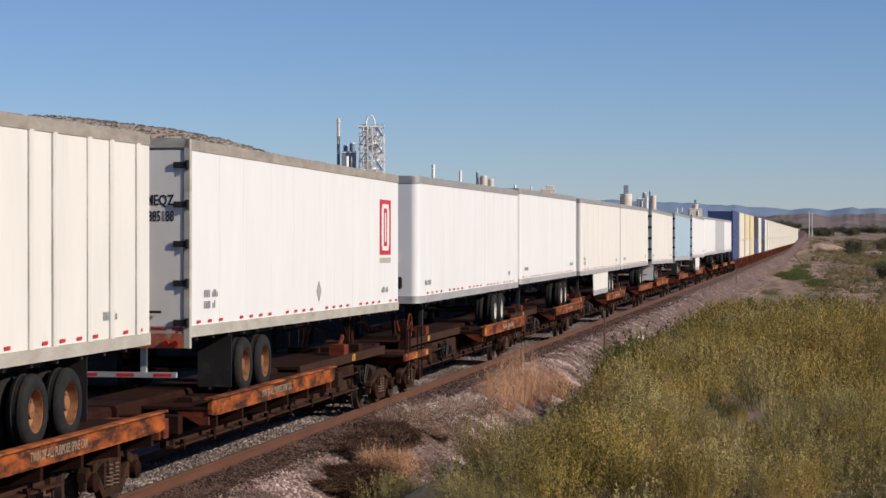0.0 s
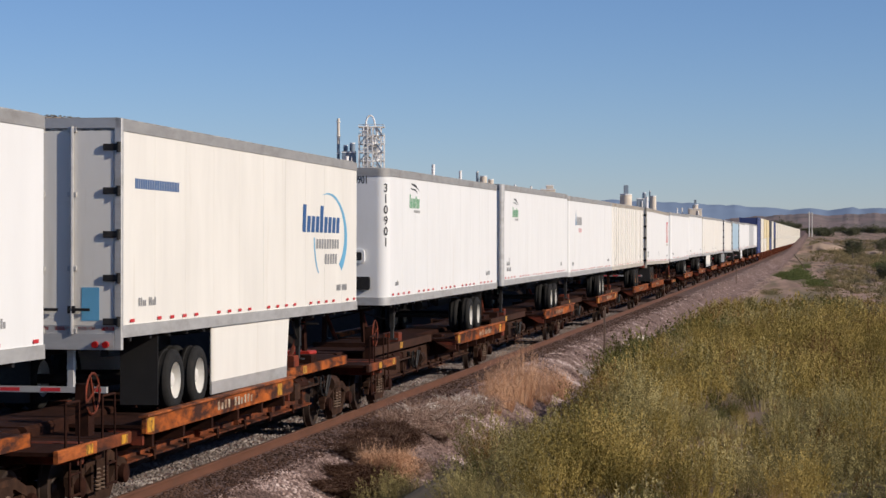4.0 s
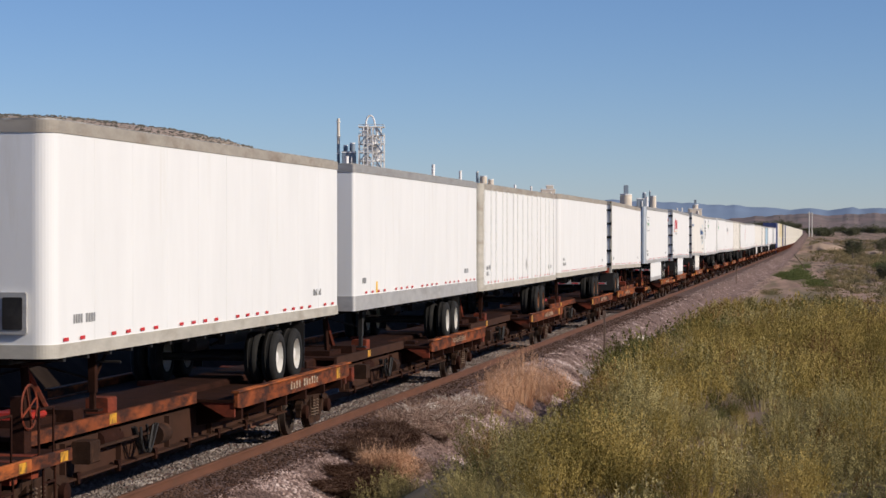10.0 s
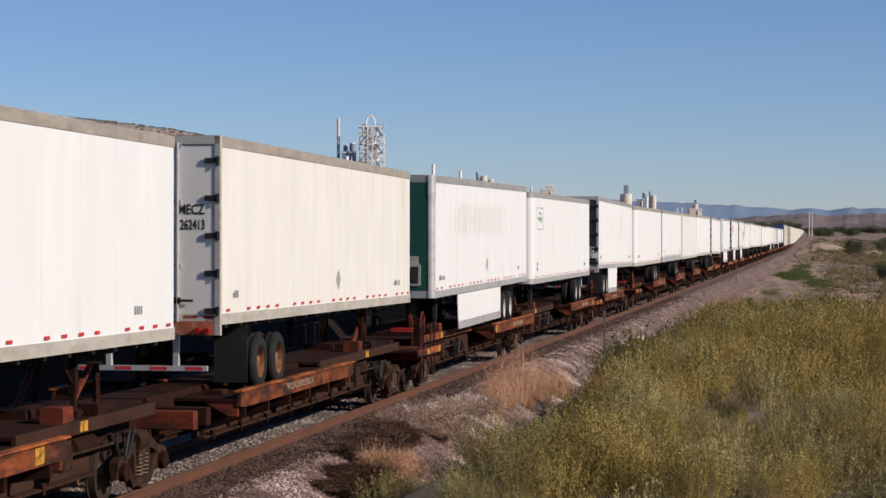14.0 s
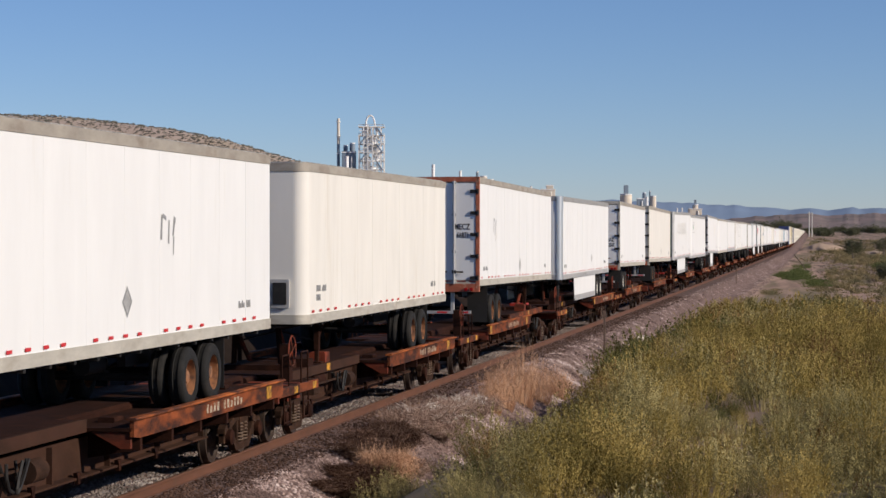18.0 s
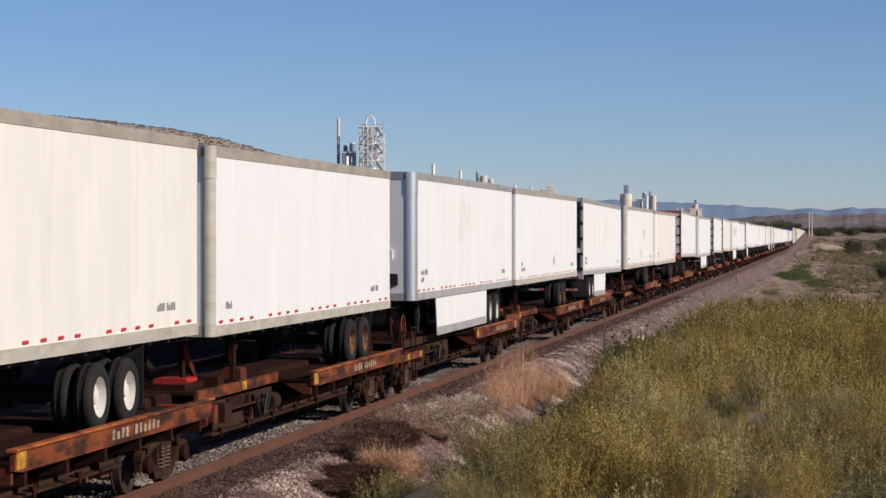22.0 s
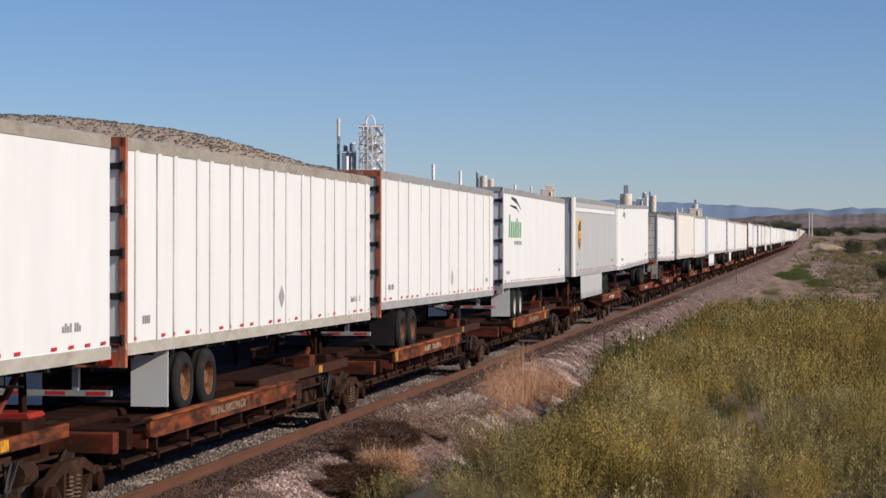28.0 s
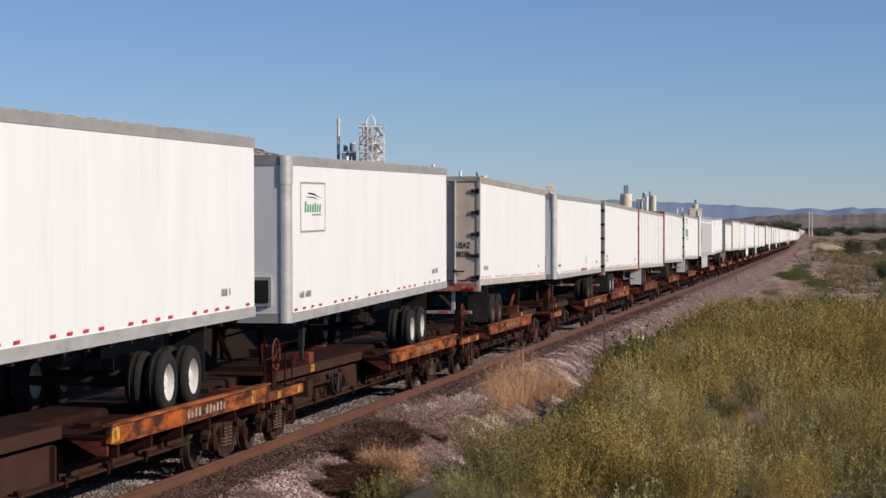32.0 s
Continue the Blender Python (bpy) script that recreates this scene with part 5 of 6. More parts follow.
def drum(T, w, h, material, n=14, name="shell", y=0.0, x=0.0, z=0.0):
    r = w / 2
    part(name, Geo().lathe([(z, 0.0), (z, r), (h - 0.1 * r, r), (h, r * 0.8), (h, 0.0)], (x, y, 0), n, 2), material, T, smooth=True)


def tower(T, w, h):
    s = w / 2
    floors = 13
    for i in range(floors):
        z = h * 0.12 + (h * 0.78) * i / (floors - 1)
        part("floor_deck", Geo().box(-s * 1.04, s * 1.04, -s, s, z, z + 0.45), HAZE, T)
        for sx in (-s, s):
            part("railing", Geo().box(sx - 0.1, sx + 0.1, -s, s, z + 1.1, z + 1.35).box(-s, s, -s - 0.1, -s + 0.1, z + 1.1, z + 1.35), HAZE, T)
    for x in (-s, -0.62 * s, -0.28 * s, 0.1 * s, 0.45 * s, 0.75 * s, s):
        for y in (-s, s):
            part("column", Geo().box(x - 0.24, x + 0.24, y - 0.24, y + 0.24, 0, h * (0.9 if abs(x) < s else 0.84)), HAZE, T)
    for i in range(floors - 1):
        z0, z1 = h * 0.12 + h * 0.78 * i / (floors - 1), h * 0.12 + h * 0.78 * (i + 1) / (floors - 1)
        a, b = (-s, s) if i % 2 else (s, -s)
        part("brace", Geo().bar((a, -s, z0), (0, -s, z1), 0.25, 4), HAZE, T)
        part("brace", Geo().bar((b, -s, z0), (0, -s, z1), 0.25, 4), HAZE, T)
        part("stair_flight", Geo().bar((b * 0.9, -s * 1.05, z0), (b * 0.4, -s * 1.05, z1), 0.4, 4), HAZED, T)
        part("platform", Geo().box(a * 0.7 - 1.6, a * 0.7 + 1.6, -s * 1.15, -s, (z0 + z1) / 2, (z0 + z1) / 2 + 0.4), HAZE, T)
    for k in range(10):
        z = h * (0.16 + 0.078 * k)
        x = (-0.3, 0.32, 0.0)[k % 3] * w
        part("cyclone", Geo().lathe([(z - 5, 0.6), (z - 1, 2.3), (z + 3, 2.3), (z + 4, 0.8)], (x * 0.7, 0, 0), 12, 2), HAZE, T, smooth=True)
    g = Geo()
    pts = [(-0.22 * w, -s * 0.4, h * 0.1), (-0.22 * w, -s * 0.4, h * 0.93)] + [(-0.22 * w + 0.17 * w * (1 - math.cos(a)), -s * 0.4, h * 0.93 + h * 0.06 * math.sin(a)) for a in np.linspace(0.4, math.pi - 0.4, 7)] + [(0.16 * w, -s * 0.4, h * 0.90), (0.30 * w, -s * 0.4, h * 0.80)]
    for p, q in zip(pts, pts[1:]):
        g.bar(p, q, 0.5, 8)
    part("downcomer_duct", g, HAZE, T, "pale gas duct bent over the top")


def stack(T, w, h):
    part("lower_flue", Geo().lathe([(0, w * 0.5), (h * 0.8, w * 0.45), (h * 0.8, 0)], (0, 0, 0), 12, 2), HAZED, T, smooth=True)
    part("upper_flue", Geo().lathe([(h * 0.8, 0), (h * 0.8, w * 0.46), (h, w * 0.42), (h, 0)], (0, 0, 0), 12, 2), CONC, T, smooth=True)
    for k in (0.72, 0.86, 0.97):
        part("gallery", Geo().lathe([(h * k, w * 0.4), (h * k, w * 0.68), (h * k + 0.5, w * 0.68), (h * k + 0.5, w * 0.4)], (0, 0, 0), 12, 2), HAZE, T)


def block(material):
    def b(T, w, h):
        part("shell", Geo().cbox(-w / 2, w / 2, -w / 2, w / 2, 0, h, 0.15, 2), material, T)
        part("roof_edge", Geo().box(-w * 0.53, w * 0.53, -w * 0.53, w * 0.53, h * 0.985, h * 0.985 + 0.4), HAZE, T)
        part("pipe", Geo().bar((w * 0.2, -w * 0.55, 0), (w * 0.2, -w * 0.55, h * 0.95), 0.3, 6), HAZE, T)
    return b


def silo(material, mast=0.0):
    def b(T, w, h):
        hh = h * (1 - mast)
        drum(T, w, hh, material)
        part("roof_rail", Geo().lathe([(hh, w * 0.5), (hh + 0.5, w * 0.5), (hh + 0.5, w * 0.44)], (0, 0, 0), 14, 2), HAZE, T)
        if mast:
            part("head_house", Geo().box(-w * 0.18, w * 0.18, -w * 0.18, w * 0.18, hh, h), HAZED, T)
    return b


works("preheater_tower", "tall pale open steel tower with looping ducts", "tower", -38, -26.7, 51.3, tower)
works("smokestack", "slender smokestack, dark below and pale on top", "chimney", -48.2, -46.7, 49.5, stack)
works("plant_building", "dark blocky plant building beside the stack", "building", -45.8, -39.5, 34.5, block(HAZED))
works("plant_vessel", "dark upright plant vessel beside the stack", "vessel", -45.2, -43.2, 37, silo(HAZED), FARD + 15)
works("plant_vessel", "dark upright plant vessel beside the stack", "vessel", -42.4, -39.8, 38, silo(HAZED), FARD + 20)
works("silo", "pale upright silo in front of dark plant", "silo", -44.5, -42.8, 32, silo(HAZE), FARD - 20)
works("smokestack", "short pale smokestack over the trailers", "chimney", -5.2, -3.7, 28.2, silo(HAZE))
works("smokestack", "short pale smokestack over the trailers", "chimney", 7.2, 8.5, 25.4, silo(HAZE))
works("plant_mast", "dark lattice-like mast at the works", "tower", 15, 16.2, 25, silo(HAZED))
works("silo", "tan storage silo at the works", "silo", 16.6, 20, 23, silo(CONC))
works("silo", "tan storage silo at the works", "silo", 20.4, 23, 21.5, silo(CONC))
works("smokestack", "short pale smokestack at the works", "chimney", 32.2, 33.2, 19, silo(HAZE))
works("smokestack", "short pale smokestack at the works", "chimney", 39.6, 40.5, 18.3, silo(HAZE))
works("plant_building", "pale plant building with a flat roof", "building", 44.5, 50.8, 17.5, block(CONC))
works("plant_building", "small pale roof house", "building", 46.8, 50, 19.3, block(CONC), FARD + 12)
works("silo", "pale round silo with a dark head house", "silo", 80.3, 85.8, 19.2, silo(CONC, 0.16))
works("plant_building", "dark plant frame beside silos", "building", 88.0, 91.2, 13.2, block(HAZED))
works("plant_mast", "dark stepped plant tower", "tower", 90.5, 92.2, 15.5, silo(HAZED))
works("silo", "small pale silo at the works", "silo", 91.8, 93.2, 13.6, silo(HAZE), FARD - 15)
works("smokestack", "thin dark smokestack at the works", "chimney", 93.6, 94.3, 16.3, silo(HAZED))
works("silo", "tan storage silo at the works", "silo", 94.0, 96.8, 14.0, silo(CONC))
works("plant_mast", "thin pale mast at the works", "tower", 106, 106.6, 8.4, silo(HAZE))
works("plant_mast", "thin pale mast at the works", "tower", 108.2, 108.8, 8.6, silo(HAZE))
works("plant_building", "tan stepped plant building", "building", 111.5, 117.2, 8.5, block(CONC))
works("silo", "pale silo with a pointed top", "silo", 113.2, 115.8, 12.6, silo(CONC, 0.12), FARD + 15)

# ---- track ties ----
rs = np.random.RandomState(11)
track = thing("track", "single railway track on dark timber ties", "track", kind="structure")
tie_mesh = Geo().cbox(-1.30, 1.30, -0.115, 0.115, -0.36, -0.186, 0.015, 0).mesh("tie", TIE)
tie_rest = Geo()
for k in range(900):
    y = 8 + k * 0.53
    x, turn = line_at(y)
    if k < 290:
        part("tie", tie_mesh, TIE, track, at=pose(x + rs.uniform(-0.03, 0.03), y, rs.uniform(-0.008, 0.004), 0, 0, turn + rs.uniform(-0.8, 0.8)))
    else:
        tie_rest.box(x - 1.3, x + 1.3, y - 0.115, y + 0.115, -0.36, -0.186)
tagged(part("far_ties", tie_rest, TIE, track), kind="stuff")
plate = Geo().cbox(-0.17, 0.17, -0.09, 0.09, -0.188, -0.170, 0.004, 1)
for sx in (-0.105, 0.105):
    plate.box(sx - 0.016, sx + 0.016, -0.05, -0.02, -0.172, -0.145).box(sx - 0.016, sx + 0.016, 0.03, 0.06, -0.172, -0.145)
plate_mesh = plate.mesh("tie_plate", RAILM)
for k in range(150):
    y = 12 + k * 0.53 - 0.29
    x, turn = line_at(8 + round((y - 8) / 0.53) * 0.53)
    part("tie_plate", plate_mesh, RAILM, track, at=pose(x + 0.7525, 8 + round((y - 8) / 0.53) * 0.53, 0, 0, 0, turn))


# ---- loose stone ----
def scatter(name, label, category, protos, places, material, smooth=False):
    """One object out of many turned, scaled copies. protos: (verts, faces); places: rows of x, y, z, scale, turn, squash."""
    vs, fs, o = [], [], 0
    for i, (x, y, z, s, a, q) in enumerate(places):
        v, f = protos[i % len(protos)]
        c, n = math.cos(a), math.sin(a)
        w = np.stack([v[:, 0] * c - v[:, 1] * n, v[:, 0] * n + v[:, 1] * c, v[:, 2] * q], 1) * s + (x, y, z)
        vs.append(w), fs.append(f + o)
        o += len(v)
    return tagged(new(name, raw_mesh(name, np.concatenate(vs), np.concatenate(fs), material, smooth)), label, category, kind="stuff")


def isle_mat(name, stops, rough=0.9, spec=0.2, through_light=0.0):
    """Colour by piece, along a ramp."""
    m = bpy.data.materials.new(name)
    n, l, b = nodes_of(m)
    g, r, inf = n.new("ShaderNodeNewGeometry"), n.new("ShaderNodeValToRGB"), n.new("ShaderNodeTexCoord")
    t, mx = n.new("ShaderNodeTexNoise"), n.new("ShaderNodeMix")
    t.inputs["Scale"].default_value, t.inputs["Detail"].default_value = 0.9, 3.0
    l.new(inf.outputs["Object"], t.inputs["Vector"])
    mx.data_type = "FLOAT"
    mx.inputs["Factor"].default_value = 0.68
    rng = n.new("ShaderNodeMapRange")
    rng.inputs["From Min"].default_value, rng.inputs["From Max"].default_value = 0.3, 0.7
    l.new(t.outputs["Fac"], rng.inputs[0])
    l.new(g.outputs["Random Per Island"], mx.inputs[2]), l.new(rng.outputs[0], mx.inputs[3])
    l.new(mx.outputs[0], r.inputs[0])
    el = r.color_ramp.elements
    while len(el) < len(stops):
        el.new(0.5)
    for e, (p, c) in zip(el, stops):
        e.position, e.color = p, (*c, 1)
    l.new(r.outputs[0], b.inputs["Base Color"])
    b.inputs["Roughness"].default_value, b.inputs["Specular IOR Level"].default_value = rough, spec
    if through_light:
        tr, mix = n.new("ShaderNodeBsdfTranslucent"), n.new("ShaderNodeMixShader")
        mix.inputs[0].default_value = through_light
        l.new(r.outputs[0], tr.inputs["Color"])
        l.new(b.outputs[0], mix.inputs[1]), l.new(tr.outputs[0], mix.inputs[2])
        l.new(mix.outputs[0], n["Material Output"].inputs["Surface"])
    return m


def stone_proto(seed):
    q = np.random.RandomState(seed)
    v = np.array([(1, 0, 0), (0.2, 0.9, 0.1), (-0.9, 0.4, 0), (-0.6, -0.8, 0.1), (0.5, -0.9, 0), (0.4, 0.3, 0.8), (-0.4, -0.1, 0.9)]) * q.uniform(0.7, 1.25, (7, 3))
    f = np.array([(0, 1, 5), (1, 2, 6), (1, 6, 5), (2, 3, 6), (3, 4, 6), (4, 5, 6), (4, 0, 5)])
    return v, f


stones = [stone_proto(k) for k in range(9)]


def stone_rows(count, y0, y1, crowd, lo, hi, small, big):
    """Places of loose stones beside the line: y0 to y1 along it, lo to hi from its middle."""
    y = y0 + (y1 - y0) * rs.uniform(size=count) ** crowd
    x = np.array([line_x(v) for v in y]) + rs.uniform(lo, hi, count)
    return np.stack([x, y, ground_z(x, y) + 0.04, rs.uniform(small, big, count) ** 1.0, rs.uniform(0, 6.28, count), rs.uniform(0.6, 1.0, count)], 1)


STONES = isle_mat("broken_ballast_stone", [(0.0, (0.045, 0.028, 0.024)), (0.35, (0.15, 0.097, 0.083)), (0.65, (0.37, 0.27, 0.238)), (1.0, (0.80, 0.68, 0.63))], 0.85, 0.3)
RUSTSTONE = isle_mat("rust_stained_stone", [(0.0, (0.022, 0.013, 0.010)), (0.5, (0.065, 0.036, 0.026)), (0.85, (0.13, 0.075, 0.055)), (1.0, (0.34, 0.26, 0.23))], 0.9, 0.2)
DUSTSTONE = isle_mat("dusty_grey_stone", [(0.0, (0.08, 0.066, 0.058)), (0.5, (0.18, 0.15, 0.135)), (1.0, (0.42, 0.37, 0.34))], 0.9, 0.2)
scatter("ballast_stones", "loose broken pinkish ballast stones", "stones", stones,
        np.concatenate([stone_rows(34000, 26, 72, 1.4, 1.7, 4.4, 0.018, 0.044), stone_rows(18000, 60, 430, 2.7, 1.6, 4.8, 0.03, 0.062)]), STONES)
scatter("rusty_stones", "rust-stained ballast stones beside the rail", "stones", stones, stone_rows(14000, 27, 140, 1.8, 0.86, 2.0, 0.02, 0.042), RUSTSTONE)
scatter("crib_stones", "dusty grey ballast between the rails", "stones", stones, stone_rows(12000, 27, 110, 1.7, -0.70, 0.70, 0.022, 0.05), DUSTSTONE)


# ---- plants on the bank ----
def bush_proto(seed, stems, height, spread, leaves, leaf):
    """An upright feathery weed: thin stems set with small leaves."""
    q = np.random.RandomState(seed)
    vs, fs = [], []

    def tri(a, b, c):
        k = len(vs)
        vs.extend((a, b, c))
        fs.append((k, k + 1, k + 2))
    for _ in range(stems):
        a, r = q.uniform(0, math.tau), spread * math.sqrt(q.uniform())
        base = np.array((math.cos(a) * r * 0.5, math.sin(a) * r * 0.5, -0.05))
        h = height * q.uniform(0.55, 1.1) * (1 - 0.35 * (r / spread) ** 2)
        tip = np.array((math.cos(a) * r * 1.15 + q.normal() * 0.04, math.sin(a) * r * 1.15 + q.normal() * 0.04, h))
        side = np.array((-math.sin(a + 1), math.cos(a + 1), 0)) * 0.006
        tri(base - side, base + side, tip)
        for j in range(leaves):
            t = 0.25 + 0.75 * (j + q.uniform()) / leaves
            p = base + (tip - base) * t
            d = q.normal(size=3) * (0.6, 0.6, 0.4) + (0, 0, 0.85)
            d = d / np.linalg.norm(d) * leaf * q.uniform(0.7, 1.5) * (1.15 - 0.5 * t)
            w = np.cross(d, q.normal(size=3))
            w = w / (np.linalg.norm(w) + 1e-6) * leaf * 0.13
            tri(p - w, p + w, p + d)
    return np.array(vs), np.array(fs)


def weed_proto(seed, stems, leaves, spread, height, leaf, slim=0.24):
    """A rounded weed: many wisps that rise from one root, their tops set with small leaves."""
    q = np.random.RandomState(seed)
    a, rr = q.uniform(0, math.tau, stems), np.sqrt(q.uniform(size=stems))
    lob = 1 + 0.22 * np.sin(3 * a + seed) + 0.12 * np.sin(5 * a + 2.0 * seed)
    base = np.stack([np.cos(a) * rr * 0.42 * spread, np.sin(a) * rr * 0.42 * spread, np.full(stems, -0.06)], 1)
    tip = np.stack([np.cos(a) * rr * spread * lob, np.sin(a) * rr * spread * lob, height * (1 - 0.5 * rr ** 2.2) * q.uniform(0.62, 1.12, stems)], 1) + q.normal(size=(stems, 3)) * 0.03
    side = np.stack([-np.sin(a + 1), np.cos(a + 1), np.zeros(stems)], 1) * 0.005
    vs = [np.stack([base - side, base + side, tip], 1)]
    k = np.repeat(np.arange(stems), leaves)
    m = len(k)
    t = (0.25 + 0.8 * q.uniform(size=m) ** 0.6)[:, None]
    p = base[k] + (tip - base)[k] * t + q.normal(size=(m, 3)) * (0.026, 0.026, 0.012) * (1.25 - t)
    d = q.normal(size=(m, 3)) * (0.55, 0.55, 0.35) + (0, 0, 0.75)
    d = d / np.linalg.norm(d, axis=1)[:, None] * leaf * q.uniform(0.6, 1.5, (m, 1))
    out = np.stack([np.cos(a) * rr, np.sin(a) * rr, 0.55 - 0.35 * rr], 1)[k]
    w = np.cross(d, out + q.normal(size=(m, 3)) * 0.33)
    w = w / (np.linalg.norm(w, axis=1)[:, None] + 1e-6) * leaf * slim
    vs.append(np.stack([p - w, p + w, p + d], 1))
    v = np.concatenate(vs).reshape(-1, 3)
    return v, np.arange(len(v)).reshape(-1, 3)


WEED = isle_mat("olive_weed", [(0, (0.085, 0.0668, 0.0204)), (0.3, (0.212, 0.167, 0.0486)), (0.65, (0.391, 0.293, 0.0909)), (0.9, (0.526, 0.393, 0.141)), (1, (0.578, 0.406, 0.18))], 0.8, 0.15, 0.24)
SAGE = isle_mat("sage_weed", [(0, (0.104, 0.0897, 0.0382)), (0.4, (0.278, 0.235, 0.0978)), (0.8, (0.478, 0.398, 0.178)), (1, (0.608, 0.513, 0.264))], 0.8, 0.15, 0.24)
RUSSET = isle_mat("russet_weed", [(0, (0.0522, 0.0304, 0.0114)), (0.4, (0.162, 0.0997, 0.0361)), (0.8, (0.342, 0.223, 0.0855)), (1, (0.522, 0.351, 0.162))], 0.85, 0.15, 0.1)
GREENW = isle_mat("deep_green_weed", [(0, (0.0405, 0.0414, 0.0144)), (0.5, (0.126, 0.122, 0.0414)), (1, (0.252, 0.225, 0.0855))], 0.8, 0.15, 0.1)
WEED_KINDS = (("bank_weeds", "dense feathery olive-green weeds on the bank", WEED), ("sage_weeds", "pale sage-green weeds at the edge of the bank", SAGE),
              ("russet_weeds", "drying russet-brown weeds among the green ones, also dark filling for shaded gaps", RUSSET), ("green_weeds", "deep green weeds at the bank foot, also dark filling for shaded gaps", GREENW))
EDGE_Y, EDGE_X = [14, 20, 24, 28, 33, 40, 48, 56, 64, 80, 112, 150], [-2.9, -3.85, -4.2, -4.3, -4.3, -4.25, -4.6, -5.3, -6.3, -7.0, -7.1, -6.6]


CLUMPS = []
for k in range(270):
    y = 13 + 137 * rs.uniform() ** 1.35
    x = float(np.interp(y, EDGE_Y, EDGE_X)) + rs.uniform(0.1, 9.5 + 0.03 * y)
    CLUMPS.append((x, y, rs.uniform(0.55, 1.3) * (1 + 0.008 * y), rs.uniform(0.55, 1.5), rs.uniform()))
# tall growth over the shaded foot, the hollow and the shrub by the post
CLUMPS += [(-4.15, 22.6, 0.9, 1.25, 0.3), (-4.0, 26.0, 0.9, 1.2, 0.9), (-7.0, 74.0, 1.8, 1.9, 0.5), (-6.6, 79.0, 2.0, 1.7, 0.5), (-6.9, 68.5, 1.4, 1.5, 0.5), (-6.8, 100.0, 2.2, 1.6, 0.5)]
CLUMP = np.array(CLUMPS)


def weed_places(y0, y1, gap, tries, big):
    """Spots for weeds over the bank, none closer than gap to another; they stand high in clumps and low between them."""
    out, cells = [], {}
    for _ in range(tries):
        y = rs.uniform(y0, y1)
        e = float(np.interp(y, EDGE_Y, EDGE_X)) + 0.18 * math.sin(y / 1.1) + 0.12 * math.sin(y / 0.37)
        x = rs.uniform(e, 1.0 + 0.036 * y)
        c = (int(x // gap), int(y // gap))
        if any((x - p) ** 2 + (y - q) ** 2 < gap * gap for i in (-1, 0, 1) for j in (-1, 0, 1) for p, q in cells.get((c[0] + i, c[1] + j), ())):
            continue
        cells.setdefault(c, []).append((x, y))
        rise = CLUMP[:, 3] * (1 - ((CLUMP[:, 0] - x) ** 2 + (CLUMP[:, 1] - y) ** 2) / CLUMP[:, 2] ** 2)
        best = int(np.argmax(rise))
        f = float(rise[best])
        tone = CLUMP[best, 4] + rs.normal() * 0.08
        # between clumps, dark russet and green weeds stand in for shade
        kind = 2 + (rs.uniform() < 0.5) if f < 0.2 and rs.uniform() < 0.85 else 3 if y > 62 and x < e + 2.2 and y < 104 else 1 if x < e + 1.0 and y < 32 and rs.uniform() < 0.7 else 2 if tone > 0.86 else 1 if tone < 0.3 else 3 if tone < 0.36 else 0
        if math.hypot((x + 1.85) / 1.0, (y - 26.3) / 1.5) < 1.0:          # a hollow, its shade put into dark russet weeds
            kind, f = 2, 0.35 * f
        elif x > -1.2 and y < 27 and kind == 0 and rs.uniform() < 0.65:
            kind = 1
        s = big * (0.34 + 0.75 * max(0.0, f)) * rs.uniform(0.88, 1.12) * (0.72 if x < e + 0.5 and y < 62 else 1.0)
        out.append((kind, (x, y, float(ground_z(x, y)) - 0.02, s, rs.uniform(0, 6.28), rs.uniform(0.9, 1.25))))
    return out


near_weeds = [weed_proto(k, 105, 32, 0.50, 0.74, 0.022, 0.3) for k in range(6)]
mid_weeds = [weed_proto(20 + k, 74, 18, 0.55, 0.72, 0.036, 0.27) for k in range(6)]
far_weeds = [weed_proto(40 + k, 44, 11, 0.62, 0.66, 0.07, 0.3) for k in range(6)]
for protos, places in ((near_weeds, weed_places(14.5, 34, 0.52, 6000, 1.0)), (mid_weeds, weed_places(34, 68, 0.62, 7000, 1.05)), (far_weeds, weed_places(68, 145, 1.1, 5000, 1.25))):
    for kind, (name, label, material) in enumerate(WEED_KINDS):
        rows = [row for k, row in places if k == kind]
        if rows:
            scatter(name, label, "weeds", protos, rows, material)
SHORT = isle_mat("dry_grass", [(0.0, (0.12, 0.095, 0.05)), (0.5, (0.24, 0.19, 0.10)), (1.0, (0.36, 0.29, 0.18))], 0.85, 0.15, 0.25)
tufts = [bush_proto(40 + k, 26, 0.30, 0.16, 2, 0.06) for k in range(5)]
rows = []
for k in range(900):
    y = 14 + 50 * rs.uniform()
    x = rs.uniform(-7.2, 2.5)
    if x > -5.4 and rs.uniform() < 0.5:
        continue
    rows.append((x, y, float(ground_z(x, y)), rs.uniform(0.6, 1.2), rs.uniform(0, 6.28), 1.0))
scatter("dry_tufts", "short dry tan grass tufts on the slope", "grass", tufts, rows, SHORT)


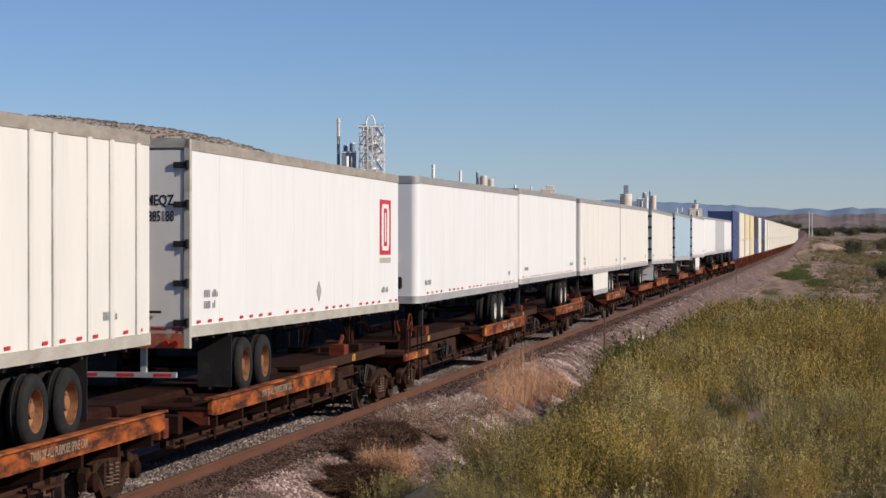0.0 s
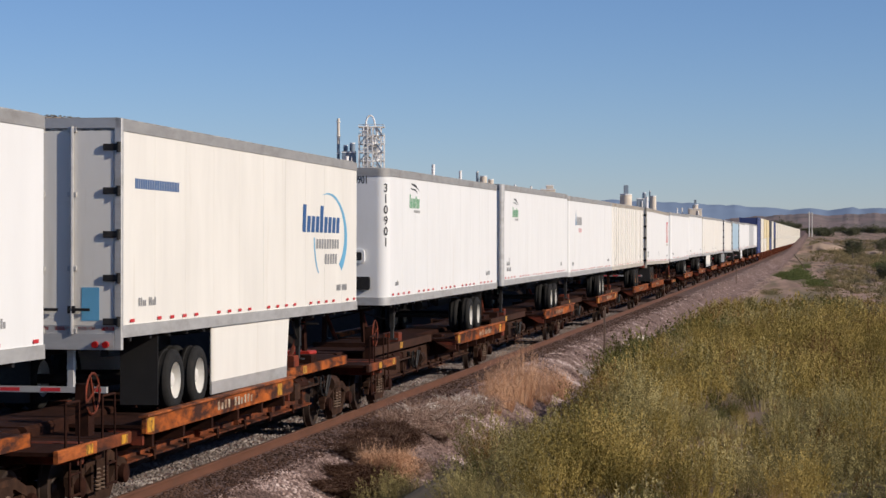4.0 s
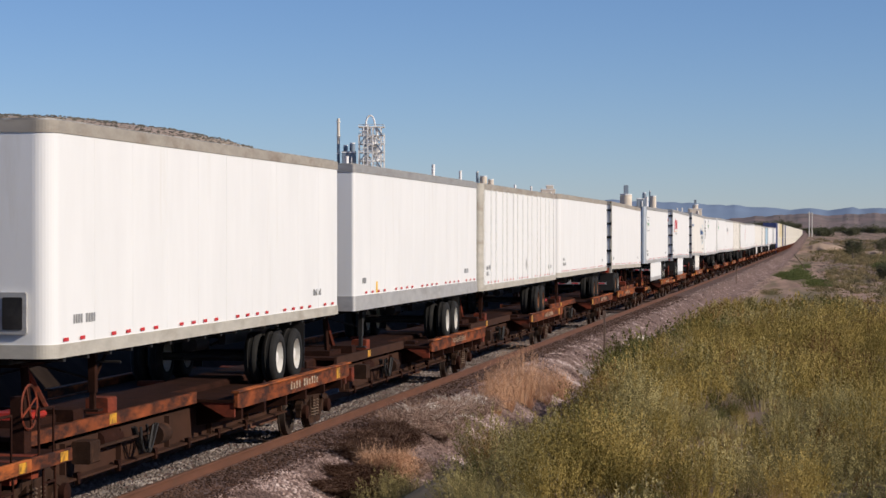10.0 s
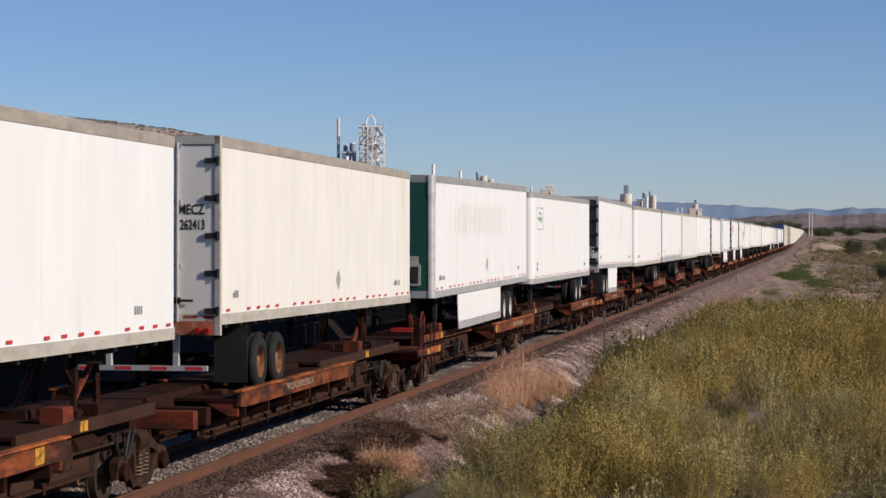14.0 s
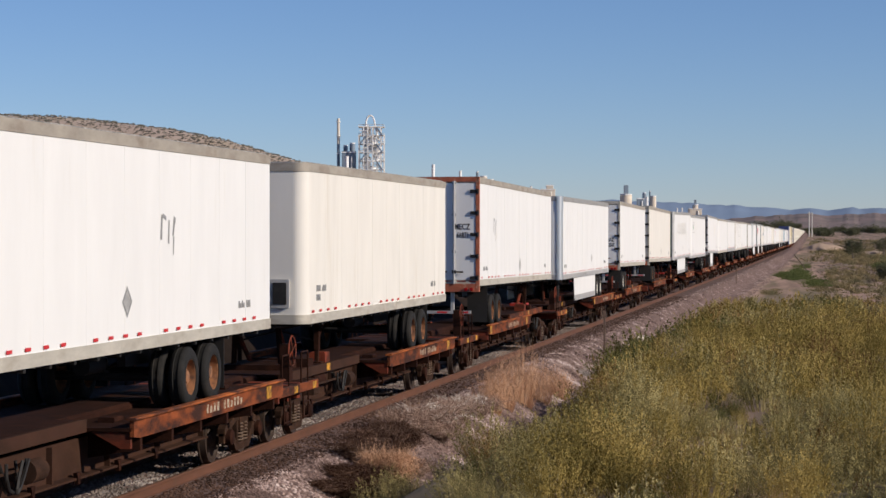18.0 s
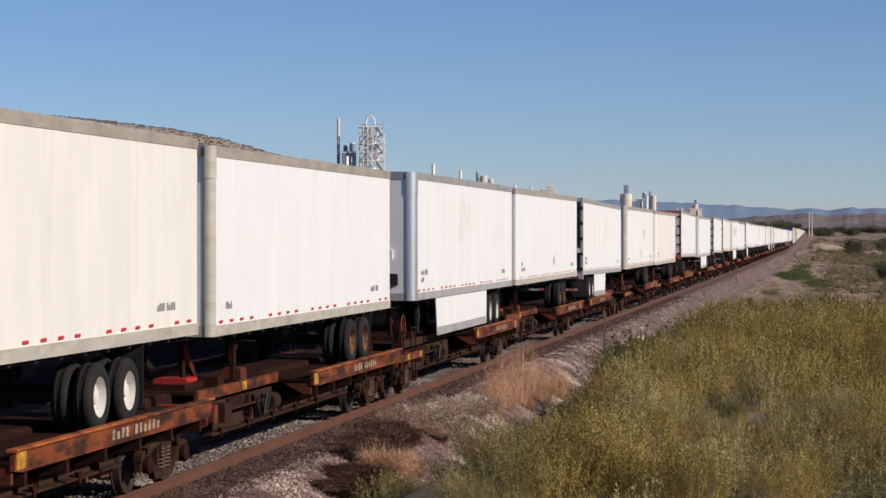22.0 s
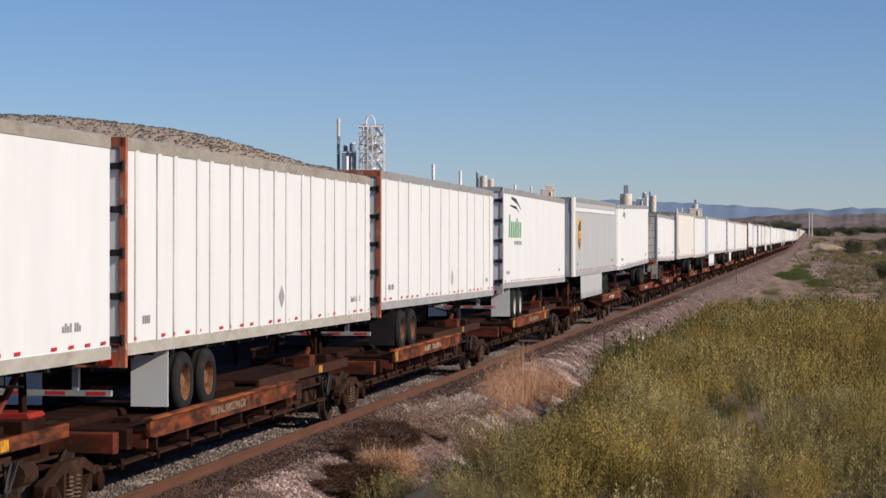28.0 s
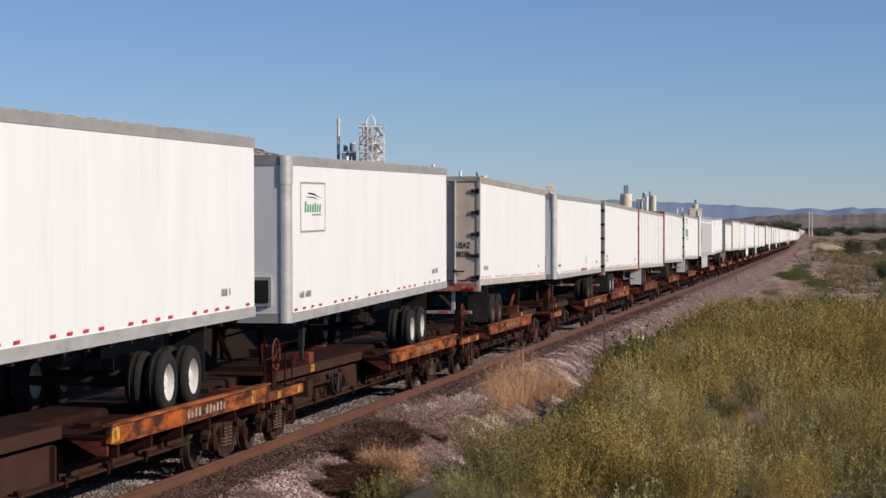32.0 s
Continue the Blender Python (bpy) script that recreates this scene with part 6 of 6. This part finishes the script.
# dead tumbleweeds at the foot of the bank
def dead_bush_mesh(seed, twigs, r, h, material, droop=0.9):
    """A tangle: strands that rise from the root, bend over and hook into one another."""
    q = np.random.RandomState(seed)
    vs, fs = [], []
    n = 8
    lumps = q.uniform(0, math.tau, 5)
    for _ in range(twigs):
        a = lumps[q.randint(5)] + q.normal() * 0.55
        curl, reach = q.normal() * 1.1, q.uniform(0.35, 1.05)
        rise = q.uniform(0.7, 1.7)
        root = q.normal(size=2) * 0.10 * r
        wid = q.uniform(0.004, 0.0095)
        pts = []
        for j in range(n + 1):
            t = j / n
            b = a + curl * t * t
            z = h * (rise * t - droop * rise * 0.62 * t * t) + q.normal() * 0.012
            pts.append(np.array((root[0] + r * reach * t ** 0.85 * math.cos(b) + q.normal() * 0.016, root[1] + r * reach * t ** 0.85 * math.sin(b) + q.normal() * 0.016, max(z, -0.02))))
        k = len(vs)
        for j, p in enumerate(pts):
            d = pts[min(j + 1, n)] - pts[max(j - 1, 0)]
            s1 = np.cross(d, (0.3, 0.2, 0.9))
            s1 = s1 / (np.linalg.norm(s1) + 1e-6) * wid * (1 - 0.75 * j / n)
            s2 = np.cross(d / (np.linalg.norm(d) + 1e-6), s1)
            vs.extend((p + s1, p - 0.5 * s1 + 0.87 * s2, p - 0.5 * s1 - 0.87 * s2))
        for j in range(n):
            c0, c1 = k + 3 * j, k + 3 * j + 3
            for i in range(3):
                fs.append((c0 + i, c0 + (i + 1) % 3, c1 + (i + 1) % 3)), fs.append((c0 + i, c1 + (i + 1) % 3, c1 + i))
        for j in range(2, n):
            for _k in range(2):
                e = q.normal(size=3) * (0.13 * r, 0.13 * r, 0.12 * h) + (pts[j] - pts[j - 1]) * 0.7
                side = np.cross(e, q.normal(size=3))
                side = side / (np.linalg.norm(side) + 1e-6) * 0.0045
                m = len(vs)
                vs.extend((pts[j] - side, pts[j] + side, pts[j] + e))
                fs.append((m, m + 1, m + 2))
    vs = np.array(vs)
    vs[:, 2] = np.maximum(vs[:, 2], -0.03)
    return raw_mesh("dead_bush", vs, np.array(fs), material)


TWIG = isle_mat("bleached_twigs", [(0.0, (0.10, 0.060, 0.045)), (0.5, (0.32, 0.212, 0.163)), (0.85, (0.58, 0.44, 0.36)), (1.0, (0.82, 0.71, 0.61))], 0.85, 0.2)
STRAW = isle_mat("straw_coloured_stalks", [(0.0, (0.38, 0.22, 0.13)), (0.6, (0.68, 0.43, 0.275)), (1.0, (0.85, 0.62, 0.43))], 0.85, 0.2, 0.25)
# darkest brush; the shadow on the slope is put into its colour
SHADETWIG = isle_mat("shade_brown_twigs", [(0.0, (0.022, 0.011, 0.007)), (0.6, (0.07, 0.037, 0.025)), (1.0, (0.26, 0.165, 0.12))], 0.9, 0.1)
BROWNTWIG = isle_mat("brown_twigs", [(0.0, (0.035, 0.018, 0.012)), (0.6, (0.11, 0.064, 0.046)), (1.0, (0.42, 0.30, 0.24))], 0.9, 0.1)
WHITETWIG = isle_mat("sun_whitened_branches", [(0.0, (0.5, 0.43, 0.37)), (1.0, (0.78, 0.72, 0.65))], 0.85, 0.2)


def on_ground(u, h, z):
    """The plan place where a sight line, h thousandths under the line of the rails, meets height z."""
    for _ in range(14):
        x, y = ray(u, (EYE[2] - z) / ((h - 3.59) / 1000))
        z += 0.6 * (float(ground_z(x, y)) - z)
    return x, y


def dead_bush(u, h, z, r, hh, material, seed, twigs, label, droop=0.9):
    x, y = on_ground(u, h, z)
    gz = float(ground_z(x, y))
    ob = new("dead_bush", dead_bush_mesh(seed, twigs, r, hh, material, droop))
    ob.matrix_basis = pose(x, y, gz - 0.02)
    tagged(ob, label, "bush", "dead bushes along the bank")


T1 = "bleached dead tumbleweed tangle beside the ballast"
T2 = "upright straw-coloured dead bush beside the ballast"
T3 = "brown dead brush, coloured darker where the slope is shaded"
T4 = "whitened bare branches caught in the brush"
for row in ((-16, 94, 0.75, 0.72, 1), (-5, 91.5, 0.8, 0.8, 2), (6, 88.5, 0.8, 0.75, 3), (15, 86, 0.7, 0.7, 4), (-2, 97, 0.6, 0.55, 31), (-12, 113, 0.36, 0.45, 18)):
    dead_bush(row[0], row[1], -0.5, row[2], row[3], TWIG, row[4], 300, T1, 1.0)
for row in ((-13, 93, 0.7, 0.8, 16), (-2, 92, 0.8, 0.85, 27), (8, 87, 0.7, 0.8, 17), (64, 68, 0.35, 0.4, 15), (72, 66.5, 0.4, 0.45, 28)):
    dead_bush(row[0], row[1], -0.5, row[2], row[3], WHITETWIG, row[4], 34, T4, 1.0)
for row in ((22, 84, 0.5, 1.0, 5), (28, 82.5, 0.5, 1.4, 6), (36, 81, 0.6, 1.7, 7), (44, 79.5, 0.55, 1.2, 21), (52, 78, 0.5, 0.85, 23)):
    x, y = on_ground(row[0], row[1], -0.7)
    v, f = weed_proto(200 + row[4], 240, 14, row[2], row[3], 0.055, 0.09)
    ob = new("dead_bush", raw_mesh("dead_bush", v, f, STRAW))
    ob.matrix_basis = pose(x, y, float(ground_z(x, y)) - 0.02)
    tagged(ob, T2, "bush", "dead bushes along the bank")
dead_bush(-25, 121, -0.2, 0.55, 1.05, STRAW, 8, 620, "rounded straw-coloured tumbleweed on the shaded slope", 1.0)
for row in ((-37, 108, 0.6, 0.6, 10), (-31, 104, 0.6, 0.65, 12), (-26, 100, 0.6, 0.7, 13), (-21, 103, 0.6, 0.7, 19)):
    dead_bush(row[0], row[1], -0.4, row[2], row[3], BROWNTWIG, row[4], 380, T3, 0.95)
for row in ((-52, 121, 0.5, 0.35, 20), (-44, 117, 0.6, 0.45, 22), (-36, 119, 0.6, 0.5, 33), (-30, 124, 0.6, 0.5, 34), (-42, 125, 0.55, 0.4, 35)):
    dead_bush(row[0], row[1], -0.4, row[2], row[3], SHADETWIG, row[4], 480, T3, 0.95)
# big weeds in front of them that shade the slope
rows = []
for k in range(5):
    y = 34.6 + 0.42 * k
    x = -7.05 + 0.05 * math.sin(3 * k)
    rows.append((x, y, float(ground_z(x, y)) - 0.02, 1.25 - 0.08 * k, 1.3 * k, 1.0))
shrubs = [(-6.95 + 0.33 * math.sin(2.1 * k), 69.5 + 1.15 * k, float(ground_z(-6.95 + 0.33 * math.sin(2.1 * k), 69.5 + 1.15 * k)) - 0.02, 1.35 + 0.4 * math.sin(1.7 * k + 1.0), 0.9 * k, 1.0) for k in range(10)]
scatter("shrub_row", "dark green shrubs at the foot of the bank beside the post", "shrubs", mid_weeds, shrubs, GREENW)
scatter("foot_weeds", "tall pale green weeds at the foot of the bank", "weeds", near_weeds, rows, SAGE)

# ---- scrub plain to the horizon ----
SCRUB = isle_mat("plain_scrub", [(0.0, (0.08, 0.075, 0.042)), (0.4, (0.18, 0.16, 0.085)), (0.7, (0.33, 0.255, 0.14)), (1.0, (0.50, 0.38, 0.22))], 0.9, 0.1, 0.2)
clumps = [bush_proto(70 + k, 16, 0.55, 0.55, 5, 0.26) for k in range(6)]
rows = []
for k in range(2600):
    d = 74 + 620 * rs.uniform() ** 1.4
    u = rs.uniform(118, 215)
    x, y = ray(u, d)
    if x < line_x(y) + 7.5 + 0.012 * d or (y + 0.12 * x < 74 and x < 6):
        continue
    if wave(np.array(x), np.array(y * 0.35), 6.0) < rs.uniform(-0.9, 0.5):
        continue
    rows.append((x, y, float(ground_z(x, y)) - 0.02, rs.uniform(0.5, 1.15) * (1 + d / 900), rs.uniform(0, 6.28), rs.uniform(0.6, 1.0)))
for k in range(1500):
    d = 74 + 330 * rs.uniform() ** 1.5
    x, y = ray(rs.uniform(128, 212), d)
    if x < line_x(y) + 6.5 + 0.012 * d or (y + 0.12 * x < 74 and x < 6):
        continue
    rows.append((x, y, float(ground_z(x, y)) - 0.02, rs.uniform(0.15, 0.42) * (1 + d / 900), rs.uniform(0, 6.28), rs.uniform(0.5, 1.0)))
scatter("plain_scrub", "patchy low grey-green scrub over the plain", "scrub", clumps, rows, SCRUB)
GREENS = isle_mat("fresh_green_reeds", [(0.0, (0.05, 0.07, 0.022)), (0.5, (0.12, 0.145, 0.048)), (1.0, (0.23, 0.24, 0.09))], 0.8, 0.2, 0.25)


def patch(u0, u1, h0, h1, count, small, big):
    """Places of plants over a stretch of the plain, between two sight lines and two depths."""
    out = []
    for _ in range(count):
        x, y = on_ground(rs.uniform(u0, u1), rs.uniform(h0, h1), -1.2)
        out.append((x, y, float(ground_z(x, y)) - 0.03, rs.uniform(small, big), rs.uniform(0, 6.28), rs.uniform(0.6, 1.0)))
    return out


plain_weeds = [weed_proto(60 + k, 40, 9, 1.0, 0.42, 0.085, 0.34) for k in range(5)]
scatter("green_reeds", "patches of fresh green reeds by the ballast foot", "reeds", plain_weeds,
        patch(153.5, 165, 20.5, 24, 60, 0.9, 1.5) + patch(160, 166, 17, 20.5, 16, 0.7, 1.3) + patch(165, 176, 24, 27.5, 36, 0.6, 1.1) + patch(197, 205, 14, 20, 20, 1.4, 2.6), GREENS)
scatter("olive_scrub", "olive scrub strip along the foot of the plain", "scrub", plain_weeds,
        patch(166, 204, 26, 30, 60, 0.5, 0.8) + patch(172, 192, 21.5, 25.5, 22, 0.5, 0.9) + patch(144, 152, 28, 31, 16, 0.4, 0.7) + [(*ray(u, d), float(ground_z(*ray(u, d))) - 0.03, sc, 6.28 * sc, 0.8) for u, d, sc in zip(rs.uniform(168, 206, 150), rs.uniform(380, 900, 150), rs.uniform(1.2, 3.2, 150))] + patch(186, 206, 9.5, 15, 40, 0.8, 1.6), SCRUB)
GREYBUSH = isle_mat("grey_dead_scrub", [(0.0, (0.14, 0.11, 0.095)), (0.5, (0.30, 0.235, 0.205)), (1.0, (0.48, 0.39, 0.345))], 0.9, 0.1)
scatter("grey_scrub", "grey dead scrub over the bare plain", "scrub", plain_weeds, patch(170, 204, 11, 22, 170, 0.4, 0.9), GREYBUSH)


# ---- trees ----
LEAF = isle_mat("dusty_tree_leaf", [(0.0, (0.055, 0.06, 0.035)), (0.5, (0.105, 0.11, 0.062)), (1.0, (0.17, 0.16, 0.095))], 0.8, 0.2, 0.25)
BARK = mat("grey_bark", (0.14, 0.11, 0.085), 0.9, vary=0.3, scale=(4, 4, 1))


def tree(u, depth, height, width, seed, label, name="tree"):
    q = np.random.RandomState(seed)
    x, y = ray(u, depth)
    T = thing(name, label, "tree", "trees of the plain")
    T.matrix_basis = pose(x, y, float(ground_z(x, y)) - 0.05)
    g = Geo()
    g.lathe([(0, height * 0.05), (height * 0.25, height * 0.035), (height * 0.6, height * 0.012)], (0, 0, 0), 8, 2)
    for k in range(7):
        a = k * 0.9
        g.bar((0, 0, height * (0.12 + 0.06 * k)), (math.cos(a) * width * 0.36, math.sin(a) * width * 0.36, height * (0.4 + 0.07 * k)), height * 0.013, 5)
    part("trunk", g, BARK, T)
    vs, fs = [], []
    for k in range(26):
        a, el = q.uniform(0, math.tau), q.uniform(-0.3, 1.2)
        r = q.uniform(0.35, 1.0)
        c = np.array((math.cos(a) * math.cos(el) * r * width * 0.45, math.sin(a) * math.cos(el) * r * width * 0.45, height * (0.48 + 0.40 * math.sin(el) * r)))
        s = width * q.uniform(0.10, 0.20)
        for j in range(90):
            p = c + q.normal(size=3) * s * 0.55
            d, w = q.normal(size=3), q.normal(size=3)
            d, w = d / np.linalg.norm(d) * s * 0.34, w / np.linalg.norm(w) * s * 0.13
            m = len(vs)
            vs.extend((p - w, p + w, p + d))
            fs.append((m, m + 1, m + 2))
    part("crown", raw_mesh("crown", np.array(vs), np.array(fs), LEAF), LEAF, T)


tree(186, 430, 4.6, 5.0, 1, "round dusty green desert tree on the plain")
tree(203, 230, 2.5, 3.4, 2, "dark green bushy tree on the plain")
tree(200, 520, 5.5, 5.0, 3, "thin-crowned dark tree on the plain")
rs = np.random.RandomState(23)
for k in range(40):
    u = 138 + 73 * (k + rs.uniform()) / 40
    tree(u, rs.uniform(1000, 1700), rs.uniform(1.8, 4.4), rs.uniform(4, 12), 30 + k, "dark tree in the belt along the plain")
for k in range(12):
    tree(145 + rs.uniform(0, 62), rs.uniform(1700, 2300), rs.uniform(5.0, 8.0), rs.uniform(12, 22), 80 + k, "small dark tree on the low hills")

# ---- posts, poles and small things by the line ----
POST = mat("rusty_post_steel", (0.15, 0.10, 0.075), 0.8, vary=0.25, scale=(6, 6, 6))
PALEPOST = mat("pale_pole", (0.62, 0.60, 0.56), 0.6, vary=0.1)


def marker_post(u, h, z, tall, label):
    x, y = on_ground(u, h, z)
    T = thing("marker_post", label, "post", "posts by the line")
    g = float(ground_z(x, y))
    T.matrix_basis = pose(x, y, g - 0.1)
    w = 0.035
    part("stake", Geo().extrude([(-w, -0.008), (w, -0.008), (w, 0.03), (w - 0.012, 0.03), (w - 0.012, 0.008), (-w, 0.008)], 2, 0, tall + 0.1), POST, T)
    part("cap_plate", Geo().cbox(-0.05, 0.05, -0.012, -0.009, tall - 0.12, tall + 0.09, 0.01, 1), POST, T)


marker_post(73.3, 62.0, -0.9, 1.85, "thin rusty steel marker post beside the ballast")
marker_post(133.1, 25.7, -0.9, 1.65, "thin dark steel marker post beside the ballast")
marker_post(149.0, 15.0, -0.9, 1.1, "short dark marker post beside the ballast")
for u in (166.2, 167.5):
    x, y = ray(u, 1000)
    T = thing("utility_pole", "tall pale slender pole beside the track", "pole", "pale poles by the line")
    T.matrix_basis = pose(x, y, float(ground_z(x, y)) - 0.1)
    part("shaft", Geo().lathe([(0, 0.24), (11.5, 0.15), (11.5, 0)], (0, 0, 0), 8, 2), PALEPOST, T)
    part("cross_arm", Geo().box(-0.8, 0.8, -0.06, 0.06, 10.8, 10.95), PALEPOST, T)
for u, d, tall in ((192, 2900, 27), (138, 2600, 16), (141.5, 2500, 15), (160, 2700, 14), (183, 2900, 15), (126, 2700, 14)):
    x, y = ray(u, d)
    T = thing("power_pylon", "faint steel lattice pylon on the low hills", "pylon", "far pylons")
    T.matrix_basis = pose(x, y, 0)
    for sx, sy in ((1, 1), (1, -1), (-1, 1), (-1, -1)):
        part("leg", Geo().bar((sx * 2.2, sy * 2.2, -3), (sx * 0.4, sy * 0.4, tall), 0.28, 4), HAZED, T)
    for k in (0.72, 0.86, 0.97):
        part("cross_arm", Geo().bar((-3.4, 0, tall * k), (3.4, 0, tall * k), 0.25, 4), HAZED, T)
x, y = on_ground(89, 50.5, -0.92)
T = thing("concrete_slab", "flat pale concrete slab lying at the ballast edge", "slab")
T.matrix_basis = pose(x, y, float(ground_z(x, y)) - 0.02, 3, 2, 24)
part("slab_body", Geo().cbox(-0.42, 0.42, -0.5, 0.5, 0, 0.12, 0.02, 2), CONC, T)
x, y = on_ground(163, 20.5, -1.2)
T = thing("dead_branch", "leaning bare dead branch on the plain", "branch")
T.matrix_basis = pose(x, y, float(ground_z(x, y)))
part("limb", Geo().bar((0.9, 0, -0.1), (-1.0, 0.2, 2.3), 0.07, 6).bar((-0.2, 0.1, 1.3), (-1.6, 0.3, 1.5), 0.04, 5), BARK, T)
part("twig", Geo().bar((0.3, 0.1, 0.7), (1.3, -0.1, 1.3), 0.03, 5), BARK, T)


def dirt_heap(u, h, z, r, tall, seed):
    x, y = on_ground(u, h, z)
    q = np.random.RandomState(seed)
    n, m = 22, 7
    v = [(0, 0, tall)]
    for j in range(1, m):
        w = j / (m - 1)
        for k in range(n):
            a = k * math.tau / n
            rr = r * w * (1 + 0.22 * math.sin(2 * a + seed) + 0.08 * q.normal())
            v.append((rr * math.cos(a) * 0.6, rr * math.sin(a) * 1.8, tall * (1 - w ** 1.5) - 0.15))
    f = [(0, 1 + k, 1 + (k + 1) % n) for k in range(n)]
    f += [(1 + (j - 1) * n + k, 1 + j * n + k, 1 + j * n + (k + 1) % n) for j in range(1, m - 1) for k in range(n)]
    f += [(1 + (j - 1) * n + k, 1 + j * n + (k + 1) % n, 1 + (j - 1) * n + (k + 1) % n) for j in range(1, m - 1) for k in range(n)]
    ob = tagged(new("dirt_mound", raw_mesh("dirt_mound", v, f, SAND, True)), "bare heap of pale sandy dirt beside the line", "heap", "heaps of dirt")
    ob.matrix_basis = pose(x, y, float(ground_z(x, y)))


SAND = mat("pale_sandy_dirt", (0.44, 0.325, 0.235), 0.95, vary=0.15, scale=(0.6, 0.6, 0.6), stain=(0.30, 0.21, 0.15), shift=False, spec=0.1)
dirt_heap(156, 20.5, -1.3, 2.2, 0.45, 1)
dirt_heap(171, 10.5, -1.4, 9.0, 2.2, 2)
dirt_heap(176, 10.0, -1.4, 8.0, 1.6, 3)
dirt_heap(196, 12.0, -1.4, 11.0, 0.9, 4)


# ---- motion ----
def motions():
    times = [0, 4, 8, 12, 16, 20, 24, 28, 32]
    for ob, y0 in MOVERS:
        rows = []
        for t in times:
            y = y0 + run(t)
            x, turn = line_at(y + 8)
            rows.append((t, pose(x, y, ob.get("lift", 0.0), math.degrees(ob.get("nod", 0.0)), 0, turn)))
        walk(ob, rows)


motions()
